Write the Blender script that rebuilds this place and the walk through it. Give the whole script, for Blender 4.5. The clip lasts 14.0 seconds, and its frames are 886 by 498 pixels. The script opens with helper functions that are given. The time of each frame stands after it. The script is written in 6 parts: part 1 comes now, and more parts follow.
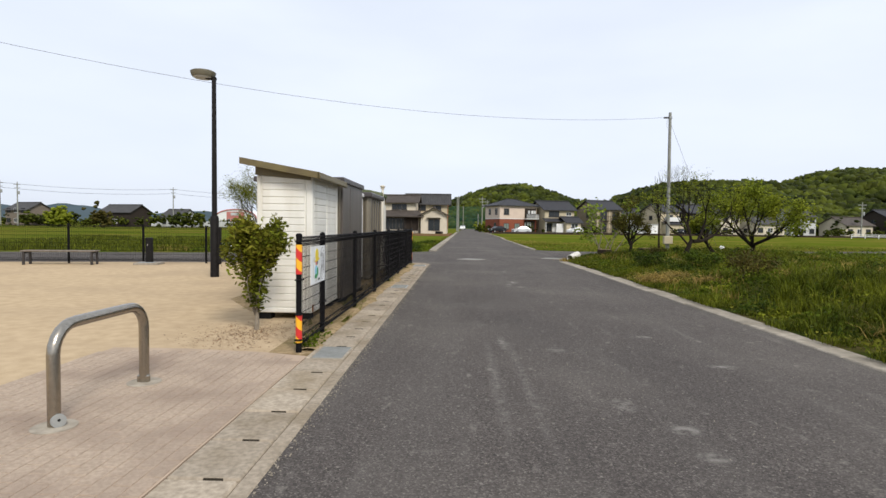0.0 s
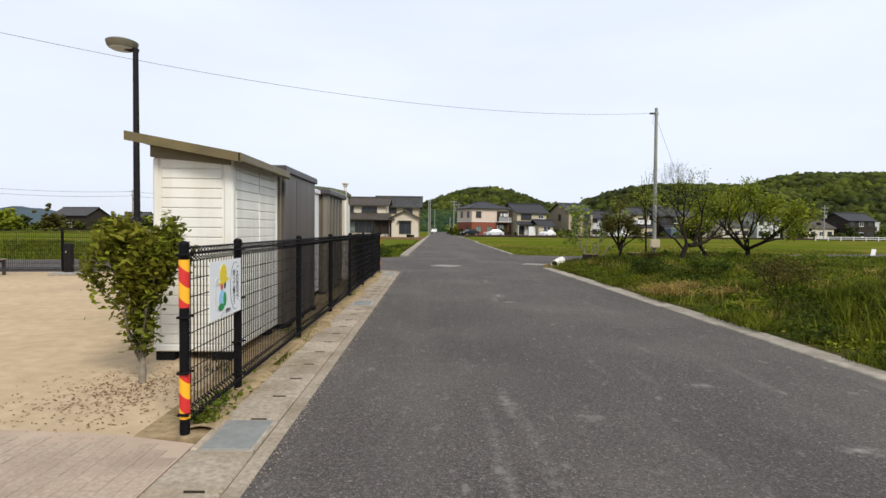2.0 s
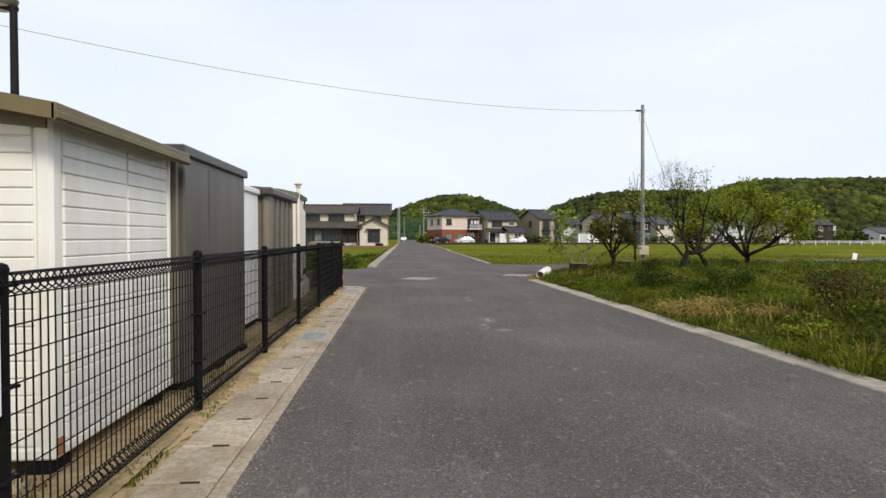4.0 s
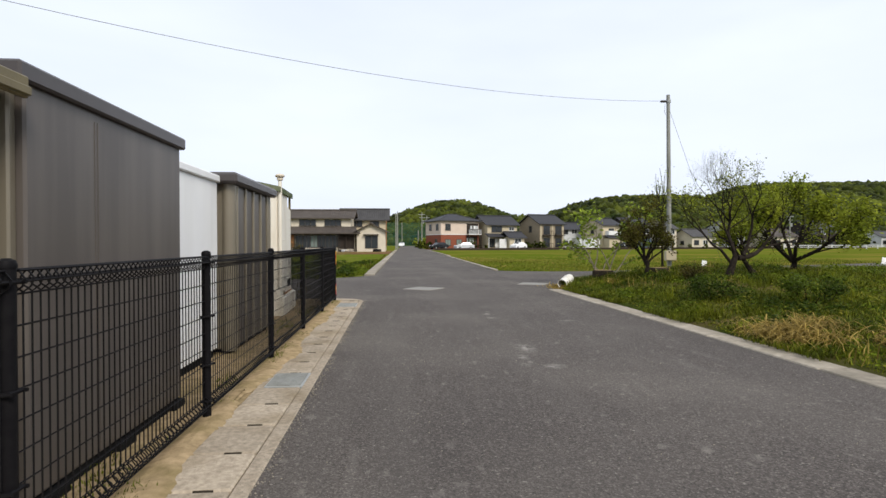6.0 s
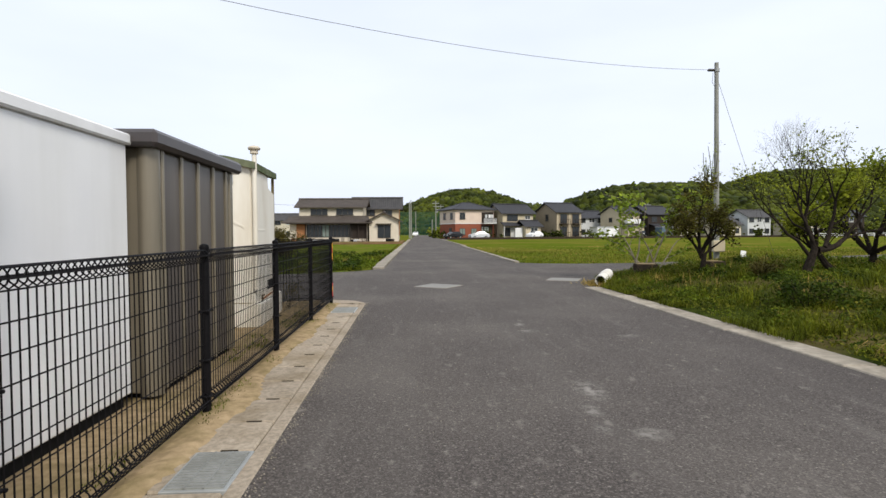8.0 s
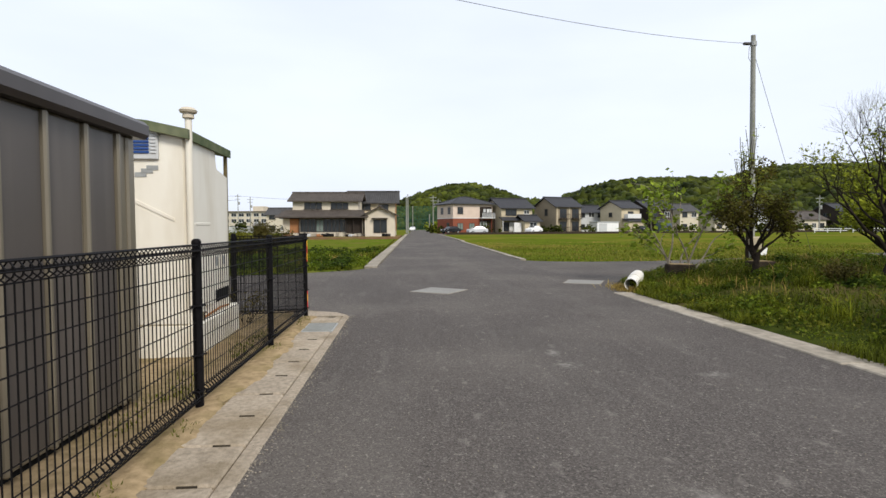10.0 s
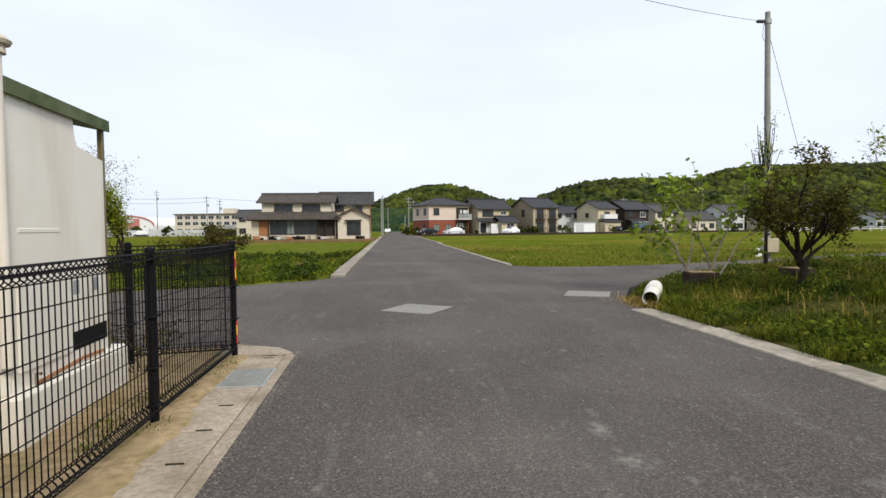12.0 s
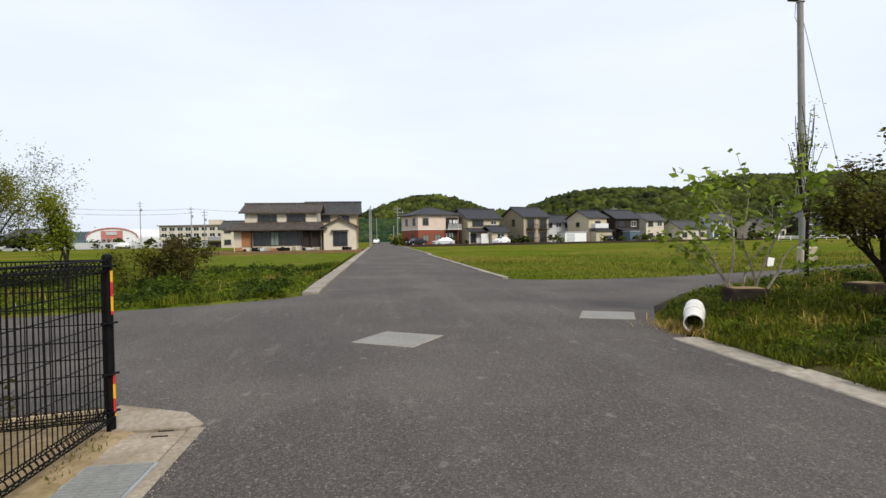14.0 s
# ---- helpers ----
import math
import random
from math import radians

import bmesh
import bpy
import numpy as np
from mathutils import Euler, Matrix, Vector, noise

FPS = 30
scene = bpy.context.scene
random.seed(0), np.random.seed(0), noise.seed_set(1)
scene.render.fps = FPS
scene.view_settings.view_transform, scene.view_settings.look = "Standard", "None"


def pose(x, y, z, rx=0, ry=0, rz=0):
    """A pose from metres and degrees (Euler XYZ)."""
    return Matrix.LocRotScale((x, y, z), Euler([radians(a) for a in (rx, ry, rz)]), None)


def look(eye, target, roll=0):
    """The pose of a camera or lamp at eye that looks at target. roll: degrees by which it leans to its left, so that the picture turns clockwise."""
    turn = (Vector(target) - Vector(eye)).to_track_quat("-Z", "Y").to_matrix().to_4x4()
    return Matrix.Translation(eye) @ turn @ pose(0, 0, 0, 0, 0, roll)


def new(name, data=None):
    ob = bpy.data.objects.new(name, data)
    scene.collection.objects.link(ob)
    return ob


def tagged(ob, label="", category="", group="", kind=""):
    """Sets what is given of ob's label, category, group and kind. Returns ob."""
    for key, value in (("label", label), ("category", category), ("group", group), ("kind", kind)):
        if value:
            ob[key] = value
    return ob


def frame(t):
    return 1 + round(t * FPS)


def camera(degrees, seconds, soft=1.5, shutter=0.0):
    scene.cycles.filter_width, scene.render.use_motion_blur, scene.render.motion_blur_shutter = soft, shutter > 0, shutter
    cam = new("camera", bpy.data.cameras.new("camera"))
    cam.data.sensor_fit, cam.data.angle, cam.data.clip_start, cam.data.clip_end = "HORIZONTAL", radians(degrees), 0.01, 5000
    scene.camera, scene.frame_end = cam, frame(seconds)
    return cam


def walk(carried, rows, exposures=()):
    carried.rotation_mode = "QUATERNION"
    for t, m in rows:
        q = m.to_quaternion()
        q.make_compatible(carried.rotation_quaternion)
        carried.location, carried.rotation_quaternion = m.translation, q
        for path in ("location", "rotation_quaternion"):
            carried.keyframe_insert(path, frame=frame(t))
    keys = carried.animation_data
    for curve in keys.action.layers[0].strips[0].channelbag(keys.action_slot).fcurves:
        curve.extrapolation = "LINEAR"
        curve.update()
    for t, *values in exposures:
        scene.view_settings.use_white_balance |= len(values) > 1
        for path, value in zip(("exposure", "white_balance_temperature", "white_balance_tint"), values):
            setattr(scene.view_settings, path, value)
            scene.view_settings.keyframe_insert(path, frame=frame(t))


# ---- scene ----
cam = camera(78.7, 14.0)
PATH = [
    (0, (-0.379, 1.632, 1.311), (-0.438, 3.63, 1.225), 0.8),
    (0.5, (-0.459, 2.12, 1.301), (-0.512, 4.117, 1.213), 0.8),
    (1, (-0.428, 2.608, 1.309), (-0.469, 4.606, 1.228), 0.8),
    (1.5, (-0.463, 3.157, 1.288), (-0.437, 5.155, 1.217), 0.6),
    (2, (-0.467, 3.662, 1.308), (-0.42, 5.66, 1.235), 0.7),
    (2.5, (-0.433, 4.22, 1.338), (-0.315, 6.215, 1.272), 0.3),
    (3, (-0.519, 4.763, 1.348), (-0.402, 6.759, 1.292), 0.6),
    (3.5, (-0.489, 5.302, 1.335), (-0.339, 7.295, 1.285), 0.3),
    (6, (-0.624, 7.972, 1.267), (-0.456, 9.964, 1.245), -0.1),
    (6.5, (-0.647, 8.479, 1.31), (-0.537, 10.476, 1.273), 0.0),
    (7, (-0.631, 9.038, 1.309), (-0.526, 11.034, 1.262), -0.1),
    (7.5, (-0.622, 9.546, 1.296), (-0.529, 11.544, 1.247), 0.0),
    (8, (-0.532, 10.082, 1.289), (-0.416, 12.077, 1.227), -0.3),
    (8.5, (-0.547, 10.594, 1.293), (-0.43, 12.589, 1.223), -0.2),
    (11, (-0.431, 13.124, 1.29), (-0.268, 15.116, 1.205), -0.4),
    (11.5, (-0.397, 13.654, 1.302), (-0.17, 15.639, 1.218), -0.8),
    (12, (-0.42, 14.15, 1.32), (-0.204, 16.136, 1.243), -0.6),
    (12.5, (-0.294, 14.612, 1.292), (-0.058, 16.597, 1.235), -1.0),
    (13, (-0.324, 15.111, 1.28), (-0.081, 17.096, 1.243), -0.8),
    (13.5, (-0.239, 15.532, 1.266), (0.009, 17.516, 1.231), -0.8),
    (14, (-0.192, 16.048, 1.284), (0.063, 18.031, 1.245), -0.9),
]
walk(cam, [(t, look(eye, target, roll)) for t, eye, target, roll in PATH],
     exposures=[(0, -0.11), (3.5, -0.08), (6.5, -0.02), (11, -0.02), (14, -0.07)])

# ---------------------------------------------------------------- light
world = bpy.data.worlds.new("sky")
scene.world = world
world.use_nodes = True
wn, wl = world.node_tree.nodes, world.node_tree.links
sky = wn.new("ShaderNodeTexSky")
sky.sky_type, sky.sun_disc = "NISHITA", False
SUN_EL, SUN_AZ = radians(40), radians(152)
sky.sun_elevation, sky.sun_rotation = SUN_EL, SUN_AZ
sky.air_density, sky.dust_density, sky.ozone_density = 1.0, 3.0, 1.5
# thin high cloud: the clear sky seen through a white veil with soft patches
texco = wn.new("ShaderNodeTexCoord")
stretch = wn.new("ShaderNodeMapping")
stretch.inputs["Scale"].default_value = (1.0, 1.0, 3.5)
cloud = wn.new("ShaderNodeTexNoise")
cloud.inputs["Scale"].default_value, cloud.inputs["Detail"].default_value = 1.6, 4.0
veil = wn.new("ShaderNodeMapRange")
veil.inputs["From Min"].default_value, veil.inputs["From Max"].default_value = 0.3, 0.75
veil.inputs["To Min"].default_value, veil.inputs["To Max"].default_value = 0.78, 0.96
mixw = wn.new("ShaderNodeMix")
mixw.data_type = "RGBA"
mixw.inputs["B"].default_value = (9.95, 10.7, 12.1, 1)
wl.new(texco.outputs["Generated"], stretch.inputs["Vector"])
wl.new(stretch.outputs["Vector"], cloud.inputs["Vector"])
wl.new(cloud.outputs["Fac"], veil.inputs["Value"])
wl.new(veil.outputs["Result"], mixw.inputs["Factor"])
wl.new(sky.outputs["Color"], mixw.inputs["A"])
wl.new(mixw.outputs["Result"], wn["Background"].inputs["Color"])
wn["Background"].inputs["Strength"].default_value = 0.1
sun = new("sun", bpy.data.lights.new("sun", "SUN"))
sun.data.energy, sun.data.angle, sun.data.color = 3.0, radians(16), (1.0, 0.94, 0.85)
sun.matrix_world = look((-20, -30, 45), (-20 + math.sin(SUN_AZ) * -1, -30 - math.cos(SUN_AZ), 45 - math.tan(SUN_EL)))


# ---------------------------------------------------------------- materials
def material(name, base, base2=None, scale=8.0, rough=0.7, metal=0.0, bump=0.0, bump_scale=60.0, stain=None,
             stain_scale=0.8, stain_amount=0.35, island=0.0, spec=0.5, streak=1.0, piece=0.0):
    """Two tones of grain, a broad stain (streak < 1 draws it out downwards), fine relief; piece: tone varies from object to object."""
    m = bpy.data.materials.new(name)
    m.use_nodes = True
    n, l = m.node_tree.nodes, m.node_tree.links
    b = n["Principled BSDF"]
    b.inputs["Roughness"].default_value, b.inputs["Metallic"].default_value = rough, metal
    b.inputs["Specular IOR Level"].default_value = spec if rough < 0.6 else 0.0 if rough > 0.92 else min(spec, 0.1)
    co = n.new("ShaderNodeNewGeometry")
    base2 = base2 or tuple(c * 0.8 for c in base)
    g = n.new("ShaderNodeTexNoise")
    g.inputs["Scale"].default_value, g.inputs["Detail"].default_value = scale, 6.0
    l.new(co.outputs["Position"], g.inputs["Vector"])
    mr = n.new("ShaderNodeMapRange")
    mr.inputs["From Min"].default_value, mr.inputs["From Max"].default_value = 0.32, 0.68
    l.new(g.outputs["Fac"], mr.inputs["Value"])
    mx = n.new("ShaderNodeMix")
    mx.data_type = "RGBA"
    mx.inputs["A"].default_value, mx.inputs["B"].default_value = (*base, 1), (*base2, 1)
    l.new(mr.outputs["Result"], mx.inputs["Factor"])
    out = mx.outputs["Result"]
    if stain:
        s = n.new("ShaderNodeTexNoise")
        s.inputs["Scale"].default_value, s.inputs["Detail"].default_value = stain_scale, 5.0
        run = n.new("ShaderNodeMapping")
        run.inputs["Scale"].default_value = (1, 1, streak)
        l.new(co.outputs["Position"], run.inputs["Vector"])
        l.new(run.outputs["Vector"], s.inputs["Vector"])
        sr = n.new("ShaderNodeMapRange")
        sr.inputs["From Min"].default_value, sr.inputs["From Max"].default_value = 0.45, 0.7
        sr.inputs["To Max"].default_value = stain_amount
        l.new(s.outputs["Fac"], sr.inputs["Value"])
        sx = n.new("ShaderNodeMix")
        sx.data_type = "RGBA"
        sx.inputs["B"].default_value = (*stain, 1)
        l.new(sr.outputs["Result"], sx.inputs["Factor"])
        l.new(out, sx.inputs["A"])
        out = sx.outputs["Result"]
    if island:
        hs = n.new("ShaderNodeHueSaturation")
        ir = n.new("ShaderNodeMapRange")
        ir.inputs["To Min"].default_value, ir.inputs["To Max"].default_value = 1 - island, 1 + island
        l.new(co.outputs["Random Per Island"], ir.inputs["Value"])
        l.new(ir.outputs["Result"], hs.inputs["Value"])
        l.new(out, hs.inputs["Color"])
        out = hs.outputs["Color"]
    if piece:
        each = n.new("ShaderNodeObjectInfo")
        pr = n.new("ShaderNodeMapRange")
        pr.inputs["To Min"].default_value, pr.inputs["To Max"].default_value = 1 - piece, 1 + piece
        l.new(each.outputs["Random"], pr.inputs["Value"])
        ps = n.new("ShaderNodeHueSaturation")
        l.new(pr.outputs["Result"], ps.inputs["Value"])
        l.new(out, ps.inputs["Color"])
        out = ps.outputs["Color"]
    l.new(out, b.inputs["Base Color"])
    if bump:
        bn = n.new("ShaderNodeTexNoise")
        bn.inputs["Scale"].default_value, bn.inputs["Detail"].default_value = bump_scale, 4.0
        l.new(co.outputs["Position"], bn.inputs["Vector"])
        bp = n.new("ShaderNodeBump")
        bp.inputs["Strength"].default_value, bp.inputs["Distance"].default_value = bump, 0.01
        l.new(bn.outputs["Fac"], bp.inputs["Height"])
        l.new(bp.outputs["Normal"], b.inputs["Normal"])
    return m


def leaf_material(name, base, base2, island=0.35, through_light=0.35, scale=1.5):
    """Leaves: two tones, a value of its own for each leaf, some light coming through."""
    m = material(name, base, base2, scale=scale, rough=0.55, island=island, spec=0.05)
    n, l = m.node_tree.nodes, m.node_tree.links
    b = n["Principled BSDF"]
    tr = n.new("ShaderNodeBsdfTranslucent")
    l.new(b.inputs["Base Color"].links[0].from_socket, tr.inputs["Color"])
    mix = n.new("ShaderNodeMixShader")
    mix.inputs["Fac"].default_value = through_light
    l.new(b.outputs["BSDF"], mix.inputs[1])
    l.new(tr.outputs["BSDF"], mix.inputs[2])
    l.new(mix.outputs["Shader"], n["Material Output"].inputs["Surface"])
    return m


def asphalt_material():
    """Worn asphalt: dark binder with pale stone grains, dusty wheel tracks and scuffs."""
    m = material("asphalt", (0.102, 0.089, 0.081), (0.06, 0.0525, 0.048), scale=40, rough=0.88, bump=1.0, bump_scale=95,
                 stain=(0.155, 0.138, 0.12), stain_scale=0.45, stain_amount=0.5)
    n, l = m.node_tree.nodes, m.node_tree.links
    b = n["Principled BSDF"]
    geo = n.new("ShaderNodeNewGeometry")

    def layer(fac, colour):
        mx = n.new("ShaderNodeMix")
        mx.data_type = "RGBA"
        mx.inputs["B"].default_value = (*colour, 1)
        l.new(b.inputs["Base Color"].links[0].from_socket, mx.inputs["A"])
        l.new(fac, mx.inputs["Factor"])
        l.new(mx.outputs["Result"], b.inputs["Base Color"])

    def ranged(sock, lo, hi, top):
        r = n.new("ShaderNodeMapRange")
        r.inputs["From Min"].default_value, r.inputs["From Max"].default_value, r.inputs["To Max"].default_value = lo, hi, top
        l.new(sock, r.inputs["Value"])
        return r.outputs["Result"]

    def noise_at(scale, stretch=(1, 1, 1), detail=4.0):
        mp = n.new("ShaderNodeMapping")
        mp.inputs["Scale"].default_value = stretch
        l.new(geo.outputs["Position"], mp.inputs["Vector"])
        t = n.new("ShaderNodeTexNoise")
        t.inputs["Scale"].default_value, t.inputs["Detail"].default_value = scale, detail
        l.new(mp.outputs["Vector"], t.inputs["Vector"])
        return t.outputs["Fac"]

    stones = n.new("ShaderNodeTexVoronoi")
    stones.inputs["Scale"].default_value = 110
    l.new(geo.outputs["Position"], stones.inputs["Vector"])
    sep = n.new("ShaderNodeSeparateColor")
    l.new(stones.outputs["Color"], sep.inputs["Color"])
    layer(ranged(sep.outputs["Red"], 0.6, 1.0, 0.6), (0.23, 0.205, 0.18))
    layer(ranged(sep.outputs["Green"], 0.68, 1.0, 0.55), (0.03, 0.028, 0.027))
    layer(ranged(noise_at(0.9, (1.6, 0.06, 1)), 0.5, 0.72, 0.3), (0.145, 0.132, 0.118))
    layer(ranged(noise_at(2.2, (2.2, 0.35, 1), 6.0), 0.6, 0.78, 0.28), (0.23, 0.21, 0.185))
    layer(ranged(noise_at(6.0, (1.4, 0.8, 1), 5.0), 0.62, 0.74, 0.45), (0.27, 0.245, 0.215))
    layer(ranged(noise_at(0.32, (1, 0.5, 1)), 0.5, 0.72, 0.55), (0.056, 0.05, 0.048))
    layer(ranged(noise_at(34.0, (1, 1, 1), 2.0), 0.63, 0.72, 0.5), (0.33, 0.3, 0.265))

    def times(a, c):
        k = n.new("ShaderNodeMath")
        k.operation = "MULTIPLY"
        l.new(a, k.inputs[0])
        l.new(c, k.inputs[1])
        return k.outputs[0]

    # dusty scuffs and two faint wheel tracks where the lane is worn
    ragged = ranged(noise_at(14.0, (1, 1, 1), 6.0), 0.38, 0.62, 1.0)
    for sx, sy, rx, ry, top in ((0.91, 14.36, 0.10, 0.22, 0.85), (0.76, 13.86, 0.06, 0.10, 0.8), (0.98, 13.4, 0.10, 0.09, 0.8), (0.70, 13.5, 0.05, 0.07, 0.7),
                                (0.97, 17.0, 0.11, 0.10, 0.7), (0.96, 17.49, 0.07, 0.12, 0.7), (2.14, 16.57, 0.12, 0.08, 0.6), (1.12, 5.15, 0.09, 0.08, 0.8),
                                (1.11, 4.73, 0.08, 0.06, 0.8), (0.86, 5.62, 0.07, 0.12, 0.7), (2.16, 6.82, 0.11, 0.07, 0.8), (1.87, 8.18, 0.12, 0.06, 0.7),
                                (-0.05, 6.2, 0.045, 1.3, 0.32), (0.2, 6.1, 0.04, 1.5, 0.25), (0.68, 7.39, 0.08, 0.1, 0.6), (0.13, 7.7, 0.05, 0.3, 0.6)):
        mp = n.new("ShaderNodeMapping")
        mp.vector_type = "TEXTURE"
        mp.inputs["Location"].default_value, mp.inputs["Scale"].default_value = (sx, sy, 0), (rx, ry, 1)
        l.new(geo.outputs["Position"], mp.inputs["Vector"])
        ln = n.new("ShaderNodeVectorMath")
        ln.operation = "LENGTH"
        l.new(mp.outputs["Vector"], ln.inputs[0])
        r = n.new("ShaderNodeMapRange")
        r.inputs["From Min"].default_value, r.inputs["From Max"].default_value = 1.5, 0.2
        r.inputs["To Max"].default_value = top
        l.new(ln.outputs["Value"], r.inputs["Value"])
        layer(times(r.outputs["Result"], ragged), (0.3, 0.28, 0.25))
    return m


ASPHALT = asphalt_material()
GUTTER = material("gutter_concrete", (0.44, 0.37, 0.285), (0.28, 0.235, 0.178), scale=30, rough=0.92, bump=0.7, bump_scale=70,
                  stain=(0.19, 0.145, 0.085), stain_scale=2.2, stain_amount=0.65, piece=0.12)
CONCRETE = material("concrete", (0.38, 0.335, 0.27), (0.25, 0.22, 0.175), scale=11, rough=0.9, bump=0.5, bump_scale=90,
                    stain=(0.17, 0.15, 0.115), stain_scale=1.7, stain_amount=0.6, piece=0.13)
SLAB = material("slab_concrete", (0.475, 0.375, 0.285), (0.365, 0.285, 0.215), scale=38, rough=0.9, bump=1.0, bump_scale=110,
                stain=(0.26, 0.195, 0.15), stain_scale=1.3, stain_amount=0.8, piece=0.03)
SAND = material("sand", (0.52, 0.40, 0.26), (0.43, 0.325, 0.205), scale=6, rough=0.95, bump=0.6, bump_scale=45,
                stain=(0.37, 0.28, 0.185), stain_scale=0.55, stain_amount=0.55)
STRIP_SOIL = material("strip_soil", (0.41, 0.305, 0.18), (0.25, 0.185, 0.105), scale=14, rough=0.95, bump=0.8, bump_scale=40,
                 stain=(0.16, 0.13, 0.05), stain_scale=2.6, stain_amount=0.6)
FIELD = material("field_grass", (0.105, 0.13, 0.013), (0.07, 0.098, 0.011), scale=1.1, rough=0.95, bump=1.0, bump_scale=8,
                 stain=(0.20, 0.15, 0.035), stain_scale=0.11, stain_amount=0.8)
BLACK = material("black_paint", (0.006, 0.0055, 0.0065), (0.009, 0.0085, 0.009), scale=30, rough=0.55, spec=0.07)
CREAM = material("cream_panel", (0.79, 0.775, 0.71), (0.73, 0.715, 0.65), scale=2.5, rough=0.45, bump=0.08, bump_scale=25,
                 stain=(0.5, 0.44, 0.33), stain_scale=4.5, stain_amount=0.35, streak=0.12)
WHITE = material("white_panel", (0.80, 0.80, 0.79), (0.76, 0.76, 0.76), scale=2.0, rough=0.4, stain=(0.55, 0.54, 0.5), stain_scale=4.0, stain_amount=0.25, streak=0.08)
OLIVE = material("olive_roof", (0.15, 0.118, 0.043), (0.115, 0.09, 0.035), scale=6, rough=0.45, bump=0.1,
                 stain=(0.10, 0.07, 0.035), stain_scale=2, stain_amount=0.5)
GREYBROWN = material("greybrown_steel", (0.085, 0.072, 0.062), (0.07, 0.059, 0.052), scale=1.5, rough=0.42, bump=0.05, bump_scale=5,
                     stain=(0.15, 0.13, 0.112), stain_scale=5.0, stain_amount=0.45, streak=0.06)
TAUPE = material("taupe_steel", (0.215, 0.187, 0.138), (0.18, 0.157, 0.117), scale=1.5, rough=0.32, metal=0.25, bump=0.04, bump_scale=5,
                 stain=(0.12, 0.102, 0.072), stain_scale=7.0, stain_amount=0.6, streak=0.06)
DARKTRIM = material("dark_trim", (0.06, 0.05, 0.048), (0.045, 0.038, 0.036), scale=4, rough=0.4)
IVORY = material("ivory_plastic", (0.77, 0.735, 0.645), (0.72, 0.68, 0.585), scale=2, rough=0.5, bump=0.06, bump_scale=12,
                 stain=(0.46, 0.38, 0.25), stain_scale=2.6, stain_amount=0.5, streak=0.2)
MOSSROOF = material("moss_green_roof", (0.13, 0.15, 0.075), (0.075, 0.10, 0.05), scale=9, rough=0.8, bump=0.3, stain=(0.24, 0.23, 0.17), stain_scale=3)
STEEL = material("stainless_steel", (0.40, 0.365, 0.31), (0.33, 0.3, 0.25), scale=40, rough=0.27, metal=1.0, bump=0.03)
GALV = material("galvanised", (0.36, 0.37, 0.36), (0.30, 0.31, 0.30), scale=14, rough=0.55, metal=0.3, stain=(0.22, 0.22, 0.21), stain_scale=4)
POLE_CONC = material("pole_concrete", (0.30, 0.30, 0.27), (0.23, 0.23, 0.205), scale=6, rough=0.9, bump=0.2, stain=(0.13, 0.14, 0.11), stain_scale=2)
WOOD_GREY = material("weathered_wood", (0.22, 0.185, 0.15), (0.15, 0.125, 0.1), scale=12, rough=0.85, bump=0.3)
BARK = material("bark", (0.034, 0.027, 0.022), (0.017, 0.014, 0.011), scale=18, rough=0.95, bump=1.0, bump_scale=35)
PALEBARK = material("pale_bark", (0.27, 0.235, 0.185), (0.18, 0.155, 0.12), scale=18, rough=0.95, bump=0.6, bump_scale=35)
PVC = material("pvc_pipe", (0.78, 0.76, 0.70), (0.7, 0.67, 0.6), scale=7, rough=0.4, stain=(0.4, 0.35, 0.26), stain_scale=3, stain_amount=0.4)
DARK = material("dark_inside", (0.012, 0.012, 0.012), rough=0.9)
TILE_ROOF = material("grey_roof_tile", (0.075, 0.072, 0.070), (0.052, 0.050, 0.050), scale=1.5, rough=0.6, bump=0.3, bump_scale=6)
SLATE_ROOF = material("slate_roof", (0.050, 0.050, 0.054), (0.038, 0.038, 0.042), scale=2, rough=0.6, bump=0.2, bump_scale=8)
BROWN_TILE = material("brown_roof_tile", (0.095, 0.080, 0.068), (0.065, 0.055, 0.048), scale=1.5, rough=0.65, bump=0.3, bump_scale=6)
PLASTER = material("plaster", (0.60, 0.54, 0.43), (0.54, 0.48, 0.38), scale=1.2, rough=0.9, stain=(0.42, 0.37, 0.29), stain_scale=0.5)
PINKWALL = material("pinkish_siding", (0.62, 0.51, 0.42), (0.57, 0.46, 0.38), scale=1.2, rough=0.85)
BRICKRED = material("red_brick_siding", (0.26, 0.085, 0.05), (0.20, 0.065, 0.04), scale=5, rough=0.85, bump=0.2, bump_scale=12)
BEIGE = material("beige_siding", (0.50, 0.43, 0.30), (0.44, 0.38, 0.27), scale=1.5, rough=0.85)
TANWALL = material("tan_siding", (0.285, 0.235, 0.165), (0.25, 0.205, 0.145), scale=1.5, rough=0.85)
GREYWALL = material("pale_grey_wall", (0.52, 0.53, 0.53), (0.45, 0.46, 0.46), scale=1.2, rough=0.85)
DARKWOOD = material("dark_wood", (0.045, 0.035, 0.028), (0.03, 0.024, 0.02), scale=9, rough=0.75)
TIMBER = material("orange_timber", (0.36, 0.17, 0.075), (0.28, 0.13, 0.06), scale=7, rough=0.8)
GLASS = material("window_glass", (0.03, 0.035, 0.038), (0.022, 0.026, 0.03), scale=0.6, rough=0.15, spec=0.35)
FRAMEW = material("white_frame", (0.72, 0.72, 0.70), rough=0.5)
FRAMED = material("bronze_frame", (0.035, 0.03, 0.028), rough=0.45)
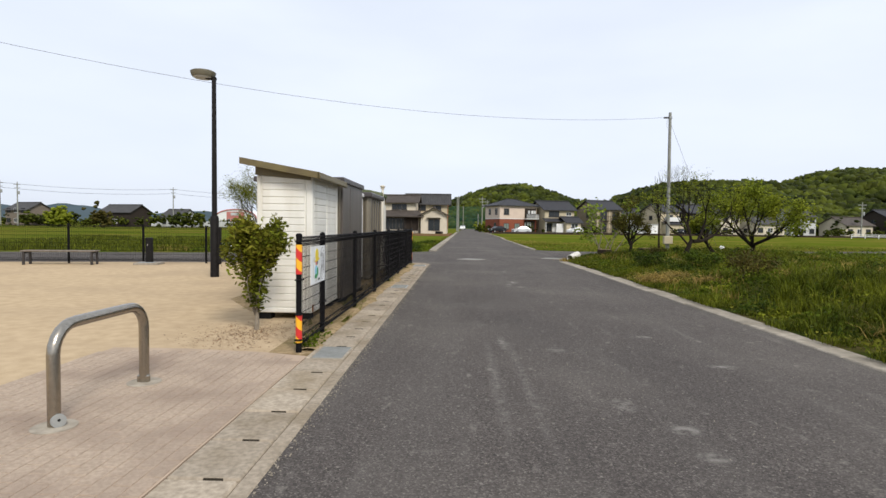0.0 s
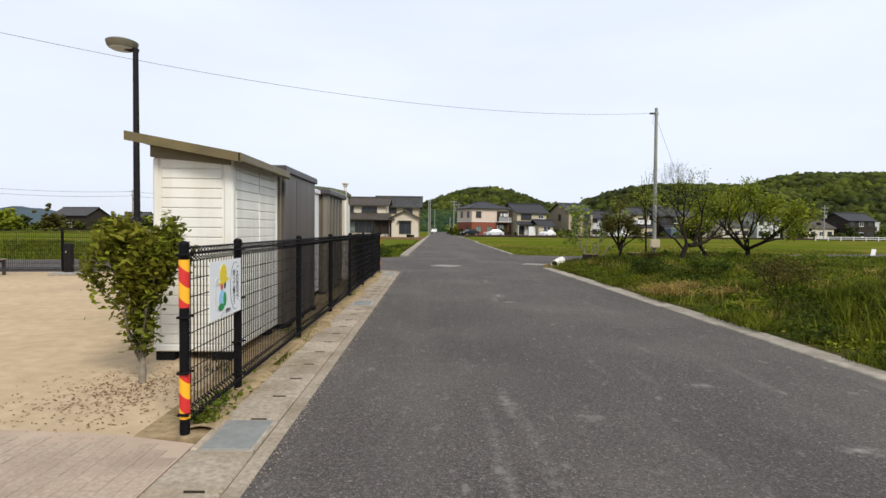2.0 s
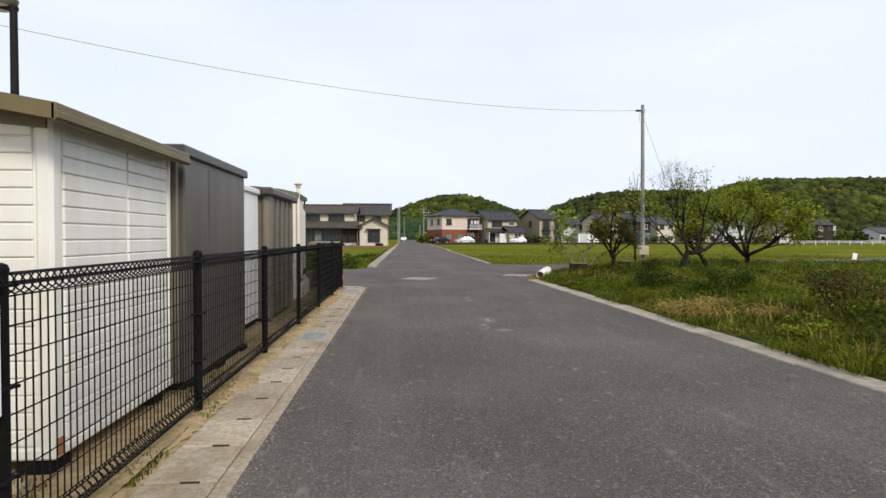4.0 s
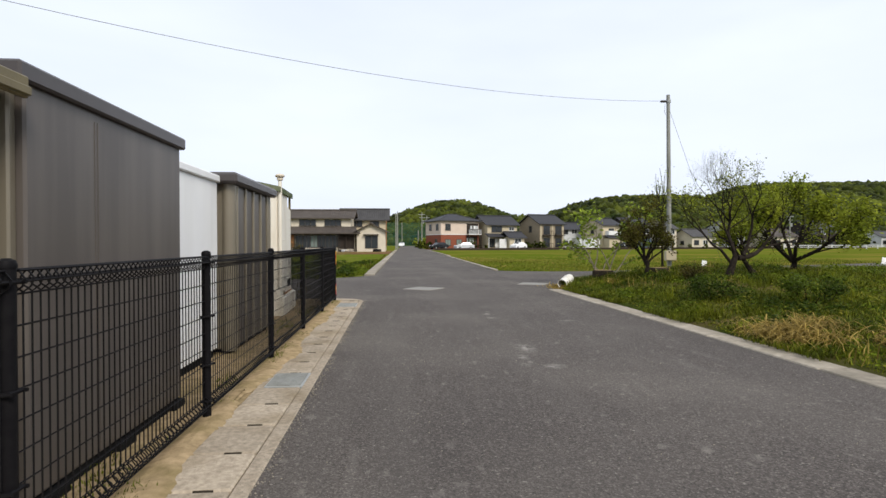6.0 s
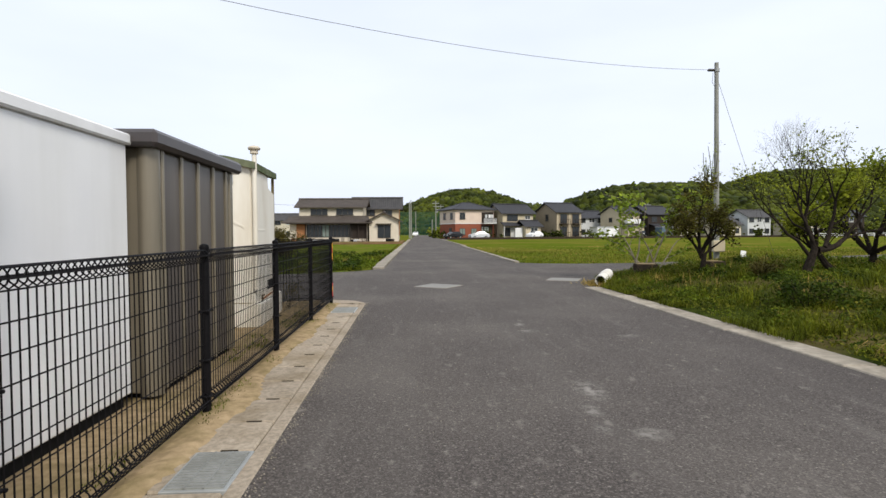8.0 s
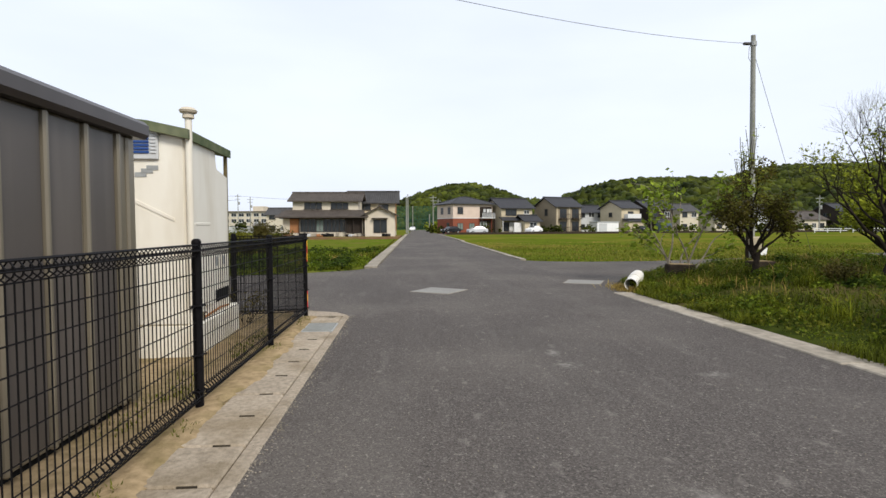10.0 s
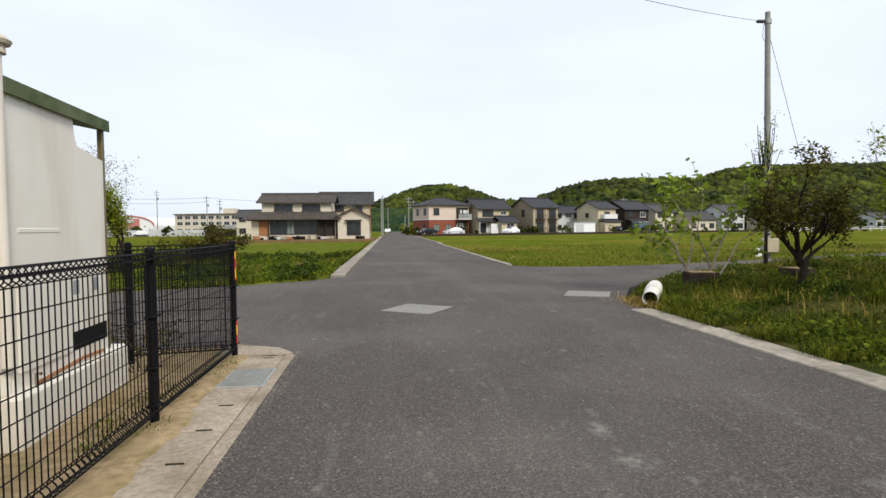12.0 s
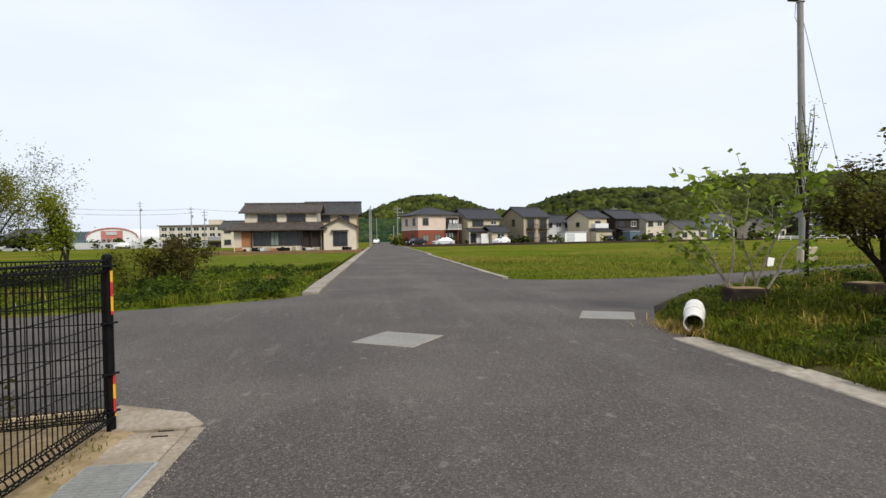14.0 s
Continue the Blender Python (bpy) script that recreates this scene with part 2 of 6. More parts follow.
CURTAIN = material("pale_curtain", (0.13, 0.19, 0.16), (0.20, 0.22, 0.20), scale=3, rough=0.9)
LEAF_BUSH = leaf_material("bush_leaf", (0.2, 0.185, 0.024), (0.085, 0.1, 0.014), island=0.45)
LEAF_NEW = leaf_material("spring_leaf", (0.25, 0.27, 0.025), (0.15, 0.19, 0.018))
LEAF_DARK = leaf_material("citrus_leaf", (0.105, 0.085, 0.022), (0.05, 0.047, 0.013))
LEAF_FIG = leaf_material("fig_leaf", (0.23, 0.29, 0.03), (0.14, 0.2, 0.022))
GRASS = leaf_material("grass_blade", (0.15, 0.165, 0.013), (0.052, 0.068, 0.008), island=0.65)
LEAF_WEED = leaf_material("weed_leaf", (0.075, 0.105, 0.011), (0.024, 0.042, 0.007), island=0.6)
LEAF_CLOVER = leaf_material("clover_leaf", (0.135, 0.17, 0.014), (0.066, 0.098, 0.01), island=0.55)
DRYGRASS = leaf_material("dry_grass", (0.42, 0.305, 0.085), (0.22, 0.155, 0.042), island=0.5)
FOREST = leaf_material("forest_canopy", (0.07, 0.082, 0.010), (0.017, 0.025, 0.005), island=0.6, through_light=0.1, scale=0.07)
HILLSIDE = material("hillside", (0.025, 0.04, 0.01), (0.016, 0.028, 0.008), scale=0.15, rough=0.95)
FARHILL = material("far_hill_hazed", (0.088, 0.115, 0.13), (0.062, 0.088, 0.1), scale=0.01, rough=1.0)


# ---------------------------------------------------------------- building blocks
class Soup:
    """Vertices and faces gathered for one mesh."""

    def __init__(self):
        self.v, self.f, self.smooth = [], [], False

    def add(self, verts, faces):
        k = len(self.v)
        self.v.extend(tuple(p) for p in verts)
        self.f.extend(tuple(i + k for i in q) for q in faces)
        return self

    def box(self, x0, y0, z0, x1, y1, z1, c=0.0, m=None):
        """A box; c: chamfer of all its edges."""
        if c <= 0:
            vs = [(x, y, z) for z in (z0, z1) for y in (y0, y1) for x in (x0, x1)]
            fs = [(0, 2, 3, 1), (4, 5, 7, 6), (0, 1, 5, 4), (2, 6, 7, 3), (0, 4, 6, 2), (1, 3, 7, 5)]
        else:
            c = min(c, (x1 - x0) * 0.45, (y1 - y0) * 0.45, (z1 - z0) * 0.45)
            bm = bmesh.new()
            bmesh.ops.create_cube(bm, size=1.0)
            for q in bm.verts:
                q.co = Vector(((x0 + x1) / 2 + q.co.x * (x1 - x0), (y0 + y1) / 2 + q.co.y * (y1 - y0), (z0 + z1) / 2 + q.co.z * (z1 - z0)))
            bmesh.ops.bevel(bm, geom=bm.edges[:], offset=c, segments=1, affect="EDGES")
            bm.verts.index_update()
            vs, fs = [q.co[:] for q in bm.verts], [[q.index for q in f.verts] for f in bm.faces]
            bm.free()
        if m is not None:
            vs = [(m @ Vector(p))[:] for p in vs]
        return self.add(vs, fs)

    def tube(self, pts, radii, n=8, caps=True, spin=0.0):
        """A tube along points, with a radius for each or one for all."""
        pts = [Vector(p) for p in pts]
        if not isinstance(radii, (list, tuple)):
            radii = [radii] * len(pts)
        vs, fs = [], []
        ref = Vector((0, 0, 1)) if abs((pts[-1] - pts[0]).normalized().z) < 0.9 else Vector((0, 1, 0))
        for i, p in enumerate(pts):
            d = (pts[min(i + 1, len(pts) - 1)] - pts[max(i - 1, 0)]).normalized()
            a = d.cross(ref) if i == 0 else a - d * a.dot(d)
            a = a.normalized() if a.length > 1e-5 else d.orthogonal().normalized()
            b = d.cross(a)
            for k in range(n):
                w = 2 * math.pi * k / n + spin
                vs.append((p + (a * math.cos(w) + b * math.sin(w)) * radii[i])[:])
        for i in range(len(pts) - 1):
            for k in range(n):
                fs.append((i * n + k, (i + 1) * n + k, (i + 1) * n + (k + 1) % n, i * n + (k + 1) % n))
        if caps:
            fs.append(tuple(range(n)))
            fs.append(tuple(reversed(range((len(pts) - 1) * n, len(pts) * n))))
        return self.add(vs, fs)

    def prism(self, poly, z0, z1):
        """A plan outline (counterclockwise) raised from z0 to z1."""
        n = len(poly)
        vs = [(x, y, z0) for x, y in poly] + [(x, y, z1) for x, y in poly]
        fs = [tuple(reversed(range(n))), tuple(range(n, 2 * n))]
        fs += [(i, (i + 1) % n, n + (i + 1) % n, n + i) for i in range(n)]
        return self.add(vs, fs)

    def lathe(self, prof, n=20, at=(0, 0, 0)):
        """A profile of (radius, height) turned about the upright axis."""
        vs, fs = [], []
        for r, z in prof:
            for k in range(n):
                w = 2 * math.pi * k / n
                vs.append((at[0] + r * math.cos(w), at[1] + r * math.sin(w), at[2] + z))
        for i in range(len(prof) - 1):
            for k in range(n):
                fs.append((i * n + k, i * n + (k + 1) % n, (i + 1) * n + (k + 1) % n, (i + 1) * n + k))
        fs.append(tuple(reversed(range(n))))
        fs.append(tuple(range((len(prof) - 1) * n, len(prof) * n)))
        return self.add(vs, fs)

    def mesh(self, name, mat, smooth=False):
        me = bpy.data.meshes.new(name)
        me.from_pydata(self.v, [], self.f)
        me.materials.append(mat)
        if smooth:
            me.polygons.foreach_set("use_smooth", [True] * len(me.polygons))
            me.set_sharp_from_angle(angle=radians(40))
        me.update()
        return me


def part(name, soup, mat, parent=None, label="", smooth=False, kind=""):
    ob = new(name, soup.mesh(name, mat, smooth) if isinstance(soup, Soup) else soup)
    if parent is not None:
        ob.parent = parent
    return tagged(ob, label, kind=kind)


def thing(name, label, category, at=(0, 0, 0), rz=0.0, group="", kind=""):
    ob = new(name)
    ob.matrix_world = pose(*at, 0, 0, rz)
    ob.empty_display_size = 0.1
    return tagged(ob, label, category, group, kind)


def S():
    return Soup()


def quads_mesh(name, mat, centres, ax, ay):
    """Many loose four-cornered leaves or blades in one mesh (numpy arrays of centres and half axes)."""
    n = len(centres)
    v = np.stack([centres - ax - ay, centres + ax - ay, centres + ax + ay, centres - ax + ay], 1).reshape(-1, 3)
    me = bpy.data.meshes.new(name)
    me.vertices.add(4 * n)
    me.vertices.foreach_set("co", v.astype(np.float32).ravel())
    me.loops.add(4 * n)
    me.loops.foreach_set("vertex_index", np.arange(4 * n, dtype=np.int32))
    me.polygons.add(n)
    me.polygons.foreach_set("loop_start", np.arange(0, 4 * n, 4, dtype=np.int32))
    me.materials.append(mat)
    me.update(calc_edges=True)
    return me


# ---------------------------------------------------------------- ground, roads, kerbs
def far_x(y):
    """The road past the crossing drifts slightly to the right."""
    return 0.011 * max(0.0, y - 30)


ground = part("ground", S().box(-1500, -900, -2.0, 1500, 2000, -0.13), FIELD, kind="structure")
tagged(ground, "flat green paddy fields with short spring grass", "ground")

main_road = [(-1.4, -40), (3.75, -40), (3.7, 22.2), (3.95, 23.6), (4.8, 25.2), (6.4, 27.0), (9.0, 28.9), (12, 30.4), (17, 32.2), (60, 46), (60, 50), (20.3, 35.6),
             (12, 32.6), (8.5, 31.5), (6.0, 31.4), (4.6, 31.8), (3.75, 32.6)]
main_road += [(3.75 + far_x(y) + (0.25 if y > 60 else 0), y) for y in (40, 60, 90, 130, 180, 260)]
main_road += [(-1.5 + far_x(y), y) for y in (260, 180, 130, 90, 60, 40, 30.2)]
main_road += [(-1.62, 29.4), (-2.2, 28.4), (-3.4, 27.6), (-5.2, 26.9), (-12, 24.7), (-45, 17.5), (-45, 12.3), (-14, 18.3), (-2.25, 20.62), (-1.6, 20.3), (-1.4, 19.9)]
part("road", S().prism(main_road, -0.5, 0.0), ASPHALT, kind="structure")
tagged(bpy.data.objects["road"], "worn dark grey asphalt lane with pale scuffs", "road")

sand = part("park_ground", S().prism([(-45, -40), (-2.42, -40), (-2.42, 6.95), (-2.3, 7.0), (-2.3, 20.6), (-14, 18.29), (-45, 12.29)], -0.4, -0.006), SAND, kind="structure")
tagged(sand, "pale beige packed sand of a small park", "ground")
strip = part("soil_strip", S().prism([(-2.3, 7.0), (-1.86, 7.0), (-1.86, 20.0), (-2.25, 20.3), (-2.3, 20.5), (-5.2, 19.9), (-5.4, 17.2), (-4.6, 15.5), (-4.3, 10.8), (-3.5, 9.6), (-2.5, 8.9), (-2.3, 8.2)], -0.4, -0.001), STRIP_SOIL, kind="structure")
tagged(strip, "mossy bare soil strip under a fence", "ground")
JOINT = material("joint_sand", (0.38, 0.295, 0.22), (0.45, 0.35, 0.265), scale=3, rough=0.95, bump=0.4, bump_scale=60)
slab = part("slab", S().prism([(-4.0, -40), (-1.87, -40), (-1.87, 6.9), (-2.4, 7.04), (-3.2, 7.12), (-3.95, 7.1)], -0.4, 0.0), JOINT, kind="structure")
tagged(slab, "pinkish brown small-paver entrance with sandy joints", "pavement")


SLOT = material("slot_dirt", (0.05, 0.042, 0.032), rough=0.95)


def kerb_run(name, x0, x1, y0, y1, step, z, label, notch=False, gap=0.006, slant=None, mat=CONCRETE):
    """A row of kerb or gutter stones, each a piece of its own."""
    base = thing(name, label, "kerb", (0, 0, 0), kind="structure")
    rnd = random.Random(int(y0 * 7 + x0 * 13))
    y = y0
    while y < y1 - 0.05:
        e = min(y + step, y1)
        dx = slant(y) if slant else 0
        dz = rnd.uniform(-0.004, 0.004)
        dx += rnd.uniform(-0.012, 0.012) if not notch else 0
        s = S().box(x0 + dx, y + gap, -0.3, x1 + dx, e - gap, z + dz, 0.012)
        part("kerb_stone", s, mat, base)
        if notch:
            part("drain_slot", S().box(x0 + (x1 - x0) * 0.52, e - 0.006, z - 0.02, x0 + (x1 - x0) * 0.78, e + 0.003, z + dz + 0.0035), SLOT, base)
        y = e
    return base


gutter = kerb_run("gutter_covers", -1.86, -1.475, -5.71, 19.9, 0.5, 0.012, "weathered concrete gutter covers beside the lane", notch=True, mat=GUTTER)
part("gutter_edge", S().box(-1.47, -40, -0.3, -1.37, 19.95, 0.008, 0.01), GUTTER, gutter)
part("gutter_end", S().prism([(-2.22, 20.05), (-1.86, 19.93), (-1.42, 19.96), (-1.4, 20.02), (-1.6, 20.3), (-2.2, 20.58)], -0.3, 0.01), GUTTER, gutter)
kerb_run("roadside_kerb", 3.54, 3.89, -6, 22.3, 1.9, 0.014, "long pale concrete kerb stones along the grass", slant=lambda y: 0.05 - 0.010 * (y - 7))
kerb_run("far_kerb_left", -1.92, -1.52, 29.3, 110, 2.0, 0.06, "pale concrete kerb along the far lane", slant=far_x)
kerb_run("far_kerb_right", 3.76, 3.96, 32.6, 110, 2.0, 0.05, "narrow concrete kerb along the far lane", slant=lambda y: far_x(y) + (0.25 if y > 60 else 0))
# soil washed over the inner edge of the covers
bank, nb = S(), 260
rb = random.Random(17)
for i in range(nb + 1):
    y = 7.1 + 12.8 * i / nb
    w = -1.875 + 0.085 * min(1.0, max(0.0, (y - 9) / 5)) + 0.045 * math.sin(y * 1.9) + 0.03 * math.sin(y * 5.3 + 1) + rb.uniform(-0.022, 0.022)
    bank.v += [(-2.05, y, 0.012), (-1.92, y, 0.03 + rb.uniform(-0.006, 0.008)), (w - 0.05, y, 0.024 + rb.uniform(-0.004, 0.004)), (w, y, 0.006)]
bank.f = [(4 * i + k, 4 * i + k + 1, 4 * i + k + 5, 4 * i + k + 4) for i in range(nb) for k in range(3)]
tagged(part("soil_bank", bank, STRIP_SOIL, smooth=True), "mossy soil washed over the gutter covers", "soil", kind="stuff")
# loose crumbs of stone along the gutter and on the lane
crumbs = S()
for k in range(2600):
    y = rb.uniform(3, 20)
    x = rb.gauss(-1.36, 0.035) if k % 3 else rb.uniform(-1.35, 3.4)
    r = rb.uniform(0.0025, 0.006) * (1.25 if k % 3 else 1.0)
    crumbs.add([(x - r, y, 0.001 + r * 0.6), (x + r, y, 0.001 + r * 0.6), (x, y - r, 0.001 + r * 0.6), (x, y + r, 0.001 + r * 0.6), (x, y, 0.001 + 1.5 * r), (x, y, 0.0)],
               [(0, 2, 4), (2, 1, 4), (1, 3, 4), (3, 0, 4), (2, 0, 5), (1, 2, 5), (3, 1, 5), (0, 3, 5)])
tagged(part("gravel", crumbs, CONCRETE), "loose pale stone crumbs on the asphalt", "gravel", kind="stuff")


# ---------------------------------------------------------------- black mesh fences
def fence_post(parent, x, y, taped=False):
    p = part("post", S().tube([(x, y, -0.25), (x, y, 1.19)], 0.03, 14), BLACK, parent, smooth=True)
    part("post_cap", S().lathe([(0.0325, 0), (0.034, 0.012), (0.028, 0.028), (0.012, 0.036)], 14, (x, y, 1.18)), BLACK, p, smooth=True)
    for z in (0.13, 0.39, 0.74, 1.13):
        c = S()
        c.box(x - 0.033, y - 0.042, z - 0.008, x + 0.033, y + 0.042, z + 0.008, 0.005)
        c.tube([(x - 0.03, y - 0.04, z), (x + 0.042, y - 0.04, z)], 0.008, 6)
        c.tube([(x - 0.03, y + 0.04, z), (x + 0.042, y + 0.04, z)], 0.008, 6)
        part("clamp", c, BLACK, p)
    return p


def mesh_panel(parent, a, b):
    """A welded wire panel with rolled top and bottom edge between two posts."""
    a, b = Vector((*a, 0)), Vector((*b, 0))
    d = (b - a).normalized()
    out = Vector((d.y, -d.x, 0))
    a, b = a + d * 0.035, b - d * 0.035
    length = (b - a).length
    s = S()
    n = round(length / 0.05)
    prof = [(0.0, 0.16), (-0.03, 0.138), (-0.04, 0.108), (-0.02, 0.08), (0.02, 0.08), (0.04, 0.108), (0.03, 0.138), (0.0, 0.162), (0.0, 1.088), (0.03, 1.112), (0.04, 1.142), (0.02, 1.17), (-0.02, 1.17), (-0.04, 1.142), (-0.03, 1.112), (0.0, 1.09)]
    for i in range(n + 1):
        p = a + d * (length * i / n)
        s.tube([p + out * u + Vector((0, 0, z)) for u, z in prof], 0.0041, 3, caps=False)
    for u, z, r in [(0.0, 0.16 + 0.1156 * k, 0.0038) for k in range(9)] + [(u, z, 0.005) for u, z in [(0.02, 1.172), (-0.02, 1.172), (-0.042, 1.133), (0.037, 1.133), (0.02, 0.076), (-0.02, 0.076), (0.037, 0.11), (-0.042, 0.11)]]:
        s.tube([a + out * u + Vector((0, 0, z)), b + out * u + Vector((0, 0, z))], r, 4)
    return part("mesh_panel", s, BLACK, parent)


def fence(label, pts):
    f = thing("mesh_fence", label, "fence")
    for p in pts:
        fence_post(f, *p)
    for p, q in zip(pts, pts[1:]):
        mesh_panel(f, p, q)
    return f


FENCE_Y = [7.06, 8.0, 10.0, 12.0, 14.0, 16.0, 18.0, 20.0]
road_fence = fence("black welded wire mesh fence along the gutter", [(-2.0, y) for y in FENCE_Y])
back_line = [(x, 20.0 + 0.193 * (x + 2.0)) for x in (-2.0, -2.95, -4.8, -6.65, -8.5, -10.34, -12.45, -14.45, -16.4, -18.4, -20.4, -22.4, -24.4, -26.4)]
back_fence = thing("mesh_fence", "long black welded wire mesh fence behind the park", "fence")
for p in back_line[1:]:
    fence_post(back_fence, *p)
for p, q in zip(back_line, back_line[1:]):
    mesh_panel(back_fence, p, q)


# red and yellow warning tape on the two end posts
def tape_material():
    m = material("warning_tape", (0.62, 0.03, 0.025), (0.55, 0.025, 0.02), scale=20, rough=0.4)
    n, l = m.node_tree.nodes, m.node_tree.links
    geo = n.new("ShaderNodeNewGeometry")
    sep = n.new("ShaderNodeSeparateXYZ")
    l.new(geo.outputs["Position"], sep.inputs["Vector"])
    a = n.new("ShaderNodeMath")
    a.operation = "MULTIPLY_ADD"
    a.inputs[1].default_value = 0.9
    l.new(sep.outputs["X"], a.inputs[0])
    l.new(sep.outputs["Z"], a.inputs[2])
    f = n.new("ShaderNodeMath")
    f.operation = "PINGPONG"
    f.inputs[1].default_value = 0.1
    l.new(a.outputs[0], f.inputs[0])
    g = n.new("ShaderNodeMath")
    g.operation = "GREATER_THAN"
    g.inputs[1].default_value = 0.05
    l.new(f.outputs[0], g.inputs[0])
    mx = n.new("ShaderNodeMix")
    mx.data_type = "RGBA"
    l.new(g.outputs[0], mx.inputs["Factor"])
    b = n["Principled BSDF"]
    l.new(b.inputs["Base Color"].links[0].from_socket, mx.inputs["A"])
    mx.inputs["B"].default_value = (0.85, 0.42, 0.02, 1)
    l.new(mx.outputs["Result"], b.inputs["Base Color"])
    return m


TAPE = tape_material()
for y, mid in ((7.06, -90), (20.0, 65)):
    for z0, z1 in ((0.10, 0.385), (0.80, 1.10)):
        ring = [(-2.0 + 0.0325 * math.cos(radians(mid + a)), y + 0.0325 * math.sin(radians(mid + a))) for a in range(-100, 101, 10)]
        n = len(ring)
        sl = S().add([(a, b, z0) for a, b in ring] + [(a, b, z1) for a, b in ring], [(i, i + 1, n + i + 1, n + i) for i in range(n - 1)])
        part("warning_tape", sl, TAPE, road_fence, "red and yellow striped tape", smooth=True)

# litter sign on the fence
sign = thing("litter_sign", "white litter notice with green drawing wired to the fence", "sign", (-1.955, 0, 0))
SIGNW = material("sign_white", (0.78, 0.80, 0.81), (0.74, 0.76, 0.77), scale=3, rough=0.35)
part("plate", S().box(-0.004, 7.34, 0.655, 0.0, 7.94, 1.065, 0.001), SIGNW, sign)


def flat(colour_name, colour):
    return material(colour_name, colour, rough=0.5)


INK = flat("ink", (0.03, 0.03, 0.035))
YEL, GRN, BLU, RED, SKIN = flat("sign_yellow", (0.8, 0.62, 0.03)), flat("sign_green", (0.02, 0.28, 0.07)), flat("sign_blue", (0.33, 0.62, 0.8)), flat("sign_red", (0.6, 0.04, 0.04)), flat("sign_pale", (0.72, 0.70, 0.66))


def disc(name, y, z, ry, rz, mat, lift=0.003, tilt=0.0, n=20):
    s = S()
    ring = []
    for k in range(n):
        w = 2 * math.pi * k / n
        u, q = ry * math.cos(w), rz * math.sin(w)
        ring.append((y + u * math.cos(tilt) - q * math.sin(tilt), z + u * math.sin(tilt) + q * math.cos(tilt)))
    vs = [(lift - 0.003, a, b) for a, b in ring] + [(lift, a, b) for a, b in ring]
    s.add(vs, [tuple(range(n, 2 * n))] + [(i, (i + 1) % n, n + (i + 1) % n, n + i) for i in range(n)])
    return part(name, s, mat, sign)


disc("drawn_shape", 7.575, 0.965, 0.062, 0.072, YEL, 0.004)
disc("drawn_shape", 7.58, 0.915, 0.10, 0.014, YEL, 0.005, 0.15)
disc("drawn_shape", 7.545, 0.885, 0.04, 0.04, SKIN, 0.003)
disc("drawn_shape", 7.54, 0.88, 0.018, 0.022, RED, 0.006)
disc("drawn_shape", 7.60, 0.89, 0.018, 0.03, INK, 0.004)
disc("drawn_shape", 7.55, 0.80, 0.06, 0.055, BLU, 0.004)
disc("drawn_shape", 7.595, 0.785, 0.028, 0.05, GRN, 0.006)
disc("drawn_shape", 7.53, 0.735, 0.05, 0.025, GRN, 0.007)
disc("drawn_shape", 7.43, 0.80, 0.013, 0.075, SKIN, 0.004)
disc("drawn_shape", 7.56, 0.69, 0.05, 0.012, SKIN, 0.004, 0.3)
disc("drawn_shape", 7.46, 0.92, 0.025, 0.03, SKIN, 0.004)
disc("bubble_outline", 7.815, 0.86, 0.102, 0.182, INK, 0.002, 0.0, 32)
disc("bubble", 7.815, 0.86, 0.098, 0.178, SIGNW, 0.003, 0.0, 32)


def words(text, y, z, size, vertical=True):
    """Lettering on the sign, one character under the other."""
    c = bpy.data.curves.new("lettering", "FONT")
    c.body = "\n".join(text) if vertical else text
    c.size, c.extrude, c.align_x, c.space_line = size, 0.0006, "CENTER", 0.78
    tmp = bpy.data.objects.new("lettering", c)
    scene.collection.objects.link(tmp)
    bpy.context.view_layer.update()
    me = bpy.data.meshes.new_from_object(tmp.evaluated_get(bpy.context.evaluated_depsgraph_get()))
    bpy.data.objects.remove(tmp)
    me.materials.clear()
    me.materials.append(INK)
    ob = new("lettering", me)
    ob.parent = sign
    ob.matrix_basis = pose(0.0045, y, z, 90, 0, 90)
    return ob


words("ごみは自分で", 7.85, 0.965, 0.056)
words("持って帰ろう", 7.78, 0.94, 0.056)
words("倉敷市", 7.66, 0.685, 0.032, vertical=False)


# ---------------------------------------------------------------- sheds
shed = thing("garden_shed", "cream ribbed metal garden shed with an olive roof", "shed")
AX0, AX1, AY0, AY1 = -3.15, -2.385, 8.95, 10.48
b = S().box(AX0, AY0 + 0.012, 0.1, AX1 - 0.012, AY1, 1.99, 0.02)
part("body", b, CREAM, shed)
# corner posts and ribs of the two faces seen
for x0, x1, y0, y1 in ((AX0, AX0 + 0.07, AY0 - 0.004, AY0 + 0.05), (AX1 - 0.09, AX1 + 0.004, AY0 - 0.004, AY0 + 0.09), (AX1 - 0.05, AX1 + 0.004, AY1 - 0.06, AY1 + 0.003)):
    part("corner_post", S().box(x0, y0, 0.1, x1, y1, 1.97, 0.018), CREAM, shed)
for k in range(19):
    z0 = 0.16 + 0.0945 * k
    part("panel_rib", S().box(AX0 + 0.085, AY0 - 0.002, z0 + 0.003, AX1 - 0.1, AY0 + 0.03, z0 + 0.0915, 0.006), CREAM, shed)
    for ya, yb in ((AY0 + 0.11, AY0 + 0.80), (AY0 + 0.84, AY1 - 0.07)):
        part("panel_rib", S().box(AX1 - 0.03, ya, z0 + 0.003, AX1 + 0.001, yb, z0 + 0.0915, 0.006), CREAM, shed)
part("base_rail", S().box(AX0 - 0.005, AY0 - 0.008, 0.085, AX1 + 0.006, AY1 + 0.005, 0.155, 0.012), CREAM, shed)
